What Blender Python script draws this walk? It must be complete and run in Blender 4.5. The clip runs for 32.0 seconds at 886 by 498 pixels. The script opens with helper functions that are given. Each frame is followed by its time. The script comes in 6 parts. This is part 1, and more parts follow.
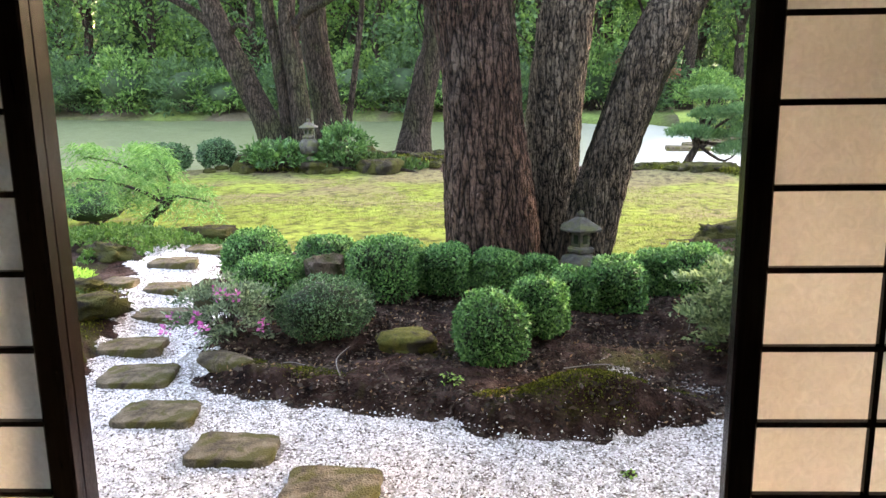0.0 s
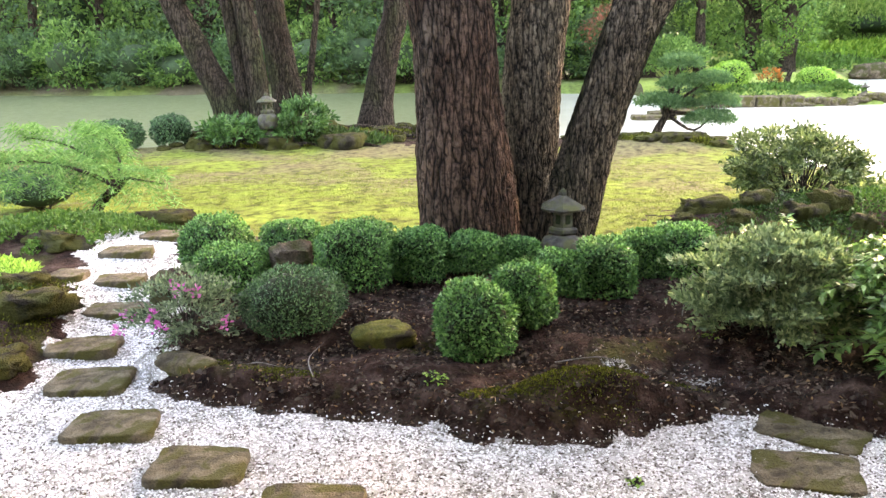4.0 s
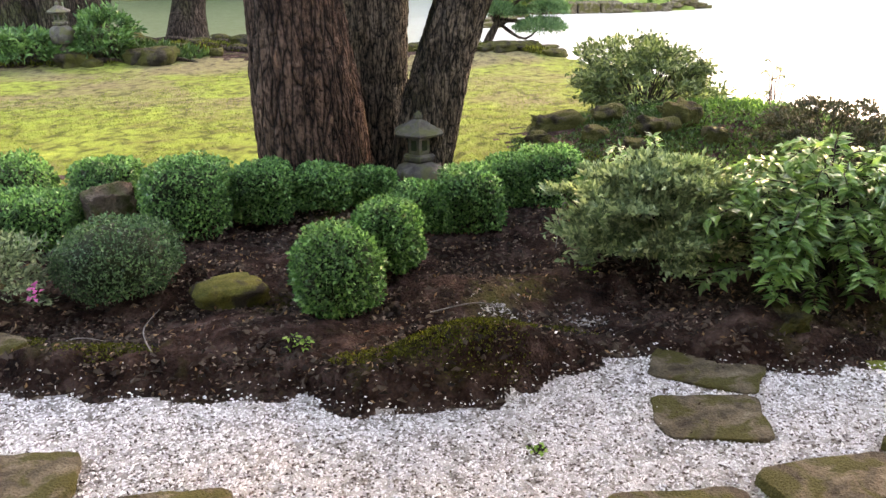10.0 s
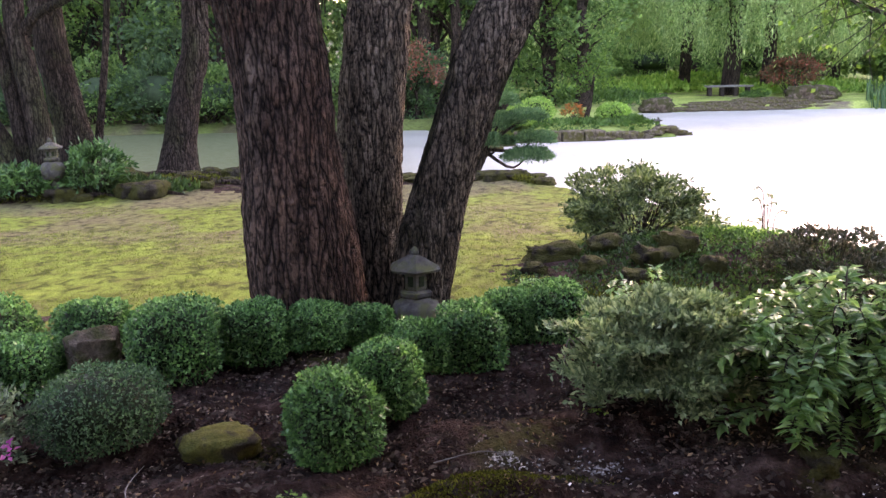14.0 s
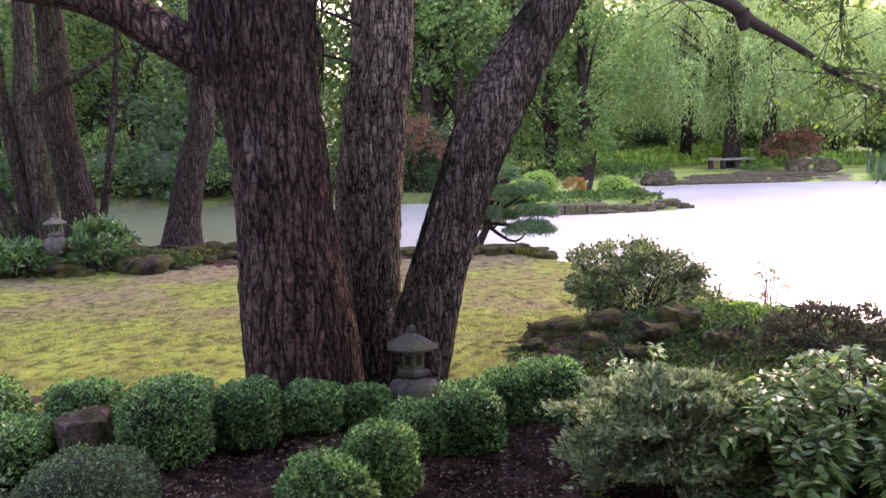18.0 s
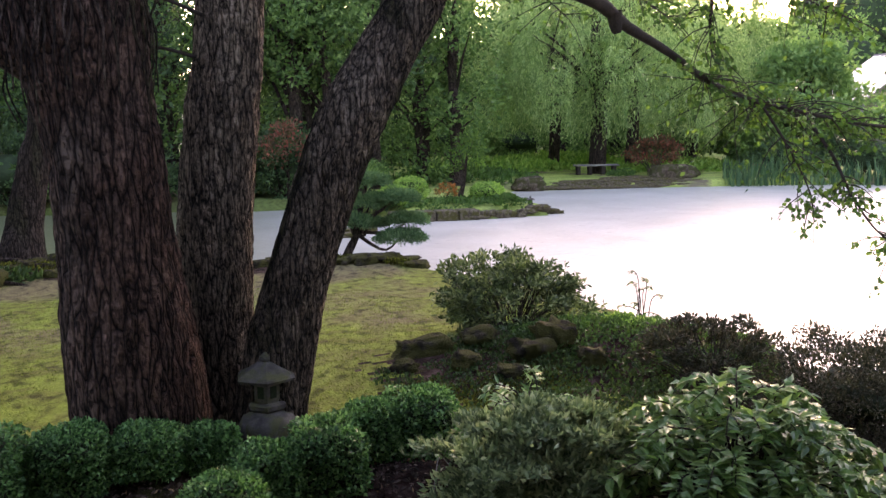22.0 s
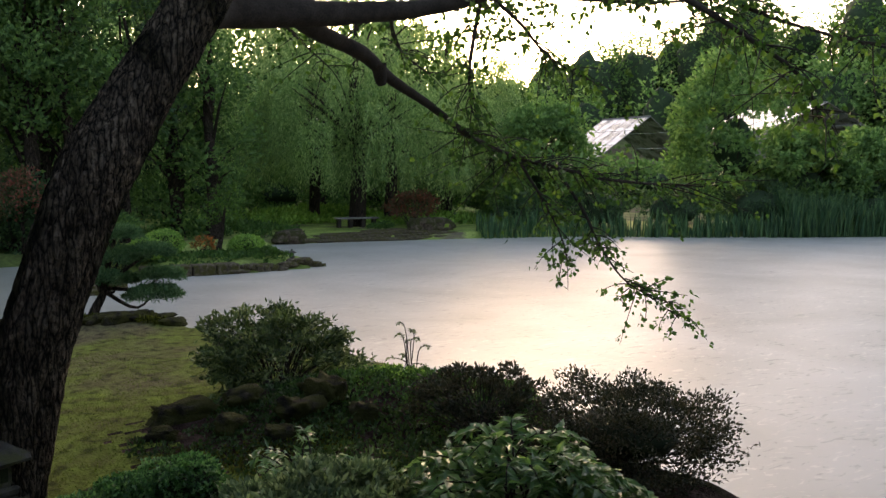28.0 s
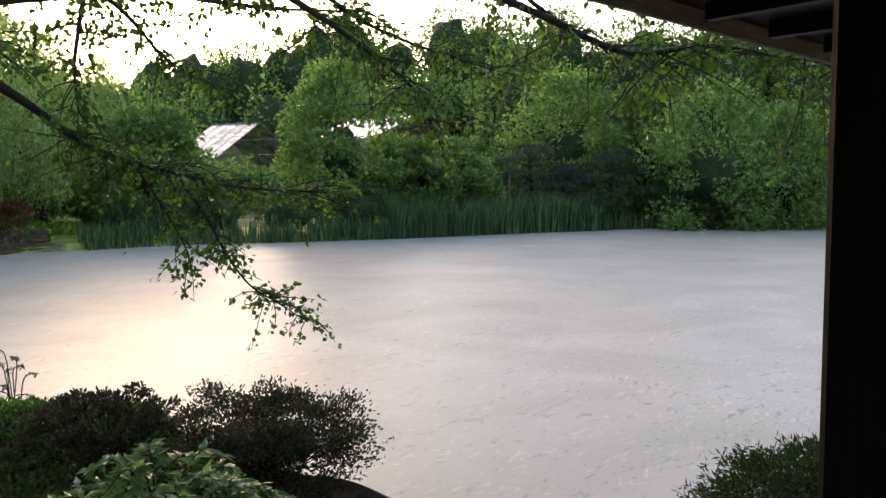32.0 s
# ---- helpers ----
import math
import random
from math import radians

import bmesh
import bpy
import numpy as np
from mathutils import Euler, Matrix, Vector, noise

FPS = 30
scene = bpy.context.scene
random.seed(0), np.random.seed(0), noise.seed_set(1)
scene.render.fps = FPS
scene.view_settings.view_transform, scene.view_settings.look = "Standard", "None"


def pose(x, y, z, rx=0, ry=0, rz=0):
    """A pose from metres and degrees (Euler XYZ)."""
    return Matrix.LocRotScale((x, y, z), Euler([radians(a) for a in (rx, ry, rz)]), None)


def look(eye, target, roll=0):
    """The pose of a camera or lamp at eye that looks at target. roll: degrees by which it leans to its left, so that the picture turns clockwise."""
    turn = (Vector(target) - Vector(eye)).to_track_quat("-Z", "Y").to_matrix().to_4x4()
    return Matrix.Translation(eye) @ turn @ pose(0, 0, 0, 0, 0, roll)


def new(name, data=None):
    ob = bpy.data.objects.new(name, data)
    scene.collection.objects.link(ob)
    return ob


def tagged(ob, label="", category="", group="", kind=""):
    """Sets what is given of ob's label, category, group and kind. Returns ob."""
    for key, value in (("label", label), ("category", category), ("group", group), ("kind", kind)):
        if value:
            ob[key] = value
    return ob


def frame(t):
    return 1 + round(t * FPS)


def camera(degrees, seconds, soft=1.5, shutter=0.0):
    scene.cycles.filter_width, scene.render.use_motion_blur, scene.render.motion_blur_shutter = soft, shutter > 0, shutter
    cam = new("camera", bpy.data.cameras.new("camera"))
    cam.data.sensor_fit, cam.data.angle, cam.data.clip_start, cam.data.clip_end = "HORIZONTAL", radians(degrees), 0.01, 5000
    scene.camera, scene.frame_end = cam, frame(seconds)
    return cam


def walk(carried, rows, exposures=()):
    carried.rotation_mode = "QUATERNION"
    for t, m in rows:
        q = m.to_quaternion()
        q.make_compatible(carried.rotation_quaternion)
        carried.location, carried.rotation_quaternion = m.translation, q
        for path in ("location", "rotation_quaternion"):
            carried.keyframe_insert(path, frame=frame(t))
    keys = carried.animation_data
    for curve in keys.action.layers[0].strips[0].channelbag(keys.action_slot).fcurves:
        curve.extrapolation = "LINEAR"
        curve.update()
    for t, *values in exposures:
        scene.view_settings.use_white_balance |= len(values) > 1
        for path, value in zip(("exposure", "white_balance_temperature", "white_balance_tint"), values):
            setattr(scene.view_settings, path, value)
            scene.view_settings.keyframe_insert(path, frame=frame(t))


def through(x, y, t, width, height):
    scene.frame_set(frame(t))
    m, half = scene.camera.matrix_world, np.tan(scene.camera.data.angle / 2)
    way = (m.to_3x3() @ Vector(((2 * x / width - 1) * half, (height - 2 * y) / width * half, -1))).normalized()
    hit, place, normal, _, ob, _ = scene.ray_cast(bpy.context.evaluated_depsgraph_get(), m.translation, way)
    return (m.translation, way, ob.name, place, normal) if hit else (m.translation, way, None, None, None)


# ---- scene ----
PATH = [  # seconds, x, y, z, turn to the left, tilt up, roll
    (0, -0.010, -0.633, 2.095, 10.38, -13.12, -0.83),
    (0.5, -0.096, -0.629, 2.091, 8.86, -13.32, -0.83),
    (1, -0.141, -0.624, 2.088, 7.72, -13.37, -0.83),
    (1.5, -0.135, -0.565, 2.083, 7.59, -13.33, -1.02),
    (2, -0.133, -0.502, 2.093, 7.66, -13.33, -1.22),
    (2.5, -0.135, -0.452, 2.099, 7.77, -13.26, -1.52),
    (4.5, -0.213, -0.134, 2.087, 7.75, -16.36, -1.27),
    (5, -0.223, -0.071, 2.083, 7.74, -17.79, -1.27),
    (5.5, -0.229, -0.024, 2.078, 7.59, -18.94, -1.25),
    (6, -0.238, 0.010, 2.080, 7.35, -19.57, -1.33),
    (6.5, -0.273, 0.071, 2.081, 7.02, -19.97, -1.33),
    (7, -0.305, 0.136, 2.078, 6.67, -20.35, -1.33),
    (7.5, -0.337, 0.197, 2.072, 6.25, -20.69, -1.33),
    (8, -0.363, 0.266, 2.061, 5.48, -21.01, -1.18),
    (8.5, -0.365, 0.333, 2.056, 4.27, -21.42, -1.06),
    (9, -0.364, 0.390, 2.050, 2.39, -21.74, -1.04),
    (9.5, -0.390, 0.417, 2.055, -0.56, -21.63, -0.86),
    (10, -0.438, 0.421, 2.071, -4.31, -21.16, -0.45),
    (10.5, -0.472, 0.422, 2.074, -7.97, -20.54, -0.04),
    (11, -0.481, 0.418, 2.070, -10.90, -19.89, -0.12),
    (11.5, -0.487, 0.437, 2.080, -12.26, -19.28, -0.26),
    (12, -0.478, 0.482, 2.071, -11.33, -18.29, -0.73),
    (12.5, -0.472, 0.524, 2.063, -9.66, -17.07, -1.08),
    (13, -0.474, 0.559, 2.074, -8.16, -15.75, -1.13),
    (13.5, -0.482, 0.597, 2.091, -6.73, -14.38, -1.01),
    (14, -0.493, 0.632, 2.104, -5.29, -13.06, -1.08),
    (14.5, -0.497, 0.656, 2.109, -4.12, -11.81, -1.22),
    (15, -0.498, 0.665, 2.116, -3.50, -10.80, -1.29),
    (15.5, -0.497, 0.675, 2.125, -3.42, -10.04, -1.24),
    (17.5, -0.464, 0.663, 2.139, -4.37, -8.41, -1.23),
    (18, -0.439, 0.673, 2.137, -5.05, -8.34, -1.24),
    (18.5, -0.408, 0.692, 2.135, -5.89, -8.35, -1.13),
    (19, -0.380, 0.733, 2.132, -6.88, -8.34, -1.03),
    (19.5, -0.373, 0.786, 2.126, -8.00, -8.32, -0.88),
    (20, -0.404, 0.846, 2.132, -9.33, -8.36, -0.61),
    (20.5, -0.417, 0.892, 2.134, -10.48, -8.38, -0.54),
    (21, -0.395, 0.960, 2.139, -11.39, -8.45, -0.59),
    (21.5, -0.343, 1.092, 2.135, -12.20, -8.31, -0.73),
    (22, -0.288, 1.214, 2.127, -13.45, -8.16, -0.66),
    (22.5, -0.253, 1.296, 2.118, -15.42, -7.88, -0.71),
    (23, -0.253, 1.352, 2.105, -18.18, -7.36, -0.71),
    (23.5, -0.302, 1.410, 2.091, -21.54, -6.70, -0.49),
    (24, -0.342, 1.437, 2.083, -24.37, -6.21, -0.46),
    (24.5, -0.368, 1.448, 2.081, -26.25, -5.97, -0.37),
    (25, -0.376, 1.458, 2.079, -27.29, -5.93, -0.17),
    (25.5, -0.387, 1.450, 2.084, -27.64, -5.93, -0.14),
    (27.5, -0.292, 1.416, 2.096, -28.60, -5.22, 0.25),
    (28, -0.281, 1.408, 2.101, -29.26, -4.73, 0.20),
    (28.5, -0.306, 1.433, 2.105, -30.75, -4.44, 0.09),
    (29, -0.336, 1.451, 2.109, -32.96, -4.33, -0.06),
    (29.5, -0.368, 1.471, 2.110, -35.85, -4.31, -0.19),
    (30, -0.379, 1.484, 2.110, -39.41, -4.34, -0.22),
    (30.5, -0.352, 1.536, 2.109, -43.29, -4.33, -0.18),
    (31, -0.337, 1.557, 2.110, -47.11, -4.30, -0.01),
    (31.5, -0.330, 1.568, 2.106, -50.82, -4.21, 0.17),
    (32, -0.316, 1.552, 2.105, -54.40, -4.30, -0.04),
]
EXPOSURES = [(0.0, 4.97, 7900, 27), (2.5, 5.02, 8200, 28), (6.0, 5.05, 9000, 27), (9.2, 5.05, 9000, 29), (10.2, 4.58, 8600, 31), (11.5, 4.32, 8200, 33), (13.0, 4.2, 7500, 40), (17.5, 4.18, 7150, 61), (21.0, 3.65, 7250, 48), (24.0, 2.65, 7400, 32), (28.0, 1.98, 7350, 24), (32.0, 2.06, 7350, 24)]


def carried_pose(x, y, z, turn, tilt, roll):
    return pose(x, y, z, 0, 0, turn) @ pose(0, 0, 0, 90 + tilt) @ pose(0, 0, 0, 0, 0, roll)


cam = camera(54, 32.0)
walk(cam, [(r[0], carried_pose(*r[1:])) for r in PATH], EXPOSURES)

# ---- light ----
SUN_AZ, SUN_EL = radians(25.5), radians(11.0)
world = bpy.data.worlds.new("evening_sky")
scene.world = world
world.use_nodes = True
wn = world.node_tree.nodes
sky = wn.new("ShaderNodeTexSky")
sky.sky_type = "NISHITA"
sky.sun_disc = False
sky.sun_elevation, sky.sun_rotation = SUN_EL, SUN_AZ
sky.air_density, sky.dust_density, sky.ozone_density = 1.0, 2.0, 1.0
wn["Background"].inputs[1].default_value = 0.15
world.node_tree.links.new(sky.outputs[0], wn["Background"].inputs[0])
sun_data = bpy.data.lights.new("sun", "SUN")
sun_data.energy, sun_data.angle, sun_data.color = 0.25, radians(3), (1.0, 0.82, 0.6)
sun = new("sun", sun_data)
sun.matrix_world = look((40 * math.sin(SUN_AZ), 40 * math.cos(SUN_AZ), 40 * math.tan(SUN_EL)), (0, 0, 0))

# ---- materials ----
def node_material(name, roughness=0.8, metal=0.0, specular=0.5):
    mat = bpy.data.materials.new(name)
    mat.use_nodes = True
    bsdf = mat.node_tree.nodes["Principled BSDF"]
    bsdf.inputs["Roughness"].default_value = roughness
    bsdf.inputs["Metallic"].default_value = metal
    bsdf.inputs["Specular IOR Level"].default_value = specular
    return mat, mat.node_tree.nodes, mat.node_tree.links, bsdf


def noise_node(nodes, links, scale, detail=4.0, stretch=(1, 1, 1), distortion=0.0):
    co = nodes.new("ShaderNodeTexCoord")
    mp = nodes.new("ShaderNodeMapping")
    mp.inputs["Scale"].default_value = stretch
    links.new(co.outputs["Object"], mp.inputs["Vector"])
    nz = nodes.new("ShaderNodeTexNoise")
    nz.inputs["Scale"].default_value = scale
    nz.inputs["Detail"].default_value = detail
    nz.inputs["Distortion"].default_value = distortion
    links.new(mp.outputs[0], nz.inputs["Vector"])
    return nz


def ramp_node(nodes, links, source, stops):
    rp = nodes.new("ShaderNodeValToRGB")
    el = rp.color_ramp.elements
    while len(el) < len(stops):
        el.new(0.5)
    for e, (p, c) in zip(el, stops):
        e.position, e.color = p, (*c, 1)
    links.new(source, rp.inputs[0])
    return rp


def mix_node(nodes, links, a, b, factor, blend="MIX"):
    mx = nodes.new("ShaderNodeMix")
    mx.data_type, mx.blend_type = "RGBA", blend
    if isinstance(factor, float):
        mx.inputs[0].default_value = factor
    else:
        links.new(factor, mx.inputs[0])
    for sock, v in ((6, a), (7, b)):
        if isinstance(v, tuple):
            mx.inputs[sock].default_value = (*v, 1)
        else:
            links.new(v, mx.inputs[sock])
    return mx.outputs[2]


def bump_node(nodes, links, bsdf, height, strength=0.5, distance=0.02):
    bp = nodes.new("ShaderNodeBump")
    bp.inputs["Strength"].default_value = strength
    bp.inputs["Distance"].default_value = distance
    links.new(height, bp.inputs["Height"])
    links.new(bp.outputs[0], bsdf.inputs["Normal"])


def surface(name, colours, scale, fine, patches=None, patch_scale=1.0, roughness=0.85, bump=0.5, depth=0.01, stretch=(1, 1, 1), metal=0.0, specular=0.18, patch_edge=(0.5, 0.62)):
    """Two scales of tone, and patches of another colour (moss, stains) with a shape of their own."""
    mat, n, l, b = node_material(name, roughness, metal, specular)
    coarse = noise_node(n, l, scale, 6, stretch, 0.4)
    tiny = noise_node(n, l, fine, 5, stretch)
    k = len(colours)
    base = ramp_node(n, l, coarse.outputs[0], [(0.3 + 0.4 * i / max(1, k - 1), c) for i, c in enumerate(colours)]).outputs[0]
    grain = ramp_node(n, l, tiny.outputs[0], [(0.25, (0.55, 0.55, 0.55)), (0.75, (1.25, 1.25, 1.25))]).outputs[0]
    col = mix_node(n, l, base, grain, 1.0, "MULTIPLY")
    if patches:
        pn = noise_node(n, l, patch_scale, 7, (1, 1, 1), 0.6)
        pf = ramp_node(n, l, pn.outputs[0], [(patch_edge[0], (0, 0, 0)), (patch_edge[1], (1, 1, 1))]).outputs[0]
        col = mix_node(n, l, col, mix_node(n, l, patches, grain, 0.8, "MULTIPLY"), pf)
    l.new(col, b.inputs["Base Color"])
    bump_node(n, l, b, tiny.outputs[0], bump, depth)
    return mat


def leaf_material(name, dark, mid, light, gloss=0.5, through=0.35, specular=0.18, glow=(1.0, 1.08, 0.68)):
    mat, n, l, b = node_material(name, gloss, 0.0, specular)
    geo = n.new("ShaderNodeNewGeometry")
    col = ramp_node(n, l, geo.outputs["Random Per Island"], [(0.0, dark), (0.55, mid), (1.0, light)]).outputs[0]
    big = noise_node(n, l, 2.2, 3)
    tone = ramp_node(n, l, big.outputs[0], [(0.3, (0.75, 0.78, 0.8)), (0.7, (1.2, 1.15, 1.0))]).outputs[0]
    col = mix_node(n, l, col, tone, 1.0, "MULTIPLY")
    l.new(col, b.inputs["Base Color"])
    tr = n.new("ShaderNodeBsdfTranslucent")
    l.new(mix_node(n, l, col, glow, 1.0, "MULTIPLY"), tr.inputs[0])
    ms = n.new("ShaderNodeMixShader")
    ms.inputs[0].default_value = through
    l.new(b.outputs[0], ms.inputs[1])
    l.new(tr.outputs[0], ms.inputs[2])
    l.new(ms.outputs[0], n["Material Output"].inputs[0])
    return mat


def bark_material(name, plate, light, crevice, moss, moss_edge, scale=15.0):
    """Upright plates with dark cracks between, broken across, and moss or flaked patches."""
    mat, n, l, b = node_material(name, 0.95, 0.0, 0.1)
    co = n.new("ShaderNodeTexCoord")
    warp = noise_node(n, l, scale * 0.45, 4, (1, 1, 0.4), 0.3)
    shift = n.new("ShaderNodeVectorMath")
    shift.operation = "MULTIPLY_ADD"
    shift.inputs[1].default_value = (0.06, 0.06, 0.3)
    l.new(warp.outputs["Color"], shift.inputs[0])
    l.new(co.outputs["Object"], shift.inputs[2])
    mp = n.new("ShaderNodeMapping")
    mp.inputs["Scale"].default_value = (1, 1, 0.13)
    l.new(shift.outputs[0], mp.inputs["Vector"])
    plates = n.new("ShaderNodeTexVoronoi")
    plates.feature = "DISTANCE_TO_EDGE"
    plates.inputs["Scale"].default_value = scale
    l.new(mp.outputs[0], plates.inputs["Vector"])
    which = n.new("ShaderNodeTexVoronoi")
    which.inputs["Scale"].default_value = scale
    l.new(mp.outputs[0], which.inputs["Vector"])
    fine = noise_node(n, l, scale * 3.2, 6, (1, 1, 0.28), 0.4)
    across = noise_node(n, l, scale * 1.6, 6, (0.7, 0.7, 0.9), 0.6)
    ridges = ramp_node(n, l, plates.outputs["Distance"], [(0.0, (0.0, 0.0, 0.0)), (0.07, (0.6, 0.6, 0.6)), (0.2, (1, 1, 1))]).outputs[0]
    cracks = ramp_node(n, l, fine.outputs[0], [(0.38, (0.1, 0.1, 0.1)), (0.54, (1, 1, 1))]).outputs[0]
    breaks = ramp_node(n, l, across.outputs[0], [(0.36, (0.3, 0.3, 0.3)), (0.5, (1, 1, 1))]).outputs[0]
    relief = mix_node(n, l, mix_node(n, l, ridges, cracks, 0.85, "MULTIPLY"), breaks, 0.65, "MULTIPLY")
    tone = noise_node(n, l, 2.3, 6, (1, 1, 0.5), 0.5)
    grain = noise_node(n, l, 90, 5, (1, 1, 0.3))
    col = ramp_node(n, l, tone.outputs[0], [(0.32, plate), (0.68, light)]).outputs[0]
    grey = n.new("ShaderNodeRGBToBW")
    l.new(which.outputs["Color"], grey.inputs[0])
    col = mix_node(n, l, col, ramp_node(n, l, grey.outputs[0], [(0.2, (0.82, 0.82, 0.82)), (0.8, (1.18, 1.16, 1.14))]).outputs[0], 1.0, "MULTIPLY")
    col = mix_node(n, l, col, ramp_node(n, l, grain.outputs[0], [(0.25, (0.6, 0.6, 0.6)), (0.75, (1.3, 1.3, 1.3))]).outputs[0], 1.0, "MULTIPLY")
    patch = noise_node(n, l, 1.3, 6, (1, 1, 0.6), 0.7)
    mk = ramp_node(n, l, patch.outputs[0], [(moss_edge[0], (0, 0, 0)), (moss_edge[1], (1, 1, 1))]).outputs[0]
    col = mix_node(n, l, col, moss, mk)
    # crack colour, taken near black so that it holds the cracks' shade too
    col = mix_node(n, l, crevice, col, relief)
    l.new(col, b.inputs["Base Color"])
    high = n.new("ShaderNodeMath")
    high.operation = "MULTIPLY_ADD"
    high.inputs[1].default_value = 0.25
    l.new(grain.outputs[0], high.inputs[0])
    l.new(relief, high.inputs[2])
    bump_node(n, l, b, high.outputs[0], 1.0, 0.06)
    return mat


M = {}
M["box"] = leaf_material("boxwood_leaf", (0.02, 0.066, 0.025), (0.066, 0.192, 0.064), (0.2, 0.41, 0.15), 0.4, 0.36, 0.28, (0.93, 1.06, 0.7))
M["box_dark"] = leaf_material("dark_boxwood_leaf", (0.018, 0.05, 0.024), (0.048, 0.118, 0.052), (0.13, 0.235, 0.12), 0.4, 0.3, 0.28, (0.9, 1.05, 0.8))
M["azalea"] = leaf_material("azalea_leaf", (0.065, 0.115, 0.06), (0.18, 0.265, 0.14), (0.4, 0.49, 0.29), 0.45, 0.32, 0.28, (0.92, 1.05, 0.78))
M["azalea_grey"] = leaf_material("grey_azalea_leaf", (0.05, 0.085, 0.055), (0.125, 0.185, 0.12), (0.26, 0.34, 0.23), 0.45, 0.3, 0.25, (0.92, 1.05, 0.8))
M["leafy"] = leaf_material("broad_glossy_leaf", (0.06, 0.15, 0.045), (0.13, 0.28, 0.09), (0.27, 0.43, 0.17), 0.3, 0.38, 0.5)
M["rhodo"] = leaf_material("rhododendron_leaf", (0.03, 0.055, 0.02), (0.08, 0.125, 0.045), (0.22, 0.27, 0.12), 0.4, 0.35, 0.3)
M["purple"] = leaf_material("dark_purplish_leaf", (0.025, 0.03, 0.02), (0.05, 0.055, 0.035), (0.085, 0.07, 0.055), 0.42)
M["maple"] = leaf_material("lace_maple_leaf", (0.06, 0.16, 0.05), (0.12, 0.27, 0.09), (0.23, 0.39, 0.16), 0.6, 0.45)
M["tree"] = leaf_material("tree_leaf", (0.03, 0.075, 0.02), (0.06, 0.135, 0.03), (0.14, 0.24, 0.05), 0.5, 0.45)
M["wood_leaf"] = leaf_material("woodland_leaf", (0.045, 0.1, 0.035), (0.095, 0.19, 0.06), (0.18, 0.3, 0.1), 0.55, 0.5)
M["wood_bright"] = leaf_material("bright_woodland_leaf", (0.075, 0.16, 0.055), (0.14, 0.265, 0.085), (0.25, 0.39, 0.14), 0.55, 0.5, 0.18, (0.95, 1.06, 0.75))
M["wood_deep"] = leaf_material("deep_woodland_leaf", (0.035, 0.075, 0.04), (0.06, 0.12, 0.055), (0.1, 0.175, 0.08), 0.55, 0.45)
M["willow"] = leaf_material("willow_leaf", (0.14, 0.25, 0.1), (0.31, 0.46, 0.2), (0.54, 0.66, 0.34), 0.55, 0.7, 0.2, (1.0, 1.06, 0.75))
M["pine"] = leaf_material("pine_needle", (0.04, 0.1, 0.045), (0.08, 0.17, 0.075), (0.14, 0.25, 0.11), 0.5, 0.25)
M["reed"] = leaf_material("reed_blade", (0.03, 0.08, 0.045), (0.065, 0.145, 0.07), (0.14, 0.24, 0.11), 0.45, 0.4)
M["grass"] = leaf_material("grass_blade", (0.07, 0.1, 0.02), (0.12, 0.16, 0.03), (0.18, 0.215, 0.045), 0.8, 0.3, 0.05)
M["cover"] = leaf_material("ground_cover_leaf", (0.03, 0.08, 0.02), (0.06, 0.14, 0.03), (0.11, 0.2, 0.06), 0.5, 0.3)
M["ivy"] = leaf_material("dark_ivy_leaf", (0.02, 0.045, 0.014), (0.04, 0.08, 0.024), (0.075, 0.13, 0.04), 0.45, 0.25)
M["lime"] = leaf_material("lime_green_leaf", (0.13, 0.27, 0.06), (0.23, 0.42, 0.09), (0.36, 0.54, 0.15), 0.5, 0.45)
M["red_leaf"] = leaf_material("red_foliage", (0.06, 0.085, 0.035), (0.17, 0.09, 0.06), (0.34, 0.1, 0.08), 0.5, 0.35)
M["orange"] = leaf_material("orange_blossom", (0.08, 0.14, 0.04), (0.3, 0.15, 0.05), (0.65, 0.16, 0.04), 0.6, 0.3)
M["pink"] = leaf_material("magenta_blossom", (0.42, 0.06, 0.38), (0.56, 0.12, 0.5), (0.68, 0.26, 0.62), 0.6, 0.35)
M["dead_leaf"] = leaf_material("dry_leaf", (0.12, 0.07, 0.04), (0.22, 0.13, 0.07), (0.35, 0.24, 0.15), 0.7, 0.1)
M["dark_leaf"] = leaf_material("dark_leaf_scrap", (0.03, 0.02, 0.015), (0.06, 0.042, 0.03), (0.12, 0.09, 0.06), 0.8, 0.05, 0.05)
M["yew"] = leaf_material("yew_needle", (0.02, 0.045, 0.02), (0.04, 0.08, 0.034), (0.07, 0.125, 0.05), 0.5, 0.2)
M["laurel"] = leaf_material("laurel_leaf", (0.025, 0.07, 0.025), (0.055, 0.14, 0.045), (0.12, 0.24, 0.085), 0.4, 0.3, 0.25)
# near black: stands in for the shade inside shrubs and lantern windows
M["core"] = surface("inner_shade", [(0.012, 0.02, 0.008), (0.02, 0.03, 0.012)], 20, 90)
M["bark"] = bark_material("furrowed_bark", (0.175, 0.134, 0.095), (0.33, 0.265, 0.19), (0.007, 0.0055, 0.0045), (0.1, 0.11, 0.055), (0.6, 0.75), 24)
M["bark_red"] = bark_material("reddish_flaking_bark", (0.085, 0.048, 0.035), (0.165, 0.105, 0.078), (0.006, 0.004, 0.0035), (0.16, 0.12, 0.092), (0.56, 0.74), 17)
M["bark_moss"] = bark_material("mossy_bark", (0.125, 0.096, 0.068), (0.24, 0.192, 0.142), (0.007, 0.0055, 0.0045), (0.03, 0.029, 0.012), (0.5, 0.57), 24)
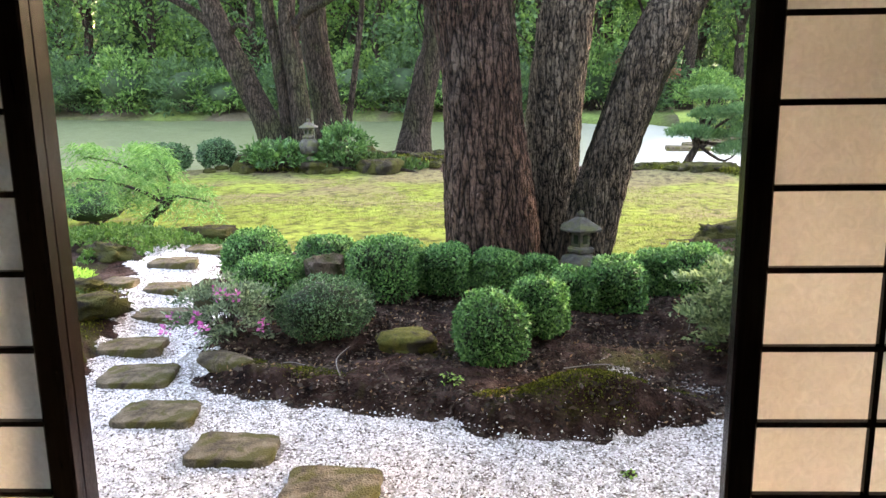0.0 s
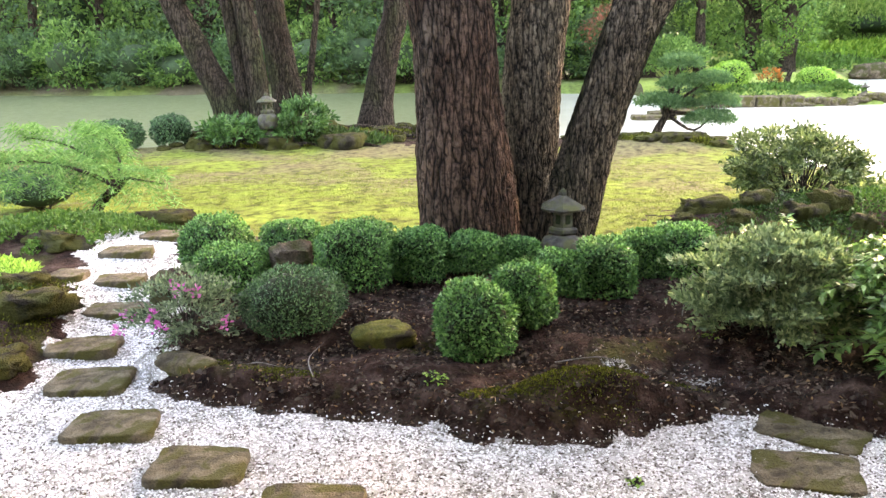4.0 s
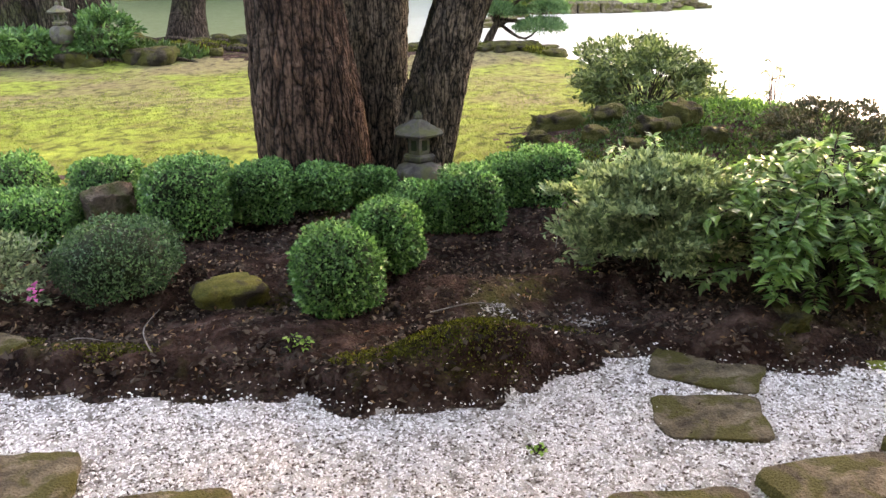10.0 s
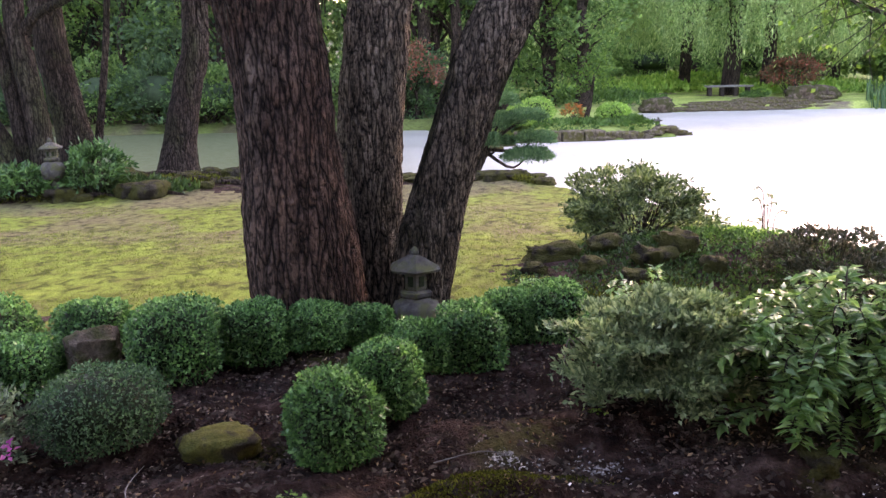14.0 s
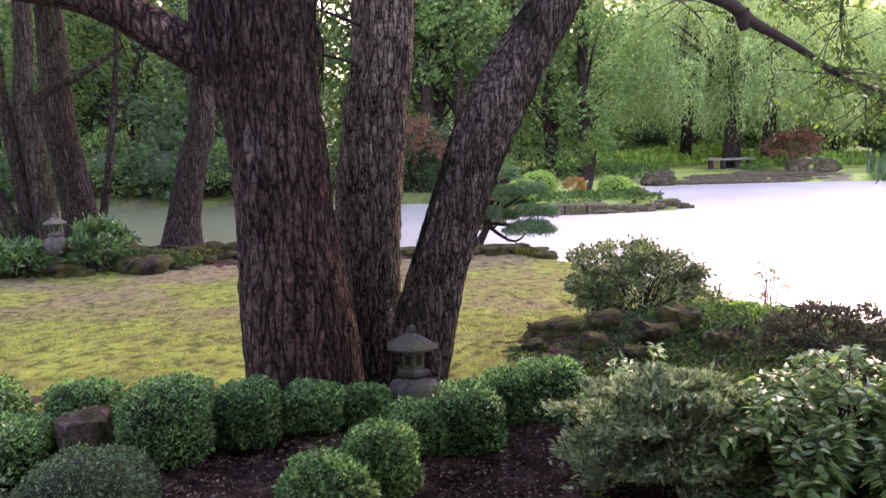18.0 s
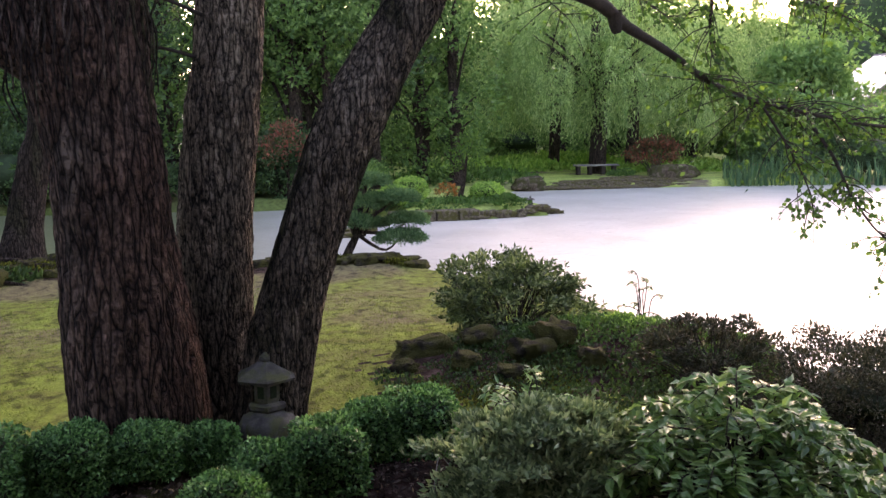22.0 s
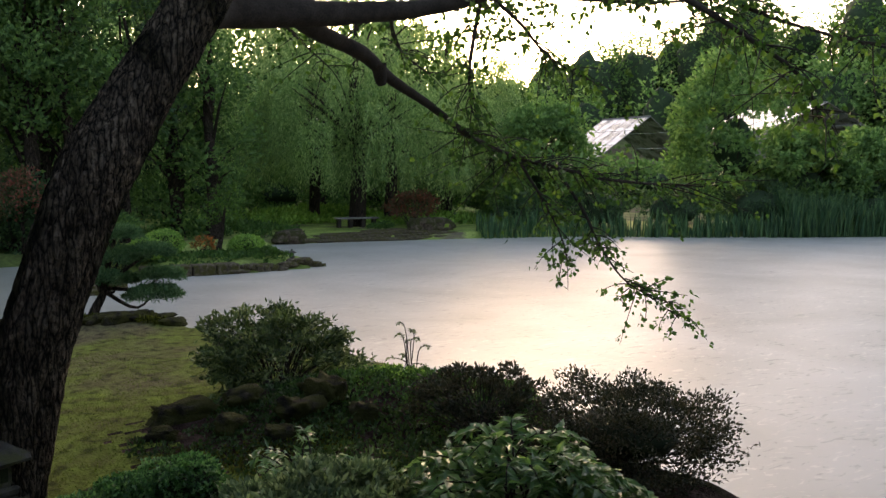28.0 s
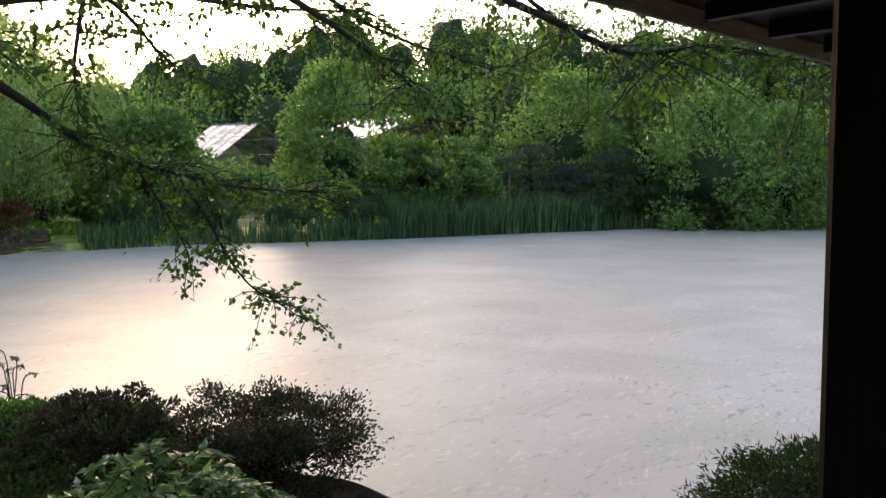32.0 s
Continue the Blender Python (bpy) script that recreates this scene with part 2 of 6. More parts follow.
M["bark_far"] = bark_material("distant_bark", (0.06, 0.042, 0.032), (0.125, 0.095, 0.075), (0.012, 0.009, 0.007), (0.07, 0.075, 0.035), (0.52, 0.68), 15)
M["twig"] = surface("thin_branch_bark", [(0.025, 0.019, 0.015), (0.05, 0.04, 0.032)], 10, 80, None, 1, 0.9, 0.5, 0.004)
M["slab"] = surface("weathered_stone_slab", [(0.035, 0.027, 0.018), (0.1, 0.08, 0.052), (0.165, 0.138, 0.095)], 11, 90, (0.062, 0.057, 0.015), 6, 0.92, 1.0, 0.014, patch_edge=(0.48, 0.57))
M["rock"] = surface("garden_rock", [(0.045, 0.032, 0.023), (0.1, 0.075, 0.054), (0.18, 0.14, 0.105)], 6, 70, (0.045, 0.047, 0.015), 4, 0.95, 1.0, 0.025, patch_edge=(0.42, 0.54), specular=0.2)
M["moss_rock"] = surface("moss_covered_rock", [(0.06, 0.065, 0.014), (0.115, 0.115, 0.025), (0.16, 0.15, 0.035)], 9, 120, (0.05, 0.04, 0.028), 5, 0.95, 1.0, 0.02, patch_edge=(0.5, 0.6))
M["bank_rock"] = surface("dark_mossy_rock", [(0.012, 0.009, 0.007), (0.03, 0.025, 0.017), (0.062, 0.052, 0.038)], 7, 80, (0.05, 0.05, 0.014), 4, 0.96, 1.0, 0.03, patch_edge=(0.4, 0.5), specular=0.08)
M["lantern"] = surface("lichened_granite", [(0.04, 0.036, 0.031), (0.075, 0.069, 0.06), (0.12, 0.112, 0.097)], 14, 160, (0.075, 0.078, 0.035), 9, 0.92, 0.8, 0.006, patch_edge=(0.46, 0.6))
M["soil"] = surface("dark_leaf_mould", [(0.009, 0.0045, 0.004), (0.034, 0.0175, 0.0135), (0.1, 0.065, 0.054)], 7, 60, (0.045, 0.045, 0.013), 1.7, 0.97, 1.0, 0.05, patch_edge=(0.57, 0.66), specular=0.08)


def lawn_material():
    mat, n, l, b = node_material("mossy_lawn", 0.97, 0.0, 0.05)
    big, mid, tiny = noise_node(n, l, 0.55, 6, (1, 1, 1), 0.6), noise_node(n, l, 2.6, 6, (1, 1, 1), 0.5), noise_node(n, l, 42, 6)
    col = ramp_node(n, l, mid.outputs[0], [(0.3, (0.1, 0.093, 0.036)), (0.45, (0.118, 0.14, 0.03)), (0.6, (0.14, 0.178, 0.034)), (0.75, (0.18, 0.21, 0.045))]).outputs[0]
    co = n.new("ShaderNodeTexCoord")
    sp = n.new("ShaderNodeSeparateXYZ")
    l.new(co.outputs["Object"], sp.inputs[0])
    rg = n.new("ShaderNodeMapRange")
    rg.inputs["From Min"].default_value, rg.inputs["From Max"].default_value = 8.5, 14.5
    rg.inputs["To Min"].default_value, rg.inputs["To Max"].default_value = -0.08, 0.09
    l.new(sp.outputs["Y"], rg.inputs["Value"])
    ad = n.new("ShaderNodeMath")
    l.new(big.outputs[0], ad.inputs[0])
    l.new(rg.outputs[0], ad.inputs[1])
    worn = ramp_node(n, l, ad.outputs[0], [(0.47, (0, 0, 0)), (0.64, (1, 1, 1))]).outputs[0]
    col = mix_node(n, l, col, (0.13, 0.112, 0.06), worn)
    tuft = noise_node(n, l, 7, 6, (1.2, 0.8, 1), 0.5)
    col = mix_node(n, l, col, ramp_node(n, l, tuft.outputs[0], [(0.34, (0.42, 0.4, 0.4)), (0.48, (0.95, 0.95, 0.9)), (0.68, (1.25, 1.3, 1.1))]).outputs[0], 1.0, "MULTIPLY")
    grain = ramp_node(n, l, tiny.outputs[0], [(0.28, (0.5, 0.5, 0.5)), (0.72, (1.3, 1.3, 1.3))]).outputs[0]
    l.new(mix_node(n, l, col, grain, 0.55, "MULTIPLY"), b.inputs["Base Color"])
    bump_node(n, l, b, tiny.outputs[0], 1.0, 0.03)
    return mat


M["lawn"] = lawn_material()
M["gravel"] = surface("white_gravel_bed", [(0.16, 0.145, 0.13), (0.38, 0.36, 0.34), (0.56, 0.54, 0.53)], 9, 130, (0.14, 0.115, 0.09), 30, 0.9, 1.0, 0.012, patch_edge=(0.6, 0.68))
# dark green for solid cores: the shade within foliage put into the colour
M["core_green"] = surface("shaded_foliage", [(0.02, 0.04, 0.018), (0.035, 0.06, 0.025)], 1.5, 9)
# bank lawn, with its sunlit brightness put into the colour
M["far_grass"] = surface("sunlit_bank_grass", [(0.15, 0.2, 0.05), (0.24, 0.32, 0.07), (0.36, 0.43, 0.11)], 0.7, 12, (0.15, 0.12, 0.08), 0.35, 0.95, 1.0, 0.05, patch_edge=(0.58, 0.66))
M["far_ground"] = surface("woodland_floor", [(0.05, 0.06, 0.02), (0.09, 0.12, 0.03), (0.13, 0.19, 0.05)], 0.5, 8, (0.08, 0.065, 0.04), 0.2, 0.95, 1.0, 0.05)
M["lacquer"] = surface("black_lacquered_wood", [(0.008, 0.006, 0.006), (0.014, 0.01, 0.01)], 12, 120, None, 1, 0.25, 0.1, 0.002, (1, 1, 0.1))
M["post_wood"] = surface("blackened_post_timber", [(0.004, 0.003, 0.003), (0.008, 0.006, 0.005)], 8, 90, None, 1, 0.7, 0.3, 0.003, (1, 1, 0.08), specular=0.15)
M["dark_wood"] = surface("dark_stained_timber", [(0.012, 0.009, 0.007), (0.024, 0.017, 0.013)], 8, 90, None, 1, 0.6, 0.3, 0.003, (1, 1, 0.08))
M["grey_wood"] = surface("weathered_grey_board", [(0.14, 0.13, 0.12), (0.24, 0.225, 0.21)], 8, 80, None, 1, 0.8, 0.4, 0.003, (0.1, 1, 1))
M["plaster"] = surface("earthen_plaster", [(0.28, 0.24, 0.18), (0.34, 0.3, 0.23)], 3, 90, None, 1, 0.95, 0.3, 0.003)
M["tatami"] = surface("straw_matting", [(0.3, 0.28, 0.21), (0.37, 0.345, 0.27)], 4, 200, None, 1, 0.8, 0.5, 0.003, (1, 0.05, 1))
M["water"] = None


def paper_material():
    mat, n, l, b = node_material("shoji_paper", 0.9, 0, 0.2)
    fibre = noise_node(n, l, 60, 6, (1, 1, 1), 1.5)
    cloud = noise_node(n, l, 5, 4)
    col = ramp_node(n, l, fibre.outputs[0], [(0.3, (0.7, 0.695, 0.68)), (0.7, (0.82, 0.815, 0.8))]).outputs[0]
    col = mix_node(n, l, col, ramp_node(n, l, cloud.outputs[0], [(0.3, (0.9, 0.88, 0.85)), (0.7, (1.03, 1.02, 1.0))]).outputs[0], 1.0, "MULTIPLY")
    l.new(col, b.inputs["Base Color"])
    tr = n.new("ShaderNodeBsdfTranslucent")
    l.new(mix_node(n, l, col, (0.92, 0.93, 0.95), 1.0, "MULTIPLY"), tr.inputs[0])
    ms = n.new("ShaderNodeMixShader")
    ms.inputs[0].default_value = 0.55
    l.new(b.outputs[0], ms.inputs[1])
    l.new(tr.outputs[0], ms.inputs[2])
    l.new(ms.outputs[0], n["Material Output"].inputs[0])
    return mat


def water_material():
    mat, n, l, b = node_material("pollen_filmed_pond", 0.22, 0, 0.5)
    b.inputs["IOR"].default_value = 1.33
    film = noise_node(n, l, 0.35, 6, (1, 1, 1), 0.8)
    fleck = noise_node(n, l, 5.0, 8, (0.5, 1.3, 1), 2.0)
    col = ramp_node(n, l, film.outputs[0], [(0.3, (0.34, 0.33, 0.28)), (0.7, (0.46, 0.445, 0.395))]).outputs[0]
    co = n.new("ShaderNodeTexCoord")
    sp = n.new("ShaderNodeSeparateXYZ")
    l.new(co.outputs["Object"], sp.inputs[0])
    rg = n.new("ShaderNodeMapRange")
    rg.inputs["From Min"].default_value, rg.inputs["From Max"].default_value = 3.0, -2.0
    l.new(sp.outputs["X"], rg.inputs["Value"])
    # towards the left: greener film plus the dark woods' reflection put into the colour
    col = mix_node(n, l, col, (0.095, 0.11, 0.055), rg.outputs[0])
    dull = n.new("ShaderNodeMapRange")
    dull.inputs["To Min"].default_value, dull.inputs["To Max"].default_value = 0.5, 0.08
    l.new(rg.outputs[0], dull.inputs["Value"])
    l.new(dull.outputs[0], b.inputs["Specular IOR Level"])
    spots = ramp_node(n, l, fleck.outputs[0], [(0.33, (0.55, 0.55, 0.5)), (0.4, (0.95, 0.95, 0.95)), (0.6, (1, 1, 1)), (0.66, (1.3, 1.3, 1.3))]).outputs[0]
    l.new(mix_node(n, l, col, spots, 1.0, "MULTIPLY"), b.inputs["Base Color"])
    rough = ramp_node(n, l, fleck.outputs[0], [(0.35, (0.34, 0.34, 0.34)), (0.7, (0.5, 0.5, 0.5))]).outputs[0]
    l.new(rough, b.inputs["Roughness"])
    wave = noise_node(n, l, 1.6, 3, (0.6, 1.4, 1))
    bump_node(n, l, b, wave.outputs[0], 0.03, 0.02)
    return mat


M["paper"] = paper_material()
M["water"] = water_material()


# ---- mesh building ----
def np_mesh(name, verts, faces, mats, face_mats=None, smooth=False):
    """A mesh from arrays of corners and of faces with three or four corners each."""
    verts = np.asarray(verts, np.float32)
    faces = np.asarray(faces, np.int32)
    me = bpy.data.meshes.new(name)
    k = faces.shape[1]
    me.vertices.add(len(verts))
    me.vertices.foreach_set("co", verts.ravel())
    me.loops.add(faces.size)
    me.loops.foreach_set("vertex_index", faces.ravel())
    me.polygons.add(len(faces))
    me.polygons.foreach_set("loop_start", np.arange(0, faces.size, k, dtype=np.int32))
    if face_mats is not None:
        me.polygons.foreach_set("material_index", np.asarray(face_mats, np.int32))
    me.polygons.foreach_set("use_smooth", np.full(len(faces), smooth))
    for m in mats if isinstance(mats, (list, tuple)) else [mats]:
        me.materials.append(m)
    me.update(calc_edges=True)
    me.validate()
    return me


def part(name, me, parent, label="", m=None):
    """One mesh object under a thing or under a part. me: mesh or bmesh with its material set."""
    ob = new(name, me)
    ob.parent = parent
    if m is not None:
        ob.matrix_local = m
    if label:
        ob["label"] = label
    return ob


def thing(name, m, label, category, group="", kind=""):
    ob = new(name)
    ob.empty_display_size = 0.1
    ob.matrix_world = m
    return tagged(ob, label, category, group, kind)


def bm_mesh(name, bm, mat, smooth=False):
    me = bpy.data.meshes.new(name)
    bm.to_mesh(me)
    bm.free()
    me.materials.append(mat)
    if smooth:
        me.polygons.foreach_set("use_smooth", np.full(len(me.polygons), True))
    return me


def box_mesh(name, sx, sy, sz, mat, bevel=0.004, at=(0, 0, 0), seg=1):
    bm = bmesh.new()
    bmesh.ops.create_cube(bm, size=1)
    bmesh.ops.scale(bm, vec=(sx, sy, sz), verts=bm.verts)
    bmesh.ops.translate(bm, vec=at, verts=bm.verts)
    if bevel:
        bmesh.ops.bevel(bm, geom=bm.edges[:], offset=min(bevel, 0.3 * min(sx, sy, sz)), segments=seg, affect="EDGES", profile=0.5)
    return bm_mesh(name, bm, mat)


def unit(v):
    return v / np.maximum(np.linalg.norm(v, axis=-1, keepdims=True), 1e-9)


def wobble(p, seed, freq, terms=9):
    """Smooth noise about -1..1 at many places at once."""
    rng = np.random.default_rng(seed)
    out = np.zeros(len(p))
    for i in range(terms):
        k = rng.normal(size=3) * freq * (1 + 0.7 * (i % 3))
        out += np.sin(p @ k + rng.uniform(0, 6.3)) / (1 + 0.5 * (i % 3))
    return out / (0.5 * terms)


def leaves(points, normals, length, width, rng, droop=0.0, spread=0.8, fold=0.25):
    """Folded four-cornered leaves that grow at the points, roughly along the normals."""
    n = len(points)
    d = unit(normals + rng.normal(size=(n, 3)) * spread + np.array([0, 0, -droop]))
    side = unit(np.cross(d, rng.normal(size=(n, 3))))
    up = np.cross(side, d)
    L = (length * rng.uniform(0.65, 1.3, n))[:, None]
    W = (width * rng.uniform(0.7, 1.25, n))[:, None]
    mid = points + d * L * 0.45
    V = np.stack([points, mid + side * W * 0.5 + up * W * fold, points + d * L, mid - side * W * 0.5 + up * W * fold], 1)
    return V.reshape(-1, 3), np.arange(4 * n).reshape(-1, 4)


def shell(n, size, rng, seed, rough=0.12, freq=3.0, depth=0.25, low=-0.6, square=2.0):
    """Places in the outer layer of an uneven rounded body: its places and outward directions."""
    d = unit(rng.normal(size=(int(n * 1.7), 3)))
    d = d[d[:, 2] > low][:n]
    r = (1 + rough * wobble(d, seed, freq)) * (1 - depth * rng.uniform(0, 1, len(d)) ** 2)
    r = r / (np.abs(d) ** square).sum(1) ** (1 / square)
    s = np.array(size)
    return d * s * r[:, None], unit(d / s)


def body(size, seed, rough=0.12, freq=3.0, shrink=0.85, low=-0.6, square=2.0):
    bm = bmesh.new()
    bmesh.ops.create_icosphere(bm, subdivisions=3, radius=1)
    v = np.array([x.co for x in bm.verts])
    v[:, 2] = np.maximum(v[:, 2], low)
    r = (1 + rough * wobble(unit(v), seed, freq)) * shrink / (np.abs(unit(v)) ** square).sum(1) ** (1 / square)
    for x, c in zip(bm.verts, v * np.array(size) * r[:, None]):
        x.co = c
    return bm


def tube(path, radii, sides=10, seed=0, rough=0.0, furrow=0.0, rings=0):
    """A round, tapering limb along a path; furrow: depth of the bark's upright furrows."""
    path, radii = np.array(path, float), np.array(radii, float)
    if rings:
        s = np.linspace(0, len(path) - 1, rings)
        # smooth curve through the path
        q = []
        for a in s:
            i = min(int(a), len(path) - 2)
            t = a - i
            p0, p1, p2, p3 = path[max(i - 1, 0)], path[i], path[i + 1], path[min(i + 2, len(path) - 1)]
            q.append(0.5 * (2 * p1 + (p2 - p0) * t + (2 * p0 - 5 * p1 + 4 * p2 - p3) * t * t + (3 * p1 - p0 - 3 * p2 + p3) * t ** 3))
        radii = np.interp(s, np.arange(len(radii)), radii)
        path = np.array(q)
    t = unit(np.gradient(path, axis=0))
    ref = np.array([0.0, 1.0, 0.0]) if abs(t[:, 1]).mean() < 0.8 else np.array([1.0, 0, 0])
    a = unit(np.cross(t, ref))
    b = np.cross(t, a)
    th = np.arange(sides) * 2 * math.pi / sides
    dirs = a[:, None] * np.cos(th)[None, :, None] + b[:, None] * np.sin(th)[None, :, None]
    R = np.repeat(radii[:, None], sides, 1)
    flat = (path[:, None] + dirs * R[..., None]).reshape(-1, 3)
    if rough:
        R = R * (1 + rough * wobble(flat, seed, 2.6 / max(radii.max(), 0.03) * 0.35).reshape(R.shape))
    if furrow:
        arc = th[None, :] * radii.mean()
        along = np.r_[0, np.cumsum(np.linalg.norm(np.diff(path, axis=0), axis=1))][:, None]
        p = np.stack([np.cos(th)[None] * radii.mean() + 0 * along, np.sin(th)[None] * radii.mean() + 0 * along, along * 0.16 + 0 * arc], -1).reshape(-1, 3)
        w1, w2 = wobble(p, seed + 5, 42, 15), wobble(p * [1, 1, 2.5], seed + 9, 90, 12)
        ridge = 1 - np.abs(np.clip(w1, -1, 1)) ** 0.6
        R = R - furrow * (0.75 * ridge + 0.3 * w2 - 0.3).reshape(R.shape)
    V = (path[:, None] + dirs * R[..., None]).reshape(-1, 3)
    i, j = np.meshgrid(np.arange(len(path) - 1), np.arange(sides), indexing="ij")
    j2 = (j + 1) % sides
    F = np.stack([i * sides + j, i * sides + j2, (i + 1) * sides + j2, (i + 1) * sides + j], -1).reshape(-1, 4)
    return V, F


def joined(pieces):
    V, F, o = [], [], 0
    for v, f in pieces:
        V.append(v), F.append(f + o)
        o += len(v)
    return np.concatenate(V), np.concatenate(F)

# ---- ground and water ----
WATER_Z = -0.6
NEAR_SHORE = [(9, -40), (7.6, 0), (5.75, 2.2), (4.75, 4.5), (4.65, 6.2), (4.7, 8.6), (4.6, 11), (3.7, 13.6), (3.0, 15.8), (2.6, 16.7), (1.4, 17.4), (-0.6, 17.4),
              (-2.6, 18.6), (-4.5, 19.2), (-6.6, 18.2), (-8.0, 15.8), (-9.8, 15.4), (-12, 17.2), (-17, 18), (-30, 17), (-70, 12), (-70, -40)]
FAR_SHORE = [(-90, 33), (-26, 32), (-17.5, 31), (-8, 31), (-2, 30.5), (1.5, 29.6), (3.2, 27.6), (4.4, 25.9), (6.2, 25.3), (8.2, 25.2), (9.3, 25.9), (9.2, 27), (8.2, 28.6), (8.6, 31.2),
             (10.8, 34.6), (14.5, 35.0), (17.9, 34.4), (23.7, 33.5), (33, 28.5), (41, 25.6), (49, 22.4), (57, 14.3), (64, 0), (70, -40), (-90, -60)]
GRAVEL_X = [-2.7, -2.32, -1.77, -1.18, -0.83, -0.55, 0.04, 0.36, 0.67, 0.95, 1.2, 1.5, 1.75, 2.0, 2.3]
GRAVEL_Y = [4.35, 4.11, 3.98, 3.93, 3.93, 3.74, 3.79, 3.99, 4.17, 4.22, 4.0, 3.95, 3.95, 3.95, 3.85]


def poly_distance(x, y, poly):
    """Distance to the outline of a polygon, above zero inside it."""
    p = np.stack([x.ravel(), y.ravel()], 1)
    best, inside = np.full(len(p), 1e9), np.zeros(len(p), bool)
    for (ax, ay), (bx, by) in zip(poly, poly[1:] + poly[:1]):
        a, d = np.array([ax, ay]), np.array([bx - ax, by - ay])
        t = np.clip(((p - a) @ d) / (d @ d), 0, 1)
        best = np.minimum(best, np.linalg.norm(p - a - t[:, None] * d, axis=1))
        cross = (ay > p[:, 1]) != (by > p[:, 1])
        inside ^= cross & (p[:, 0] < (bx - ax) * (p[:, 1] - ay) / (by - ay + 1e-12) + ax)
    return np.where(inside, best, -best).reshape(x.shape)


def lump(x, y, cx, cy, rx, ry, h):
    return h * np.exp(-(((x - cx) / rx) ** 2 + ((y - cy) / ry) ** 2))


def step01(v):
    v = np.clip(v, 0, 1)
    return v * v * (3 - 2 * v)


def bed_mask(x, y):
    """1 inside the planted bed, 0 outside."""
    front = np.interp(x, GRAVEL_X, GRAVEL_Y)
    back = 6.55 + 0.12 * np.sin(x * 2.0)
    left = step01((x + 2.95 + 0.10 * (y - 5)) / 0.25)
    right = step01((3.4 - x) / 0.4)
    return step01((y - front) / 0.15) * step01((back - y) / 0.3) * left * right


def path_distance(x, y):
    return poly_distance(x, y, [(-3.4, 3.6), (-2.35, 3.6), (-2.55, 4.4), (-2.8, 5.2), (-3.2, 6.0), (-3.45, 6.8), (-3.7, 7.3), (-4.25, 7.1), (-4.2, 6.4), (-4.0, 6.0), (-3.6, 5.2), (-3.3, 4.3)])


def height(x, y):
    x, y = np.asarray(x, float), np.asarray(y, float)
    dn = poly_distance(x, y, NEAR_SHORE)
    df = -poly_distance(x, y, FAR_SHORE)
    near = np.interp(y, [0, 4.6, 6.5, 8, 16, 20], [0, 0.0, 0.14, 0.12, -0.28, -0.38])
    near = near + bed_mask(x, y) * (0.09 + 0.035 * np.sin(x * 5.1 + y * 3) + 0.03 * np.sin(y * 7 - x * 2.3))
    near = near + lump(x, y, -0.1, 4.02, 0.42, 0.22, 0.24) * step01((y - np.interp(x, GRAVEL_X, GRAVEL_Y) + 0.02) / 0.14) + lump(x, y, -1.7, 4.3, 0.6, 0.3, 0.05)
    near = near + lump(x, y, 2.5, 8.3, 1.35, 0.8, 0.24) + lump(x, y, -4.6, 6.9, 1.2, 0.9, 0.12) + lump(x, y, -4.0, 4.9, 0.5, 0.9, 0.2)
    near = near + lump(x, y, -5.5, 16.6, 3.5, 1.3, 0.28) + lump(x, y, 1.6, 15.6, 1.4, 0.9, 0.16)
    far = -0.3 + 0.012 * np.clip(df - 3, 0, 30) + lump(x, y, 6.4, 27.4, 2.6, 1.6, 0.1)
    hill = step01((y + 0.75 * x - 92) / 110) * 17 * (0.4 + 0.6 * step01((np.degrees(np.arctan2(x, y)) - 38) / 12)) + step01((df - 40) / 120) * 5
    far = far + hill
    land = np.where(dn > df, near, far)
    d = np.maximum(dn, df)
    edge = 0.16 * np.sin(x * 3.1 + y * 1.7) + 0.1 * np.sin(y * 5.3 - x * 2.2)
    up = step01((d + edge) / 0.75)
    return np.where(d + edge > 0, WATER_Z - 0.05 + (land - WATER_Z + 0.05) * up, WATER_Z - 0.05 + np.maximum(-0.6, (d + edge) * 0.5))


def ground_at(x, y):
    return float(height(np.array([x]), np.array([y]))[0])


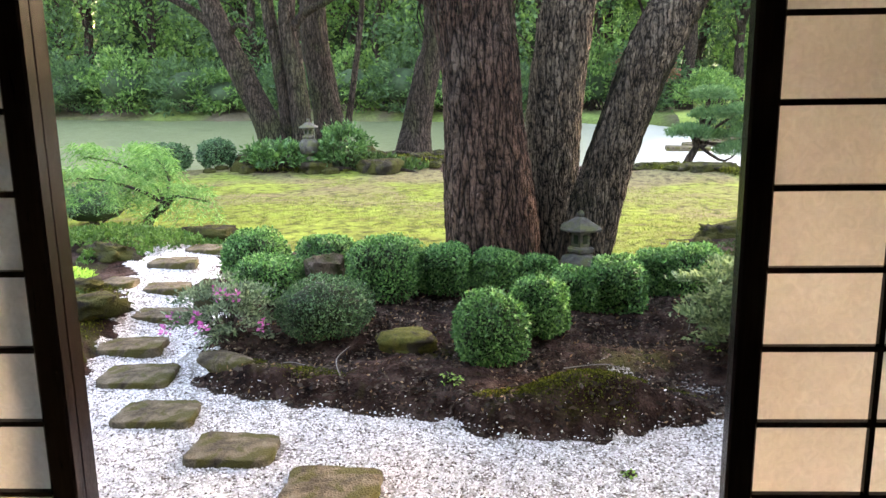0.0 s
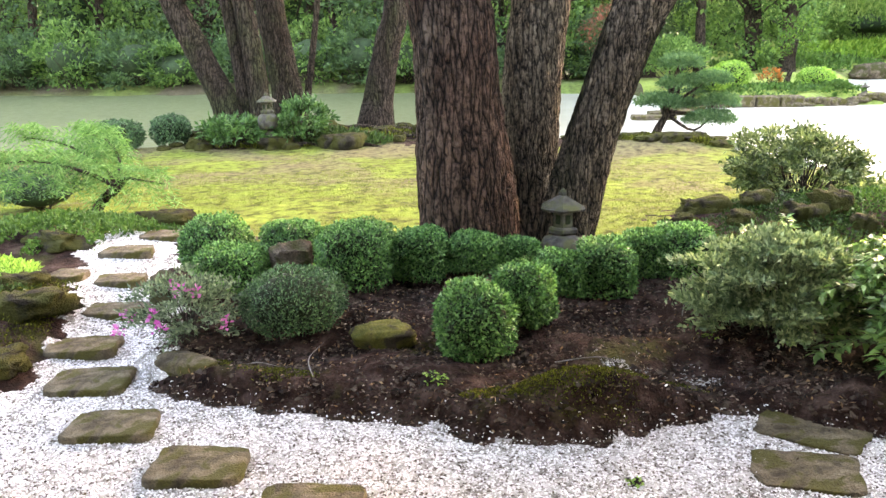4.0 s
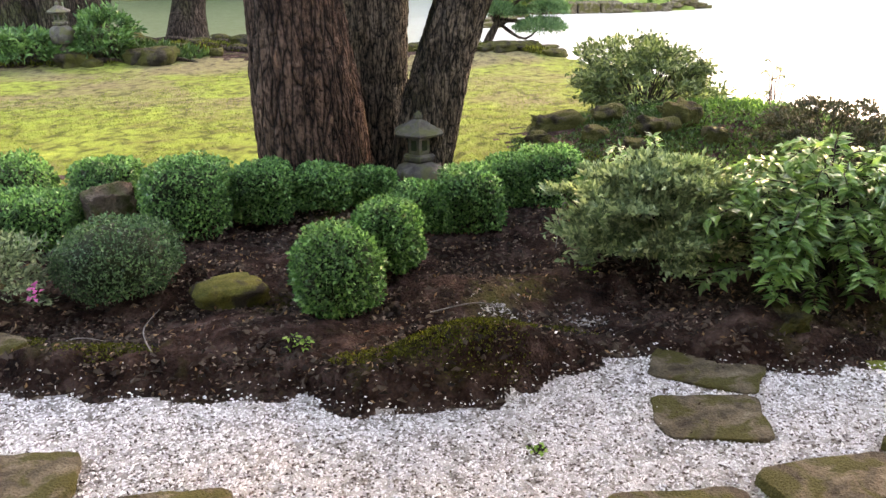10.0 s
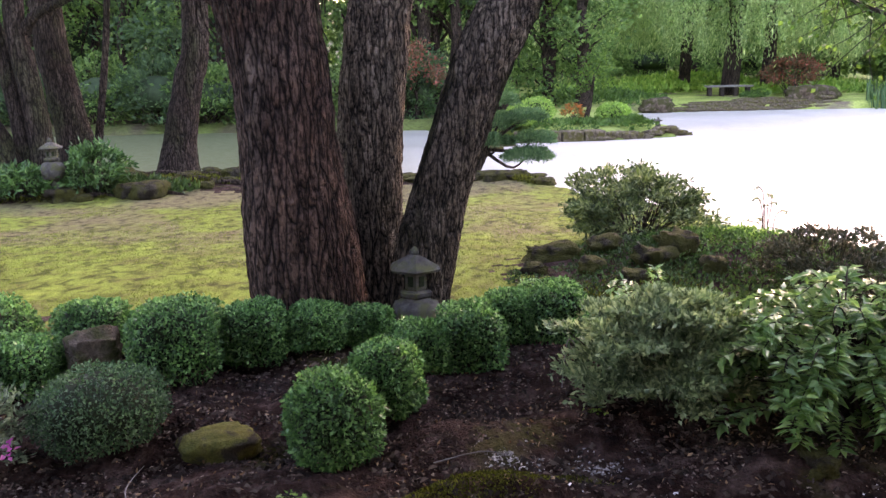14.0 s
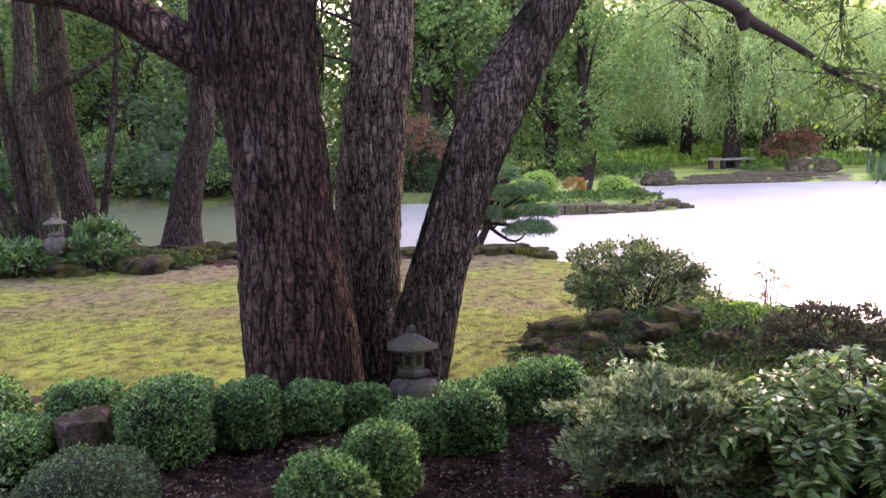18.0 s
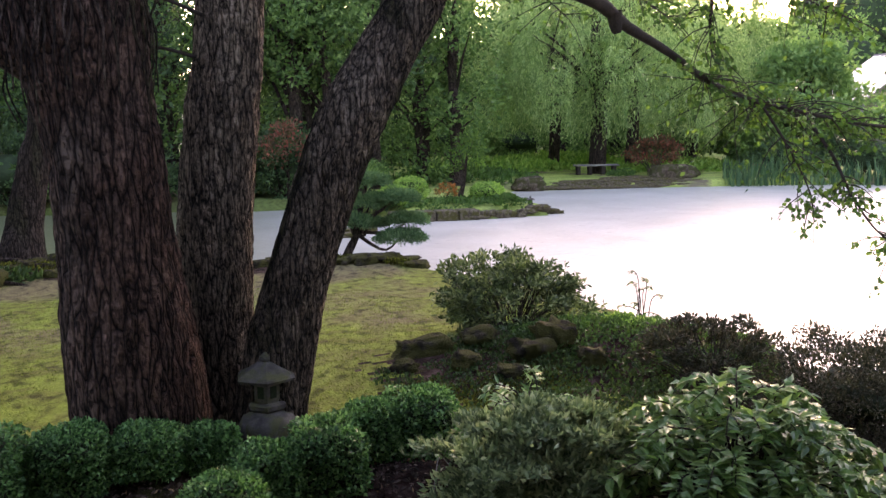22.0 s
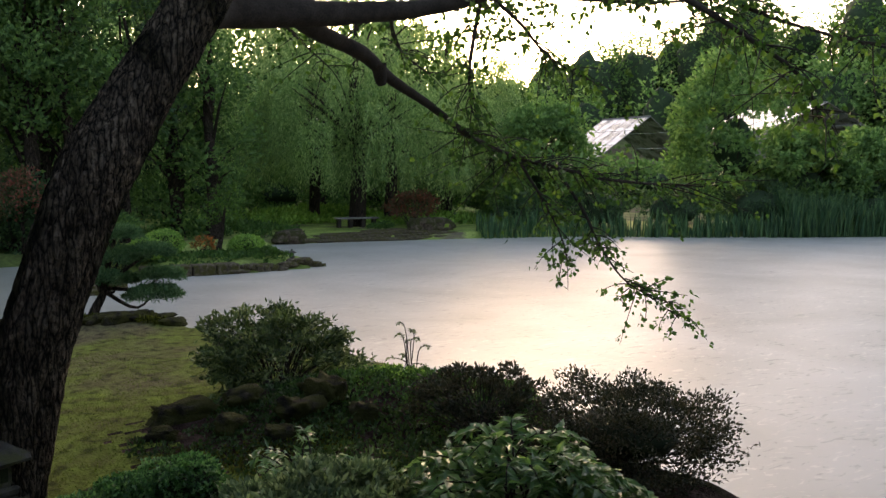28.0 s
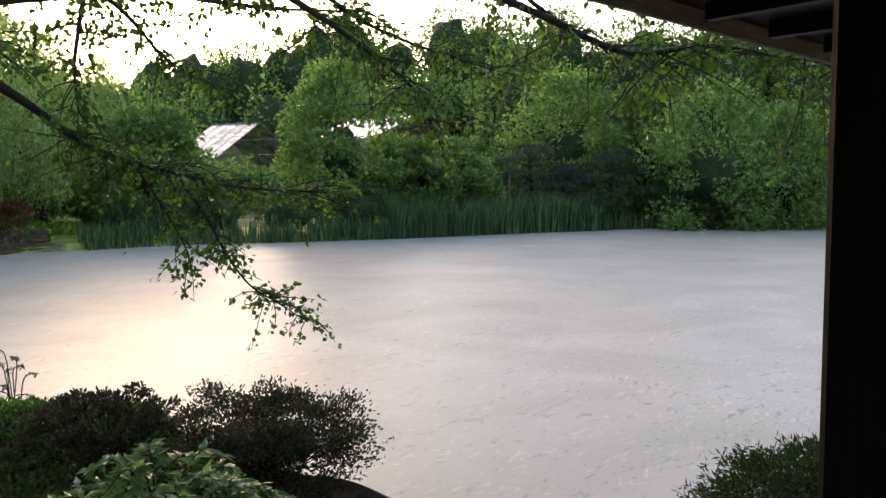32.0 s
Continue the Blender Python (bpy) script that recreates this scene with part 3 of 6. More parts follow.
def zones(x, y):
    """0 lawn, 1 soil, 2 gravel, 3 woodland floor, 4 far bank grass."""
    j = 0.07 * np.sin(x * 17 + 3 * np.sin(y * 13)) + 0.05 * np.sin(y * 23 + x * 9)
    front = np.interp(x, GRAVEL_X, GRAVEL_Y)
    z = np.zeros(x.shape, int)
    z[(bed_mask(x, y) > 0.35) | ((y > front - 0.3) & (y < 6.3) & (x > -2.9) & (x < 1.9))] = 1
    z[(x < -2.9) & (y > 3.2) & (y < 7.2 + 0.3 * np.sin(x * 2))] = 1
    z[lump(x, y, 2.5, 7.9, 1.75, 1.15, 1.0) + j > 0.4] = 1
    z[(y < front - 0.01 + j * 0.3) & (x < 2.02 + 0.1 * np.sin(y * 4)) & (x > -9)] = 2
    z[(x < -3.22 + j) & (y > 3.95 + 0.2 * np.sin(x * 3)) & (y < 7)] = 1
    z[(path_distance(x, y) + j * 0.8 > 0)] = 2
    z[(x > 2.08 + 0.7 * (y - 3.7) + 0.05 * np.sin(y * 9)) & (y < 4.95) & (x < 5) & (x > 2.0)] = 0
    far = (-poly_distance(x, y, FAR_SHORE) > -1.5) | (y > 24)
    z[far] = 3
    z[far & (x > 2.5) & (y < 58) & (x < 32)] = 4
    z[(x > 2.85 + 0.3 * np.sin(y * 1.9)) & (x < 6) & (y > 4.9 + 0.25 * np.sin(x * 3)) & (y < 8.6)] = 1
    bank = (poly_distance(x, y, NEAR_SHORE) < 0.5 + j) & ~far
    z[bank] = 1
    z[(y > 15.2 + j + 0.3 * np.sin(x * 1.3)) & ~far & (x < 1)] = 1
    return z


def graded(*stretches):
    out = []
    for a, b, s in stretches:
        out.append(np.arange(a, b - 1e-6, s))
    return np.concatenate(out)


gx = graded((-700, -100, 60), (-100, -20, 5), (-20, -6, 0.5), (-6, -4.3, 0.1), (-4.3, 2.4, 0.028), (2.4, 4.8, 0.06), (4.8, 12, 0.25), (12, 80, 2.0), (80, 200, 10), (200, 901, 70))
gy = graded((-300, -20, 40), (-20, 2, 2.0), (2, 2.6, 0.2), (2.6, 4.6, 0.025), (4.6, 7.4, 0.05), (7.4, 9.6, 0.07), (9.6, 20, 0.2), (20, 45, 0.7), (45, 160, 5), (160, 300, 14), (300, 1001, 70))
GX, GY = np.meshgrid(gx, gy)
GZ = height(GX, GY)
grid_points = np.stack([GX.ravel(), GY.ravel(), 0 * GX.ravel()], 1)
rough_bed = (0.026 * wobble(grid_points, 3, 11) + 0.013 * wobble(grid_points, 4, 38)).reshape(GX.shape)
GZ = GZ + rough_bed * bed_mask(GX, GY)
nx, ny = len(gx), len(gy)
gi, gj = np.meshgrid(np.arange(ny - 1), np.arange(nx - 1), indexing="ij")
GF = np.stack([gi * nx + gj, gi * nx + gj + 1, (gi + 1) * nx + gj + 1, (gi + 1) * nx + gj], -1).reshape(-1, 4)
cx, cy = (GX[:-1, :-1] + GX[1:, 1:]) / 2, (GY[:-1, :-1] + GY[1:, 1:]) / 2
ground = new("ground", np_mesh("ground", np.stack([GX, GY, GZ], -1).reshape(-1, 3), GF, [M["lawn"], M["soil"], M["gravel"], M["far_ground"], M["far_grass"]], zones(cx, cy).ravel(), True))
tagged(ground, "garden ground of mossy lawn, dark soil bed and white gravel", "ground", kind="structure")

wbm = bmesh.new()
bmesh.ops.create_grid(wbm, x_segments=2, y_segments=2, size=1)
bmesh.ops.scale(wbm, vec=(95, 45, 1), verts=wbm.verts)
bmesh.ops.translate(wbm, vec=(5, 4, WATER_Z), verts=wbm.verts)
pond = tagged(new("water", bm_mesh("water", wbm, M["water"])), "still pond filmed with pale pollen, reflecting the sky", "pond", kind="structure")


# gravel chips and litter
def chips(n, rng, where, size, seed):
    x, y = where(rng, n)
    z = height(x, y)
    s = size * rng.uniform(0.5, 1.3, len(x))
    base = np.array([[1.25, 0, 0], [-0.6, 0.6, 0], [-0.75, -0.55, 0], [0.1, 0.1, 0.6]]) * 0.6
    ang = rng.uniform(0, 6.28, len(x))
    ca, sa = np.cos(ang), np.sin(ang)
    b = base[None] * (s[:, None, None] * rng.uniform(0.6, 1.4, (len(x), 4, 1)))
    V = np.stack([b[..., 0] * ca[:, None] - b[..., 1] * sa[:, None] + x[:, None], b[..., 0] * sa[:, None] + b[..., 1] * ca[:, None] + y[:, None], b[..., 2] + z[:, None] + 0.001], -1).reshape(-1, 3)
    F = (np.array([[0, 1, 3], [1, 2, 3], [2, 0, 3]])[None] + 4 * np.arange(len(x))[:, None, None]).reshape(-1, 3)
    return V, F


def gravel_places(rng, n):
    x, y = rng.uniform(-4.4, 2.4, n), 2.3 + rng.uniform(0, 1, n) * 5.1
    k = zones(x, y) == 2
    edge = y - np.interp(x, GRAVEL_X, GRAVEL_Y)
    near = (edge > 0) & (edge < 0.5) & (x > -2.8) & (x < 2) & (rng.uniform(0, 1, n) < 0.55 * np.exp(-edge / 0.035) + 0.0005)
    return x[k | near], y[k | near]


def bed_places(rng, n):
    x, y = rng.uniform(-3.0, 3.0, n), rng.uniform(3.6, 6.5, n)
    k = (zones(x, y) == 1)
    return x[k], y[k]


def chip_material():
    mat, n, l, b = node_material("white_marble_chip", 0.8)
    geo = n.new("ShaderNodeNewGeometry")
    col = ramp_node(n, l, geo.outputs["Random Per Island"], [(0.0, (0.05, 0.036, 0.028)), (0.18, (0.12, 0.09, 0.075)), (0.22, (0.48, 0.45, 0.44)), (0.45, (0.76, 0.74, 0.73)), (1.0, (0.9, 0.885, 0.89))]).outputs[0]
    l.new(col, b.inputs["Base Color"])
    return mat


M["chip"] = chip_material()
rng = np.random.default_rng(11)
tagged(new("gravel_chips", np_mesh("gravel_chips", *chips(210000, rng, gravel_places, 0.015, 1), M["chip"])), "loose white marble chips with dark bits between", "gravel", kind="stuff")
M["mulch"] = leaf_material("mulch_bit", (0.015, 0.01, 0.008), (0.035, 0.022, 0.017), (0.1, 0.075, 0.06), 0.8, 0.05)
tagged(new("mulch", np_mesh("mulch", *chips(26000, rng, bed_places, 0.014, 2), M["mulch"])), "dark crumbled leaf mould and bark bits", "mulch", kind="stuff")
tagged(new("soil_clods", np_mesh("soil_clods", *chips(11000, rng, bed_places, 0.04, 3), M["mulch"])), "dark clods of leaf mould", "soil", kind="stuff")


M["pale_bit"] = leaf_material("pale_litter_bit", (0.1, 0.06, 0.05), (0.16, 0.11, 0.09), (0.3, 0.24, 0.2), 0.8, 0.05)
tagged(new("litter_bits", np_mesh("litter_bits", *chips(7500, rng, bed_places, 0.02, 4), M["pale_bit"])), "pale dry bits of litter on the soil", "leaf litter", kind="stuff")


litter_x, litter_y = rng.uniform(-4.2, 2.3, 1500), rng.uniform(2.4, 7.0, 1500)
on_gravel = zones(litter_x, litter_y) == 2
gp = np.stack([litter_x, litter_y, height(litter_x, litter_y) + 0.012], 1)[on_gravel]
tagged(new("fallen_leaves", np_mesh("fallen_leaves", *leaves(gp, np.tile([1.0, 0, 0.05], (len(gp), 1)), 0.022, 0.01, rng, 0, 1.6), M["dark_leaf"])), "small dark leaf scraps scattered on the white gravel", "leaf litter", kind="stuff")


def ash_places(rng, n):
    which = rng.integers(0, 2, n)
    x, y = np.array([0.16, 0.66])[which] + rng.normal(size=n) * 0.09, np.array([4.57, 4.54])[which] + rng.normal(size=n) * 0.07
    return x, y


M["ash"] = leaf_material("pale_lichen_bit", (0.16, 0.15, 0.16), (0.3, 0.29, 0.3), (0.5, 0.48, 0.48), 0.9, 0.05, 0.05)
tagged(new("lichen_bits", np_mesh("lichen_bits", *chips(420, rng, ash_places, 0.02, 5), M["ash"])), "pale grey lichen bits strewn on the soil", "leaf litter", kind="stuff")


def blades(n, seed, where, tall, wide, mat, name, label):
    rng = np.random.default_rng(seed)
    x, y = where(rng, n)
    n = len(x)
    z = height(x, y)
    a = rng.uniform(0, 6.283, n)
    h = tall * rng.uniform(0.4, 1.2, n)
    base = np.stack([x, y, z - 0.004], 1)
    w = np.stack([np.cos(a), np.sin(a), 0 * a], 1) * wide
    tip = base + np.stack([rng.normal(size=n) * tall * 0.7, rng.normal(size=n) * tall * 0.7, h], 1)
    V = np.stack([base - w, base + w, tip], 1).reshape(-1, 3)
    return tagged(new(name, np_mesh(name, V, np.arange(3 * n).reshape(-1, 3), mat)), label, "grass", kind="stuff")


def lawn_places(rng, n):
    x = rng.uniform(-8, 5, n)
    y = 6.3 + 8.5 * rng.uniform(0, 1, n) ** 1.6
    k = (zones(x, y) == 0) & (wobble(np.stack([x, y, 0 * x], 1), 8, 0.9) + 0.5 * wobble(np.stack([x, y, 0 * x], 1), 9, 4) > -0.25 + 0.5 * np.clip((y - 11.5) / 2, 0, 1))
    return x[k], y[k]


def side_places(rng, n):
    x, y = rng.uniform(1.8, 4.2, n), rng.uniform(2.4, 5.5, n)
    k = zones(x, y) == 0
    return x[k], y[k]


blades(80000, 12, lawn_places, 0.022, 0.005, M["grass"], "lawn_grass", "short mossy yellow-green lawn grass")
blades(6000, 13, side_places, 0.022, 0.004, M["grass"], "lawn_grass", "short mossy grass beside the gravel")

# ---- tea house ----
HOUSE = pose(0.23, 0.69, 0, 0, 0, 8.3)   # origin: the right screen's edge in the opening; x along the wall, y towards the garden
FLOOR_Z = 0.55
OPEN_W = 1.115


def house_piece(name, me, label, category):
    ob = new(name, me)
    ob.matrix_world = HOUSE
    return tagged(ob, label, category, kind="structure")


house_piece("floor", box_mesh("floor", 8.0, 4.6, 0.12, M["tatami"], 0.003, (-0.5, -2.32, FLOOR_Z - 0.06)), "straw matting floor of the tea room", "floor")
house_piece("wall_back", box_mesh("wall_back", 8.0, 0.12, 2.6, M["plaster"], 0.003, (-0.5, -4.6, FLOOR_Z + 1.25)), "earthen plaster wall", "wall")
for nm, x in (("wall_west", -4.5), ("wall_east", 3.5)):
    house_piece(nm, box_mesh(nm, 0.12, 4.5, 2.6, M["plaster"], 0.003, (x, -2.3, FLOOR_Z + 1.25)), "earthen plaster wall", "wall")
house_piece("ceiling", box_mesh("ceiling", 8.0, 4.6, 0.06, M["dark_wood"], 0.003, (-0.5, -2.32, FLOOR_Z + 2.55)), "dark boarded ceiling", "ceiling")
house_piece("wall_north", box_mesh("wall_north", 8.0, 0.1, 0.75, M["plaster"], 0.003, (-0.5, 0.0, FLOOR_Z + 2.15)), "plaster wall above the sliding screens", "wall")
house_piece("lintel", box_mesh("lintel", 8.0, 0.12, 0.1, M["dark_wood"], 0.004, (-0.5, 0.0, FLOOR_Z + 1.83)), "dark timber lintel", "trim")
house_piece("sill", box_mesh("sill", 8.0, 0.14, 0.05, M["dark_wood"], 0.004, (-0.5, 0.0, FLOOR_Z + 0.0)), "dark grooved sill", "trim")

veranda = thing("veranda", HOUSE, "dark plank veranda along the tea house", "veranda")
for i in range(9):
    part("plank", box_mesh("plank", 8.0, 0.127, 0.03, M["dark_wood"], 0.003, (-0.5, 0.14 + i * 0.131, FLOOR_Z - 0.06)), veranda)
part("beam", box_mesh("beam", 8.0, 0.1, 0.12, M["dark_wood"], 0.004, (-0.5, 1.12, FLOOR_Z - 0.136)), veranda)
for i in range(5):
    part("leg", box_mesh("leg", 0.1, 0.1, FLOOR_Z - 0.1, M["dark_wood"], 0.004, (-4.3 + i * 1.9, 1.12, (FLOOR_Z - 0.2) / 2 - 0.1)), veranda)


def screen(x0, x1, name, label, cols):
    """A sliding paper screen between x0 and x1 along the wall."""
    ob = thing(name, HOUSE @ pose(0, 0, 0), label, "paper screen", "sliding screens")
    z0, z1, y = FLOOR_Z + 0.03, FLOOR_Z + 1.78, 0.0
    stile = 0.043
    for x in (x0 + stile / 2, x1 - stile / 2):
        part("stile", box_mesh("stile", stile, 0.034, z1 - z0, M["lacquer"], 0.004, (x, y, (z0 + z1) / 2)), ob)
    part("bottom_rail", box_mesh("bottom_rail", x1 - x0 - 2 * stile, 0.03, 0.07, M["lacquer"], 0.003, ((x0 + x1) / 2, y, z0 + 0.035)), ob)
    part("top_rail", box_mesh("top_rail", x1 - x0 - 2 * stile, 0.03, 0.05, M["lacquer"], 0.003, ((x0 + x1) / 2, y, z1 - 0.025)), ob)
    rows = [1.64 + 0.1235 * k for k in range(-8, 6)]
    rows = [z for z in rows if z0 + 0.1 < z < z1 - 0.06]
    for z in rows:
        part("muntin", box_mesh("muntin", x1 - x0 - 2 * stile, 0.014, 0.009, M["lacquer"], 0.001, ((x0 + x1) / 2, y - 0.003, z)), ob)
    xs = [x0 + stile + (x1 - x0 - 2 * stile) * (k + 1) / cols for k in range(cols - 1)]
    for x in xs:
        part("upright_muntin", box_mesh("upright_muntin", 0.009, 0.012, z1 - z0 - 0.12, M["lacquer"], 0.001, (x, y - 0.001, (z0 + z1) / 2 + 0.01)), ob)
    ex = [x0 + stile] + xs + [x1 - stile]
    ez = [z0 + 0.07] + rows + [z1 - 0.05]
    for a, b in zip(ex, ex[1:]):
        for c, d in zip(ez, ez[1:]):
            part("paper_pane", box_mesh("paper_pane", b - a, 0.0015, d - c, M["paper"], 0, ((a + b) / 2, y + 0.009, (c + d) / 2)), ob)
    return ob


screen(-0.036, 0.95, "sliding_screen", "black lacquered sliding screen with cream paper panes", 5)
screen(-OPEN_W - 0.95, -OPEN_W + 0.043, "sliding_screen", "black lacquered sliding screen with cream paper panes", 5)
house_piece("jamb", box_mesh("jamb", 0.05, 0.05, 1.76, M["lacquer"], 0.004, (-OPEN_W + 0.012, 0.05, FLOOR_Z + 0.9)), "black lacquered jamb beside the opening", "trim")
far_r = screen(0.93, 3.4, "sliding_screen", "closed black lacquered screen with cream paper panes", 12)
far_r.matrix_world = HOUSE @ pose(0, 0.045, 0)
far_l = screen(-4.4, -OPEN_W - 0.93, "sliding_screen", "closed black lacquered screen with cream paper panes", 11)
far_l.matrix_world = HOUSE @ pose(0, 0.0, 0)

# veranda post and eave
post = thing("veranda_post", pose(1.19, 1.79, FLOOR_Z - 0.045), "nearly black timber veranda post", "post")
part("shaft", box_mesh("shaft", 0.13, 0.13, 2.5, M["post_wood"], 0.01, (0, 0, 1.25)), post)
roof = thing("eave", pose(2.99, 3.14, 2.85, 0, 3.0, -16.6), "dark projecting eave with pale fascia board", "roof")
part("roof_slab", box_mesh("roof_slab", 9.0, 6.44, 0.1, M["dark_wood"], 0.01, (-1.6, -3.2, 0.13)), roof)
part("fascia", box_mesh("fascia", 9.0, 0.03, 0.085, M["grey_wood"], 0.004, (-1.6, 0.0, 0.034)), roof, "weathered grey fascia board")
for i in range(18):
    part("rafter", box_mesh("rafter", 0.05, 6.2, 0.08, M["dark_wood"], 0.004, (-5.9 + i * 0.5, -3.2, 0.04)), roof)

# unseen pitched roof added over the room to keep southern sky off the trunks
def roof_mesh():
    bm = bmesh.new()
    prof = [(0.75, 3.02), (-2.2, 5.3), (-5.4, 3.02), (-5.4, 3.14), (-2.2, 5.45), (0.75, 3.14)]
    a = [bm.verts.new((-5.2, y, z)) for y, z in prof]
    b = [bm.verts.new((4.2, y, z)) for y, z in prof]
    for i in range(6):
        bm.faces.new((a[i], a[(i + 1) % 6], b[(i + 1) % 6], b[i]))
    for q, w in ((a, 1), (b, -1)):
        bm.faces.new([q[i] for i in (0, 5, 4, 1)][::w])
        bm.faces.new([q[i] for i in (1, 4, 3, 2)][::w])
    return bm_mesh("house_roof", bm, M["dark_wood"])


house_piece("house_roof", roof_mesh(), "unseen dark pitched roof added over the tea house to block sky light", "roof")

# ---- the bed: clipped box, lantern, stones ----
def clipped_box(name, x, y, w, h, mat, seed, label, group, count=5200, flat=0.0, square=0.0, leaf=0.02):
    rng = np.random.default_rng(seed)
    z = ground_at(x, y)
    ob = thing(name, pose(x, y, z), label, "shrub", group)
    size = (w / 2 * 0.97, w / 2 * 0.97, h * 0.5)
    p, n = shell(count, size, rng, seed, 0.13, 3.2, 0.3, -0.75, 2.0 + 1.3 * square)
    p = p * (1 + 0.05 * wobble(p, seed + 60, 22))[:, None]
    p = p + [0, 0, h * 0.44]
    V, F = leaves(p, n, leaf, leaf * 0.7, rng, 0, 2.2, 0.1)
    part("foliage", np_mesh("foliage", V, F, mat), ob)
    # solid body within the leaves, its dark colour paints the inner shade
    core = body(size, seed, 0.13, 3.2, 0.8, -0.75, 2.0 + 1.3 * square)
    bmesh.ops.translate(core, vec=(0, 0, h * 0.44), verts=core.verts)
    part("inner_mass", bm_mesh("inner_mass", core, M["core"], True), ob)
    return ob


BOX = [  # x, y, width, height of the top
    (-2.85, 6.05, 0.55, 0.65), (-2.56, 5.68, 0.5, 0.5), (-2.23, 6.12, 0.44, 0.58), (-1.65, 5.8, 0.56, 0.66), (-1.21, 6.0, 0.43, 0.55),
    (-0.81, 6.08, 0.39, 0.5), (-0.48, 6.14, 0.31, 0.45), (-0.41, 5.14, 0.46, 0.55), (-0.18, 5.7, 0.36, 0.47), (0.14, 5.78, 0.44, 0.55), (0.42, 5.98, 0.32, 0.56), (0.72, 6.02, 0.42, 0.6), (-0.68, 4.72, 0.5, 0.56)]
for i, (x, y, w, top) in enumerate(BOX):
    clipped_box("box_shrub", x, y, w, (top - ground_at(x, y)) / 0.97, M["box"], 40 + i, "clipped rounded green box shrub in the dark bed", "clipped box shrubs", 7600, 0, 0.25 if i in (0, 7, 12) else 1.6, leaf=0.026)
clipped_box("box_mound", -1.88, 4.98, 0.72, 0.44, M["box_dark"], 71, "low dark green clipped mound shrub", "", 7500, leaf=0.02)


def stone(name, x, y, w, d, h, seed, mat, label, turn=0, sink=0.3, category="rock", group="", rough=0.3):
    rng = np.random.default_rng(seed)
    z = ground_at(x, y)
    bm = bmesh.new()
    bmesh.ops.create_icosphere(bm, subdivisions=4, radius=1)
    v = np.array([q.co for q in bm.verts])
    v = np.sign(v) * np.abs(v) ** 0.7
    v = np.round(v * 2.2 + 0.25 * wobble(v, seed + 4, 3)[:, None]) / 2.2 * 0.35 + v * 0.65
    r = 1 + rough * wobble(v, seed, 1.6) + 0.4 * rough * wobble(v, seed + 1, 5) + 0.12 * rough * wobble(v, seed + 2, 16)
    v = v * r[:, None] * np.array([w / 2, d / 2, h / 2]) / 1.05
    for q, c in zip(bm.verts, v):
        q.co = c
    ob = new(name, bm_mesh(name, bm, mat, True))
    ob.matrix_world = pose(x, y, z + h * (0.5 - sink), 0, 0, turn)
    return tagged(ob, label, category, group)


stone("mossy_rock", -1.27, 4.82, 0.42, 0.28, 0.17, 5, M["moss_rock"], "squat rock covered in yellow-green moss", 12, 0.3, rough=0.2)
stone("rock", -2.12, 5.72, 0.36, 0.26, 0.42, 6, M["rock"], "upright brown rock between box shrubs", 20, 0.25)
stone("rock", -3.05, 5.62, 0.26, 0.22, 0.3, 7, M["rock"], "brown rock at the edge of the path", 40, 0.3)
stone("rock", -2.35, 4.35, 0.42, 0.2, 0.11, 8, M["slab"], "flat grey rock at the edge of the bed", -20, 0.4)


def slab(x, y, w, d, turn, seed, label="mossy brown stepping stone in white gravel", h=0.055, corner=0.12):
    """A worn stepping stone with an uneven outline."""
    rng = np.random.default_rng(seed)
    bm = bmesh.new()
    n = 36
    ring = []
    for i in range(n):
        a = 2 * math.pi * i / n
        c, s = math.cos(a), math.sin(a)
        k = 1 / (abs(c) ** 9 + abs(s) ** 9) ** (1 / 9)
        k *= 1 + 0.03 * math.sin(3 * a + seed) + 0.02 * math.sin(7 * a + 2 * seed) + rng.uniform(-0.008, 0.008)
        ring.append((c * k * w / 2, s * k * d / 2))
    levels = [(-0.05, 1.03), (h * 0.86, 1.0), (h * 0.97, 0.985), (h, 0.965), (h + 0.002, 0.6), (h + 0.001, 0.25)]
    loops = []
    for z, f in levels:
        loops.append([bm.verts.new((px * f, py * f, z + (rng.uniform(-0.004, 0.004) if z > 0 else 0))) for px, py in ring])
    for a, b in zip(loops, loops[1:]):
        for i in range(n):
            bm.faces.new((a[i], a[(i + 1) % n], b[(i + 1) % n], b[i]))
    bm.faces.new(loops[-1])
    ob = new("stepping_stone", bm_mesh("stepping_stone", bm, M["slab"], True))
    ob.matrix_world = pose(x, y, ground_at(x, y) - 0.012, rng.uniform(-1, 1), rng.uniform(-1, 1), turn)
    return tagged(ob, label, "stepping stone", "stepping stones")


for i, (x, y, w, d, a) in enumerate([
        (-1.25, 3.04, 0.46, 0.37, 4), (-1.89, 3.36, 0.45, 0.34, 6), (-2.52, 3.73, 0.46, 0.32, 8), (-2.94, 4.27, 0.47, 0.34, 9), (-3.25, 4.74, 0.45, 0.28, 12), (-3.31, 5.32, 0.44, 0.25, 8),
        (-3.55, 5.86, 0.36, 0.24, 12), (-3.95, 5.82, 0.26, 0.22, 0), (-3.78, 6.45, 0.42, 0.24, 10), (-3.7, 7.0, 0.4, 0.26, 5),
        (0.97, 3.6, 0.48, 0.36, -8), (1.1, 4.02, 0.52, 0.34, -28), (0.62, 2.86, 0.55, 0.42, 0), (1.3, 3.0, 0.6, 0.44, 10), (1.9, 3.22, 0.6, 0.4, 14)]):
    slab(x, y, w, d, a, 20 + i, h=0.025 if i in (10, 11) else 0.055)


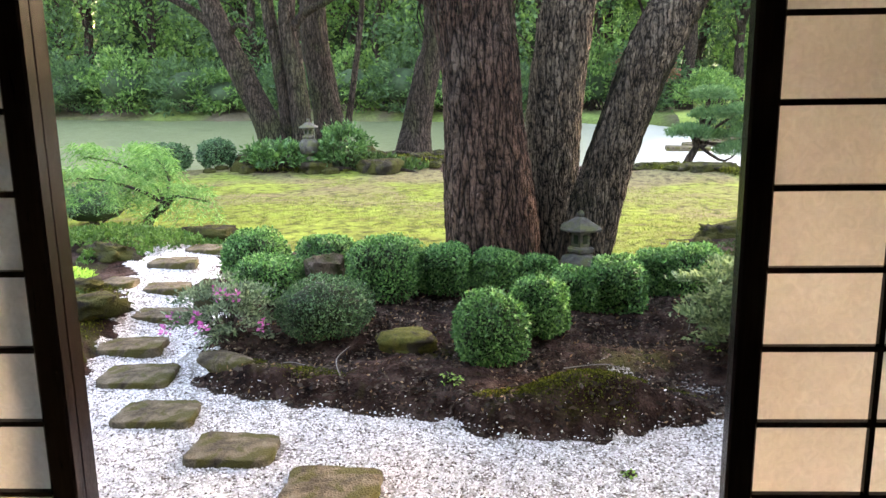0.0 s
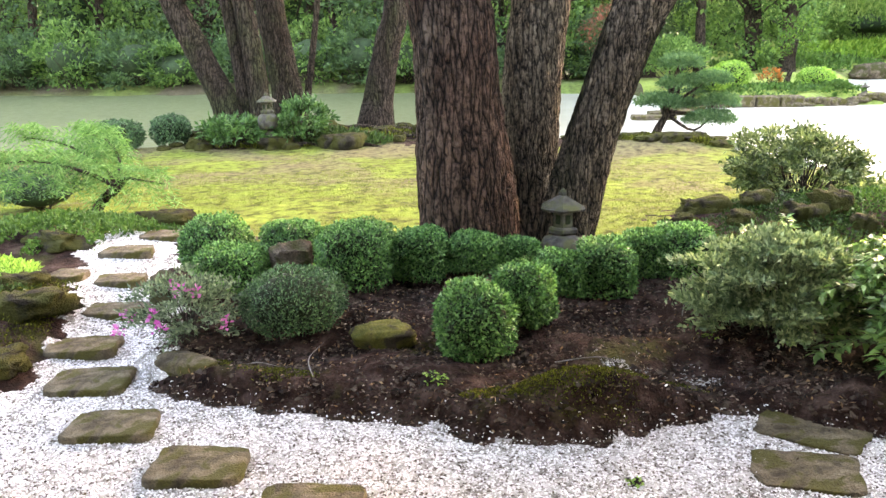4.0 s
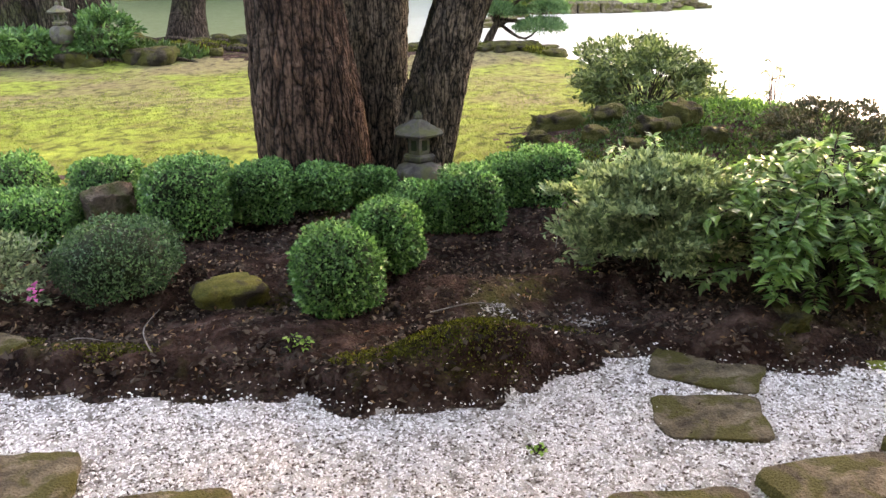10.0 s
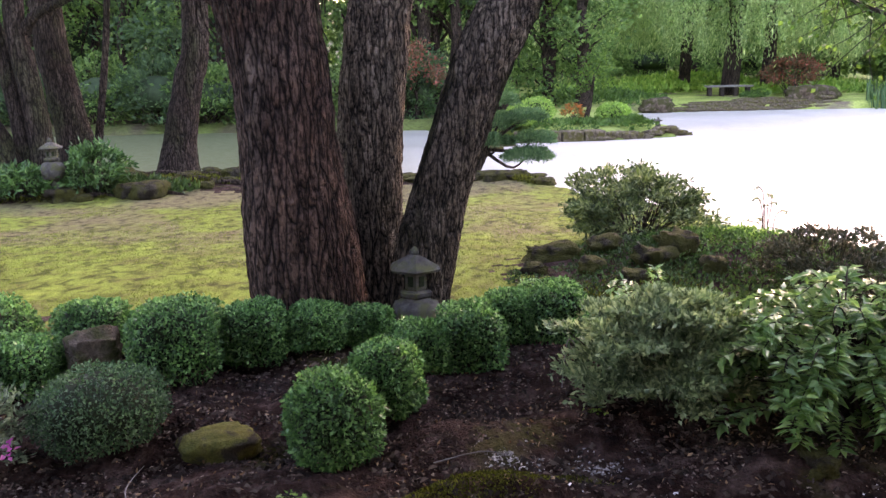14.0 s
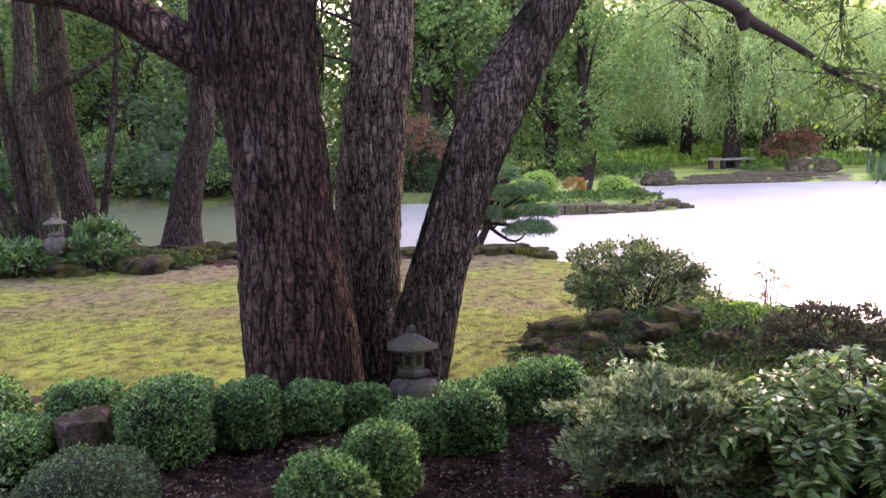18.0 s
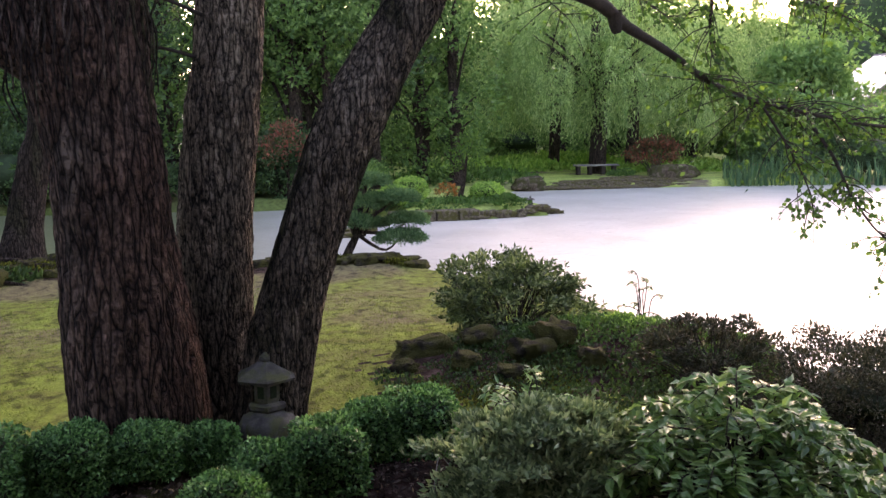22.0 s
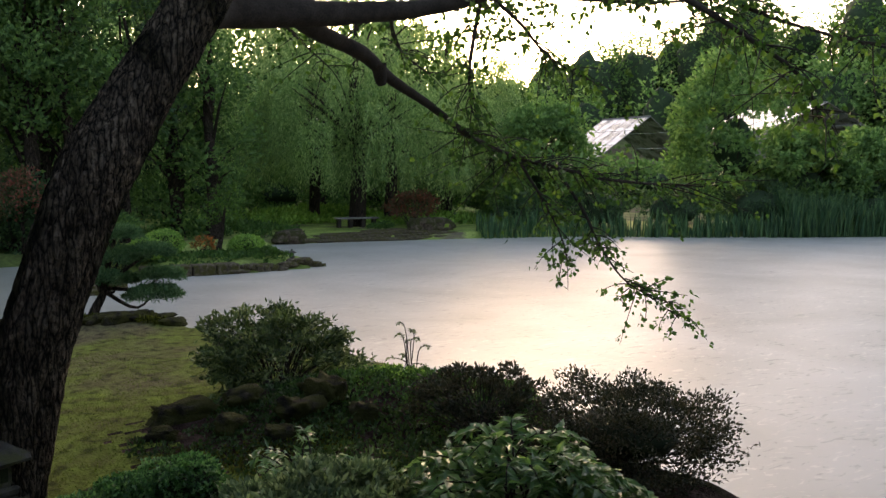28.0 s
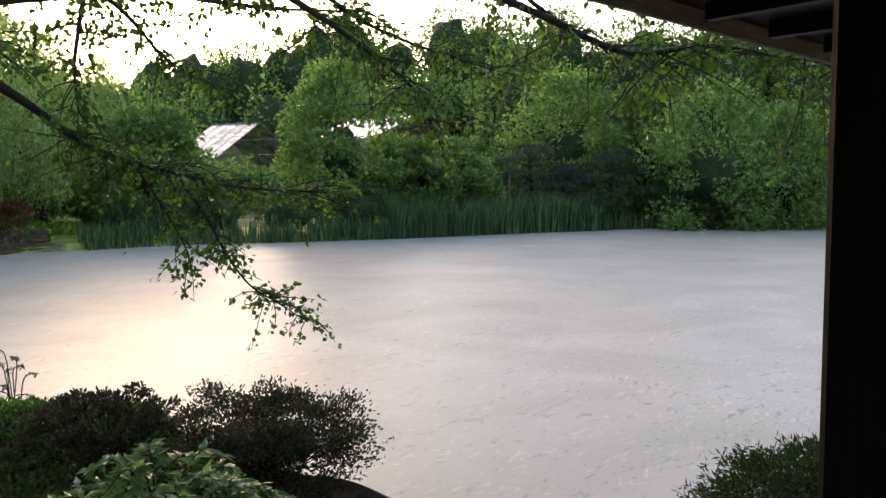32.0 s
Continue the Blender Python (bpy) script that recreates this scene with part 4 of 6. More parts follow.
def lathe(profile, sides=6, turn=0.0, twist=0.0):
    bm = bmesh.new()
    loops = []
    for r, z in profile:
        loops.append([bm.verts.new((r * math.cos(turn + 2 * math.pi * i / sides), r * math.sin(turn + 2 * math.pi * i / sides), z)) for i in range(sides)])
    for a, b in zip(loops, loops[1:]):
        for i in range(sides):
            bm.faces.new((a[i], a[(i + 1) % sides], b[(i + 1) % sides], b[i]))
    bm.faces.new(loops[0][::-1])
    bm.faces.new(loops[-1])
    return bm


def stone_lantern(x, y, z, s, label, name="stone_lantern", turn=0, shaft=0.0):
    ob = thing(name, pose(x, y, z, 0, 0, turn), label, "stone lantern", "stone lanterns")
    mat = M["lantern"]
    if shaft:
        part("shaft", bm_mesh("shaft", lathe([(0.16 * s, -shaft - 0.1), (0.16 * s, 0.1 - shaft), (0.09 * s, 0.14 - shaft), (0.085 * s, -0.05), (0.1 * s, 0.0)], 16), mat, True), ob)
    part("base", bm_mesh("base", lathe([(0.19 * s, -0.12 * s), (0.205 * s, 0.02 * s), (0.205 * s, 0.09 * s), (0.175 * s, 0.15 * s), (0.12 * s, 0.18 * s), (0.1 * s, 0.19 * s)], 24), mat, True), ob)
    part("platform", bm_mesh("platform", lathe([(0.1 * s, 0.18 * s), (0.14 * s, 0.21 * s), (0.145 * s, 0.24 * s), (0.125 * s, 0.255 * s)], 6, 0.5), mat), ob)
    box = part("light_box", bm_mesh("light_box", lathe([(0.1 * s, 0.25 * s), (0.1 * s, 0.405 * s)], 6, 0.5), mat), ob)
    for i in range(6):
        a = 0.5 + math.pi / 6 + 2 * math.pi * i / 6
        # the wall is solid: a dark block paints the shade of each window
        part("window_opening", box_mesh("window_opening", 0.012 * s, 0.05 * s, 0.085 * s, M["core"], 0.002, (0.0855 * s, 0, 0.33 * s)), box, "dark block painting the shade of a window opening", pose(0, 0, 0, 0, 0, math.degrees(a)))
    part("roof", bm_mesh("roof", lathe([(0.12 * s, 0.4 * s), (0.215 * s, 0.415 * s), (0.225 * s, 0.435 * s), (0.2 * s, 0.455 * s), (0.13 * s, 0.49 * s), (0.07 * s, 0.525 * s), (0.045 * s, 0.54 * s)], 6, 0.5), mat), ob)
    part("finial", bm_mesh("finial", lathe([(0.035 * s, 0.535 * s), (0.045 * s, 0.55 * s), (0.04 * s, 0.575 * s), (0.018 * s, 0.6 * s), (0.004 * s, 0.62 * s)], 14), mat, True), ob)
    return ob


stone_lantern(-0.15, 6.42, 0.265, 0.86, "small lichened granite lantern at the foot of the trunks")

# ---- big trees at the lawn's edge ----
def big_trunk(name, path, radii, mat, seed, label, limbs, sides=132, rings=210, furrow=0.03):
    ob = thing(name, pose(0, 0, 0), label, "tree")
    stem = part("trunk", np_mesh("trunk", *tube(path, radii, sides, seed, 0.05, furrow, rings), mat, None, True), ob)
    for k, (lp, lr, lm) in enumerate(limbs):
        part("limb", np_mesh("limb", *tube(lp, lr, 20, seed + k, 0.06, 0.008, 50), lm, None, True), stem)
    return ob


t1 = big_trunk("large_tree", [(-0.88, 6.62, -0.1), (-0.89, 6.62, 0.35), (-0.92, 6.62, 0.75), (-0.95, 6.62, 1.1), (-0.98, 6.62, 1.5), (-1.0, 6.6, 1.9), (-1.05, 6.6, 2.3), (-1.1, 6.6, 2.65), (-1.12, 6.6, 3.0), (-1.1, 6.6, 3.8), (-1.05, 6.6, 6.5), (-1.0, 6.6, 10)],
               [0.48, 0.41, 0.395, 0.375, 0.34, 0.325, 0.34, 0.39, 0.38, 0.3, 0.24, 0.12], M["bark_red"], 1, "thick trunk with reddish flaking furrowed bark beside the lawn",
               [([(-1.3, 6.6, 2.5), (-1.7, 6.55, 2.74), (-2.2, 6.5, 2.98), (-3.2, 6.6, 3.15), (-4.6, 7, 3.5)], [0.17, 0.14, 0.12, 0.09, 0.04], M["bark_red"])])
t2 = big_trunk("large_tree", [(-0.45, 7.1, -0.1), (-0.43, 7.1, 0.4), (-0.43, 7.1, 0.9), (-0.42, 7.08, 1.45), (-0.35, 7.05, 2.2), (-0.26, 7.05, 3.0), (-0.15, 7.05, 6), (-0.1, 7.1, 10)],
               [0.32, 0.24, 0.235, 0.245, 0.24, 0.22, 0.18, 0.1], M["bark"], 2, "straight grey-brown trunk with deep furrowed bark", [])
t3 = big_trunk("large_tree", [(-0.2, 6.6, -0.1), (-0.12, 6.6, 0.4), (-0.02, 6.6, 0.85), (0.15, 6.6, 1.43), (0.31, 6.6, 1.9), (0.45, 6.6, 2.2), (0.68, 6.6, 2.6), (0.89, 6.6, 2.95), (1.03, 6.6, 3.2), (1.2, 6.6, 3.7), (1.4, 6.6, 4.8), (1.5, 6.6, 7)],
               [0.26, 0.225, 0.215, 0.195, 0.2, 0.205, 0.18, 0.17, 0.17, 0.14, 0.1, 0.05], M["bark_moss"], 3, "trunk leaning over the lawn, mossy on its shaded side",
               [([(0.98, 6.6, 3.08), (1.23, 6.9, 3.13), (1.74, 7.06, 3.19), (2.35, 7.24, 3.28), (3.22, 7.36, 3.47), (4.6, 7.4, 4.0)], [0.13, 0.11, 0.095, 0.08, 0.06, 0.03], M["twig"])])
for k in range(30):
    rng = np.random.default_rng(340 + k)
    a, turn = -2.9 + 0.092 * k + rng.uniform(-0.05, 0.05), rng.uniform(-0.12, 0.12)
    q = [(-1.09 + 0.4 * math.cos(a + turn * j) + 0.02 * rng.normal(), 6.6 - 0.4 * abs(math.sin(a + turn * j)) - 0.015, 3.35 - 0.17 * j) for j in range(5 + rng.integers(0, 4))]
    part("creeper", np_mesh("creeper", *tube(q, np.linspace(0.015, 0.004, len(q)), 5, k, 0, 0, 20), M["bark_far"], None, True), t1.children[0], "dry creeper stem clinging to the bark")
for k, q in enumerate([[(-0.45, 6.95, 2.55), (-0.8, 6.9, 2.62), (-1.2, 6.9, 2.5)], [(-0.4, 6.95, 2.8), (-0.7, 6.8, 2.9), (-0.95, 6.8, 2.85)]]):
    part("twig", np_mesh("twig", *tube(q, [0.014, 0.009, 0.003], 5, k, 0, 0, 10), M["twig"], None, True), t2.children[0], "bare dead twig")

# unseen high crowns, added over the trunks to shade them and the lawn
for ob, (x, y, z), r, seed in ((t1, (-2.2, 7.0, 8.2), 3.6, 350), (t2, (0.3, 8.2, 9.2), 3.4, 351), (t3, (2.4, 7.0, 7.6), 3.2, 352)):
    rng = np.random.default_rng(seed)
    c = unit(rng.normal(size=(60, 3))) * rng.uniform(0.3, 1, (60, 1)) * [r, r, r * 0.62]
    P = (c[:, None] + rng.normal(size=(60, 150, 3)) * [0.45, 0.45, 0.3]).reshape(-1, 3)
    part("crown", np_mesh("crown", *leaves(P + [x, y, z], unit(P), 0.18, 0.13, rng, 0.4, 0.9), M["tree"]), ob)
    for k in range(9):
        e = c[k]
        base = {350: (-1.05, 6.6, 6.0), 351: (-0.15, 7.05, 6.0), 352: (1.42, 6.6, 5.0)}[seed]
        part("limb", np_mesh("limb", *tube([base, (np.array(base) + e + [x, y, z]) / 2 + [0, 0, 0.3], e + [x, y, z]], [0.07, 0.05, 0.015], 6, k, 0.1, 0, 12), M["twig"], None, True), ob)


# ---- shrubs and trees ----
def shrub(name, x, y, w, h, mat, seed, label, count=5000, leaf=(0.035, 0.014), clumps=60, stems=14, depth=0.0, droop=0.0, spread=0.7, low=0.12, zmin=-0.35, group="", clump=0.12, bark="twig", base=None, category="shrub", up=0.5, core=0.0, flat=0.8, ragged=0.28, core_mat="core_green"):
    """A bush of many stems, each ending in tufts of leaves."""
    rng = np.random.default_rng(seed)
    z = ground_at(x, y) if base is None else base
    ob = thing(name, pose(x, y, z - 0.02), label, category, group)
    d = unit(rng.normal(size=(clumps * 4, 3)))
    d = d[d[:, 2] > zmin][:clumps]
    r = (1 - ragged + ragged * rng.uniform(0, 1, len(d))) * (1 + 0.14 * wobble(d, seed, 2.5))
    cen = d * [w / 2, w / 2 * (depth or 1), h * (1 - low) * 0.55] * r[:, None] + [0, 0, h * (low + (1 - low) * 0.47)]
    cen[:, 2] = np.maximum(cen[:, 2], h * low)
    twigs = []
    for k in range(min(stems * 3, len(cen))):
        c = cen[k]
        foot = np.array([rng.normal() * w * 0.06, rng.normal() * w * 0.06, 0])
        mid = foot * 0.4 + c * [0.5, 0.5, 0.55] + rng.normal(size=3) * 0.03 * h
        t = 0.008 * h + 0.002
        twigs.append(tube([foot, mid, c], [t, t * 0.7, t * 0.25], 6, seed, 0, 0, 7))
    if np.hypot(x, y) < 64:
        for v, f in twigs:
            part("stem", np_mesh("stem", v, f, M[bark], None, True), ob)
    else:
        part("stem", np_mesh("stem", *joined(twigs), M[bark], None, True), ob)
    per = max(4, count // len(cen))
    P = cen[:, None] + rng.normal(size=(len(cen), per, 3)) * clump * [w, w * (depth or 1), h * flat] * 0.55
    N = np.repeat(unit(d + [0, 0, up])[:, None], per, 1) + 0.5 * unit(P - cen[:, None])
    P, N = P.reshape(-1, 3), unit(N.reshape(-1, 3))
    P[:, 2] = np.maximum(P[:, 2], 0.01)
    part("foliage", np_mesh("foliage", *leaves(P, N, leaf[0], leaf[1], rng, droop, spread), mat), ob)
    # dark solid core paints the shade between the tufts
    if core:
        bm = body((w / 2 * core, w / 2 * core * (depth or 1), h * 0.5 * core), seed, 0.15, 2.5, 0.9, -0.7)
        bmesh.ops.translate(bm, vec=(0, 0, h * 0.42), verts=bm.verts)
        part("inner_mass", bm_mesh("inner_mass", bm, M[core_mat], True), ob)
    return ob


def arching(name, x, y, w, h, mat, seed, label, stems=70, pairs=9, leaf=(0.085, 0.042), group="", depth=1.0, category="shrub"):
    """A plant of arching stems with broad drooping leaves in pairs."""
    rng = np.random.default_rng(seed)
    ob = thing(name, pose(x, y, ground_at(x, y) - 0.02), label, category, group)
    tw, P, N = [], [], []
    for k in range(stems):
        a = rng.uniform(0, 6.283)
        r = w / 2 * math.sqrt(rng.uniform(0.02, 1))
        top = h * (1.0 - 0.55 * (r / (w / 2)) ** 2) * rng.uniform(0.8, 1.05) * (1.0 if k % 3 else rng.uniform(0.35, 0.8))
        end = np.array([math.cos(a) * r, math.sin(a) * r * depth, top])
        foot = np.array([rng.normal() * 0.08 * w, rng.normal() * 0.08 * w, 0])
        knee = foot * 0.4 + end * [0.45, 0.45, 0.8] + rng.normal(size=3) * 0.02
        tip = end + np.array([math.cos(a), math.sin(a) * depth, -0.4]) * 0.09 * w * rng.uniform(0.6, 1.5)
        v, f = tube([foot, knee, end, tip], [0.006, 0.005, 0.004, 0.002], 5, seed, 0, 0, 14)
        tw.append((v, f))
        line = v.reshape(14, 5, 3).mean(1)
        for s in np.linspace(0.42, 1.0, pairs):
            q = s * 13
            i = min(int(q), 12)
            p = line[i] + (line[i + 1] - line[i]) * (q - i)
            t = unit(line[i + 1] - line[i])
            sd = unit(np.cross(t, [0, 0, 1.0]))
            for sg in (1, -1):
                P.append(p), N.append(t * 0.5 + sd * sg + np.array([0, 0, 0.15]))
    for v, f in tw:
        part("stem", np_mesh("stem", v, f, M["twig"], None, True), ob)
    P, N = np.array(P), unit(np.array(N))
    n = len(P)
    d = unit(N + rng.normal(size=(n, 3)) * 0.3 + [0, 0, -0.12])
    side = unit(np.cross(d, np.array([0, 0, 1.0]) + rng.normal(size=(n, 3)) * 0.3))
    upv = np.cross(side, d)
    L, W = (leaf[0] * rng.uniform(0.7, 1.25, n))[:, None], (leaf[1] * rng.uniform(0.75, 1.2, n))[:, None]
    V = np.stack([P, P + d * L * 0.4 + side * W / 2 + upv * W * 0.18, P + d * L * 0.4, P + d * L * 0.4 - side * W / 2 + upv * W * 0.18, P + d * L + upv * -0.12 * L], 1).reshape(-1, 3)
    F = (np.array([[0, 2, 1], [0, 3, 2], [1, 2, 4], [2, 3, 4]])[None] + 5 * np.arange(n)[:, None, None]).reshape(-1, 3)
    part("foliage", np_mesh("foliage", V, F, mat), ob)
    return ob


def crown_tree(name, x, y, tall, wide, mat, seed, label, count=4500, leaf=0.22, trunk=0.2, low=0.25, bark="bark_far", group="", lean=(0.0, 0.0), category="tree", clumps=40, base=None, clump=(0.11, 0.2), core=0.0):
    """A tapered trunk with limbs and an uneven crown of many leaf clumps."""
    rng = np.random.default_rng(seed)
    z = (ground_at(x, y) if base is None else base) - 0.1
    ob = thing(name, pose(x, y, z), label, category, group)
    top = np.array([lean[0] * tall, lean[1] * tall, tall * 0.85])
    path = [np.array([0, 0, 0]), top * 0.12, top * 0.35 + rng.normal(size=3) * 0.02 * tall * [1, 1, 0], top * 0.7 + rng.normal(size=3) * 0.03 * tall * [1, 1, 0], top]
    tr = [tube(path, [trunk * 1.3, trunk, trunk * 0.8, trunk * 0.5, trunk * 0.12], 12, seed, 0.08, 0, 20)]
    cen = []
    for k in range(clumps):
        u = rng.uniform(low, 1.0)
        prof = math.sin(math.pi * min(1, max(0.06, (u - low * 0.7) / (1.05 - low * 0.7))) ** 0.8) ** 0.7
        a = rng.uniform(0, 6.28)
        r = wide / 2 * prof * (rng.uniform(0.4, 1.0) if not core else rng.uniform(0.62, 1.0))
        c = np.array([math.cos(a) * r + lean[0] * tall * u, math.sin(a) * r + lean[1] * tall * u, tall * u])
        cen.append((c, wide * rng.uniform(*clump)))
        if k % 3 == 0:
            s = top * min(0.95, u * 0.75)
            tr.append(tube([s, (s + c) / 2 + [0, 0, 0.03 * tall], c], [trunk * 0.28, trunk * 0.18, trunk * 0.05], 5, seed))
    stem = part("trunk", np_mesh("trunk", *tr[0], M[bark], None, True), ob)
    for v, f in tr[1:]:
        part("limb", np_mesh("limb", v, f, M[bark], None, True), stem)
    per = max(8, count // clumps)
    P, N = [], []
    for c, r in cen:
        d = unit(rng.normal(size=(per, 3)))
        P.append(c + d * (r * rng.uniform(0.25, 1.0, (per, 1)) ** 0.6) * [1.15, 1.15, 0.75])
        N.append(unit(d + [0, 0, 0.3]))
    part("crown", np_mesh("crown", *leaves(np.concatenate(P), np.concatenate(N), leaf, leaf * 0.6, rng, 0.25, 0.8), mat), ob)
    # dark solid core paints the shade deep in the crown
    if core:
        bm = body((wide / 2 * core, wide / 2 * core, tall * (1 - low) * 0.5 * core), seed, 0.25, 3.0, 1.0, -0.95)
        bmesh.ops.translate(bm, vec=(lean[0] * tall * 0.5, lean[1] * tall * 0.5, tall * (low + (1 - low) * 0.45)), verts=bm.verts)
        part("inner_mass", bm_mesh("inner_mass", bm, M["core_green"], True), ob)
    return ob


# planting round the bed
shrub("azalea", 1.08, 5.02, 1.05, 0.66, M["azalea"], 201, "dense grey-green azalea bush in the dark bed", 21000, (0.046, 0.023), 150, 14, clump=0.085, flat=0.26, up=0.9, ragged=0.6, depth=0.9, low=0.0, zmin=-0.8, spread=0.8)
arching("leafy_shrub", 2.0, 4.8, 1.4, 0.84, M["leafy"], 202, "glossy broad-leaved shrub with drooping leaves", 230, 15, (0.08, 0.04), depth=0.85)
arching("fern_plant", 1.35, 5.9, 0.7, 0.55, M["leafy"], 203, "fresh green plant with toothed light leaves", 22, 9, (0.07, 0.03))
flowering = shrub("flowering_azalea", -2.5, 4.72, 0.78, 0.44, M["azalea_grey"], 204, "loose azalea with magenta blossoms beside the path", 3000, (0.04, 0.016), 60, 14, clump=0.09, low=0.0, zmin=-0.8, ragged=0.6, flat=0.5)
rng = np.random.default_rng(205)
for k in range(10):
    a, r = rng.uniform(0, 6.28), rng.uniform(0.08, 0.42)
    c = np.array([math.cos(a) * r, math.sin(a) * r - 0.05, 0.44 - 0.7 * r + rng.uniform(-0.04, 0.04)])
    p = c + rng.normal(size=(13, 3)) * 0.013
    part("blossom", np_mesh("blossom", *leaves(p, unit(p - c + [0, 0, 0.01]), 0.036, 0.028, rng, 0, 0.4), M["pink"]), flowering, "magenta blossom")
shrub("rhododendron", 2.3, 9.1, 1.5, 0.98, M["rhodo"], 206, "open rhododendron bush on the shore mound", 11000, (0.066, 0.027), 140, 30, clump=0.066, low=0.02, zmin=-0.75, spread=1.3, up=0.25, ragged=0.45, base=ground_at(2.3, 9.1) - 0.2)
shrub("dark_shrub", 3.72, 5.95, 1.62, 0.62, M["purple"], 207, "dark purplish small-leaved shrub at the water's edge", 15000, (0.034, 0.016), 150, 20, clump=0.075, core=0.5, low=0.0, zmin=-0.8, up=0.9, ragged=0.4, core_mat="core")
shrub("dark_shrub", 3.1, 6.85, 1.1, 0.58, M["purple"], 208, "open dark purplish shrub at the water's edge", 4200, (0.042, 0.02), 80, 20, clump=0.06, ragged=0.5)
shrub("yew", 4.85, 2.45, 1.6, 0.58, M["yew"], 209, "dark green needled shrub beside the veranda", 20000, (0.045, 0.013), 240, 14, clump=0.08, core=0.72, low=0.02, core_mat="core")

M["moss"] = leaf_material("dark_moss_tuft", (0.022, 0.026, 0.007), (0.07, 0.078, 0.014), (0.15, 0.16, 0.03), 0.9, 0.2, 0.05)


# low green cover on the shore mound and left bank
def cover(x, y, rx, ry, h, mat, seed, label, count=2600, leaf=(0.04, 0.026), name="ground_cover"):
    rng = np.random.default_rng(seed)
    a, r = rng.uniform(0, 6.283, count), np.sqrt(rng.uniform(0, 1, count))
    px, py = x + np.cos(a) * r * rx, y + np.sin(a) * r * ry
    b = wobble(np.stack([px, py, 0 * px], 1), seed, 5)
    k = b + 0.9 - r > 0
    px, py, r = px[k], py[k], r[k]
    z = height(px, py) + h * (1 - r ** 2) * rng.uniform(0.1, 1, len(px))
    P = np.stack([px, py, z], 1)
    ob = new(name, np_mesh(name, *leaves(P, np.tile([0, 0, 1.0], (len(P), 1)), leaf[0], leaf[1], rng, 0, 0.9), mat))
    return tagged(ob, label, "ground cover", kind="stuff")


cover(2.5, 7.9, 1.6, 0.95, 0.08, M["ivy"], 218, "dark ivy over the shore mound", 2600, (0.04, 0.03))
cover(3.3, 7.3, 1.1, 0.8, 0.07, M["ivy"], 219, "dark ivy over the shore mound", 3200, (0.04, 0.03))
cover(2.3, 6.6, 1.3, 0.6, 0.12, M["ivy"], 217, "dark ivy behind the shrubs", 3000, (0.04, 0.03))
cover(3.2, 8.2, 1.2, 0.8, 0.1, M["cover"], 220, "low green ground cover on the shore mound", 4500, (0.04, 0.026))
cover(3.9, 7.6, 0.8, 0.7, 0.08, M["cover"], 221, "low green ground cover by the water", 3000, (0.045, 0.03))
cover(1.7, 7.7, 1.0, 0.7, 0.05, M["ivy"], 228, "dark ivy at the foot of the shore mound", 3600, (0.035, 0.024))
cover(1.5, 7.2, 0.9, 0.45, 0.03, M["moss"], 229, "dark moss at the foot of the shore mound", 2600, (0.03, 0.014), "moss")
for k, (x, y, w, h) in enumerate([(1.65, 8.15, 0.34, 0.2), (1.45, 7.75, 0.26, 0.16), (2.45, 7.55, 0.3, 0.18), (2.3, 7.95, 0.4, 0.24), (1.0, 7.9, 0.24, 0.12), (1.75, 7.45, 0.22, 0.12)]):
    stone("rock", x, y, w, w * 0.75, h, 880 + k, M["bank_rock"], "dark ragged stone on the shore mound", 37 * k, 0.35, group="mound stones", rough=0.5)
cover(3.1, 8.6, 0.6, 0.4, 0.1, M["lime"], 227, "bright green leaves on the slope of the shore mound", 900, (0.05, 0.03))
cover(-4.7, 7.0, 1.25, 0.7, 0.18, M["cover"], 222, "low evergreen cover beside the path", 6500, (0.045, 0.028))
cover(-4.05, 4.9, 0.5, 0.9, 0.06, M["moss"], 225, "dark moss on the bank beside the path", 4000, (0.025, 0.012), "moss")
cover(-4.3, 5.2, 0.4, 0.6, 0.1, M["ivy"], 226, "dark ivy on the bank beside the path", 1800, (0.035, 0.025))
cover(-4.75, 5.9, 0.45, 0.35, 0.1, M["lime"], 223, "pale green ferny cover by the path", 1500, (0.06, 0.02))
cover(-5.0, 15.5, 1.8, 0.5, 0.2, M["ivy"], 224, "low dark undergrowth on the far lawn bank", 1300, (0.16, 0.07))
for k, (x, y, w, d, h, lab) in enumerate([(1.2, 8.3, 0.5, 0.4, 0.3, "dark mossy rock on the shore mound"), (2.0, 7.75, 0.34, 0.3, 0.24, "dark mossy rock on the shore mound"), (0.42, 6.75, 0.42, 0.3, 0.2, "mossy rock at the foot of the trunks"),
                                      (1.6, 4.2, 0.2, 0.17, 0.12, "rounded dark rock under the leafy shrub"),
                                      (-3.8, 5.0, 0.36, 0.5, 0.2, "mossy brown rock beside the path"), (-4.1, 5.5, 0.3, 0.34, 0.18, "mossy brown rock beside the path"), (-4.5, 6.6, 0.6, 0.3, 0.18, "low mossy rock edging the path"), (-4.0, 7.5, 0.7, 0.3, 0.22, "low mossy rock edging the path"),
                                      (-3.55, 4.35, 0.3, 0.34, 0.16, "dark rock beside the path")]):
    stone("rock", x, y, w, d, h, 230 + k, M["bank_rock"], lab, 25 * k, 0.5 if k < 2 else 0.35, rough=0.5)
rng = np.random.default_rng(240)
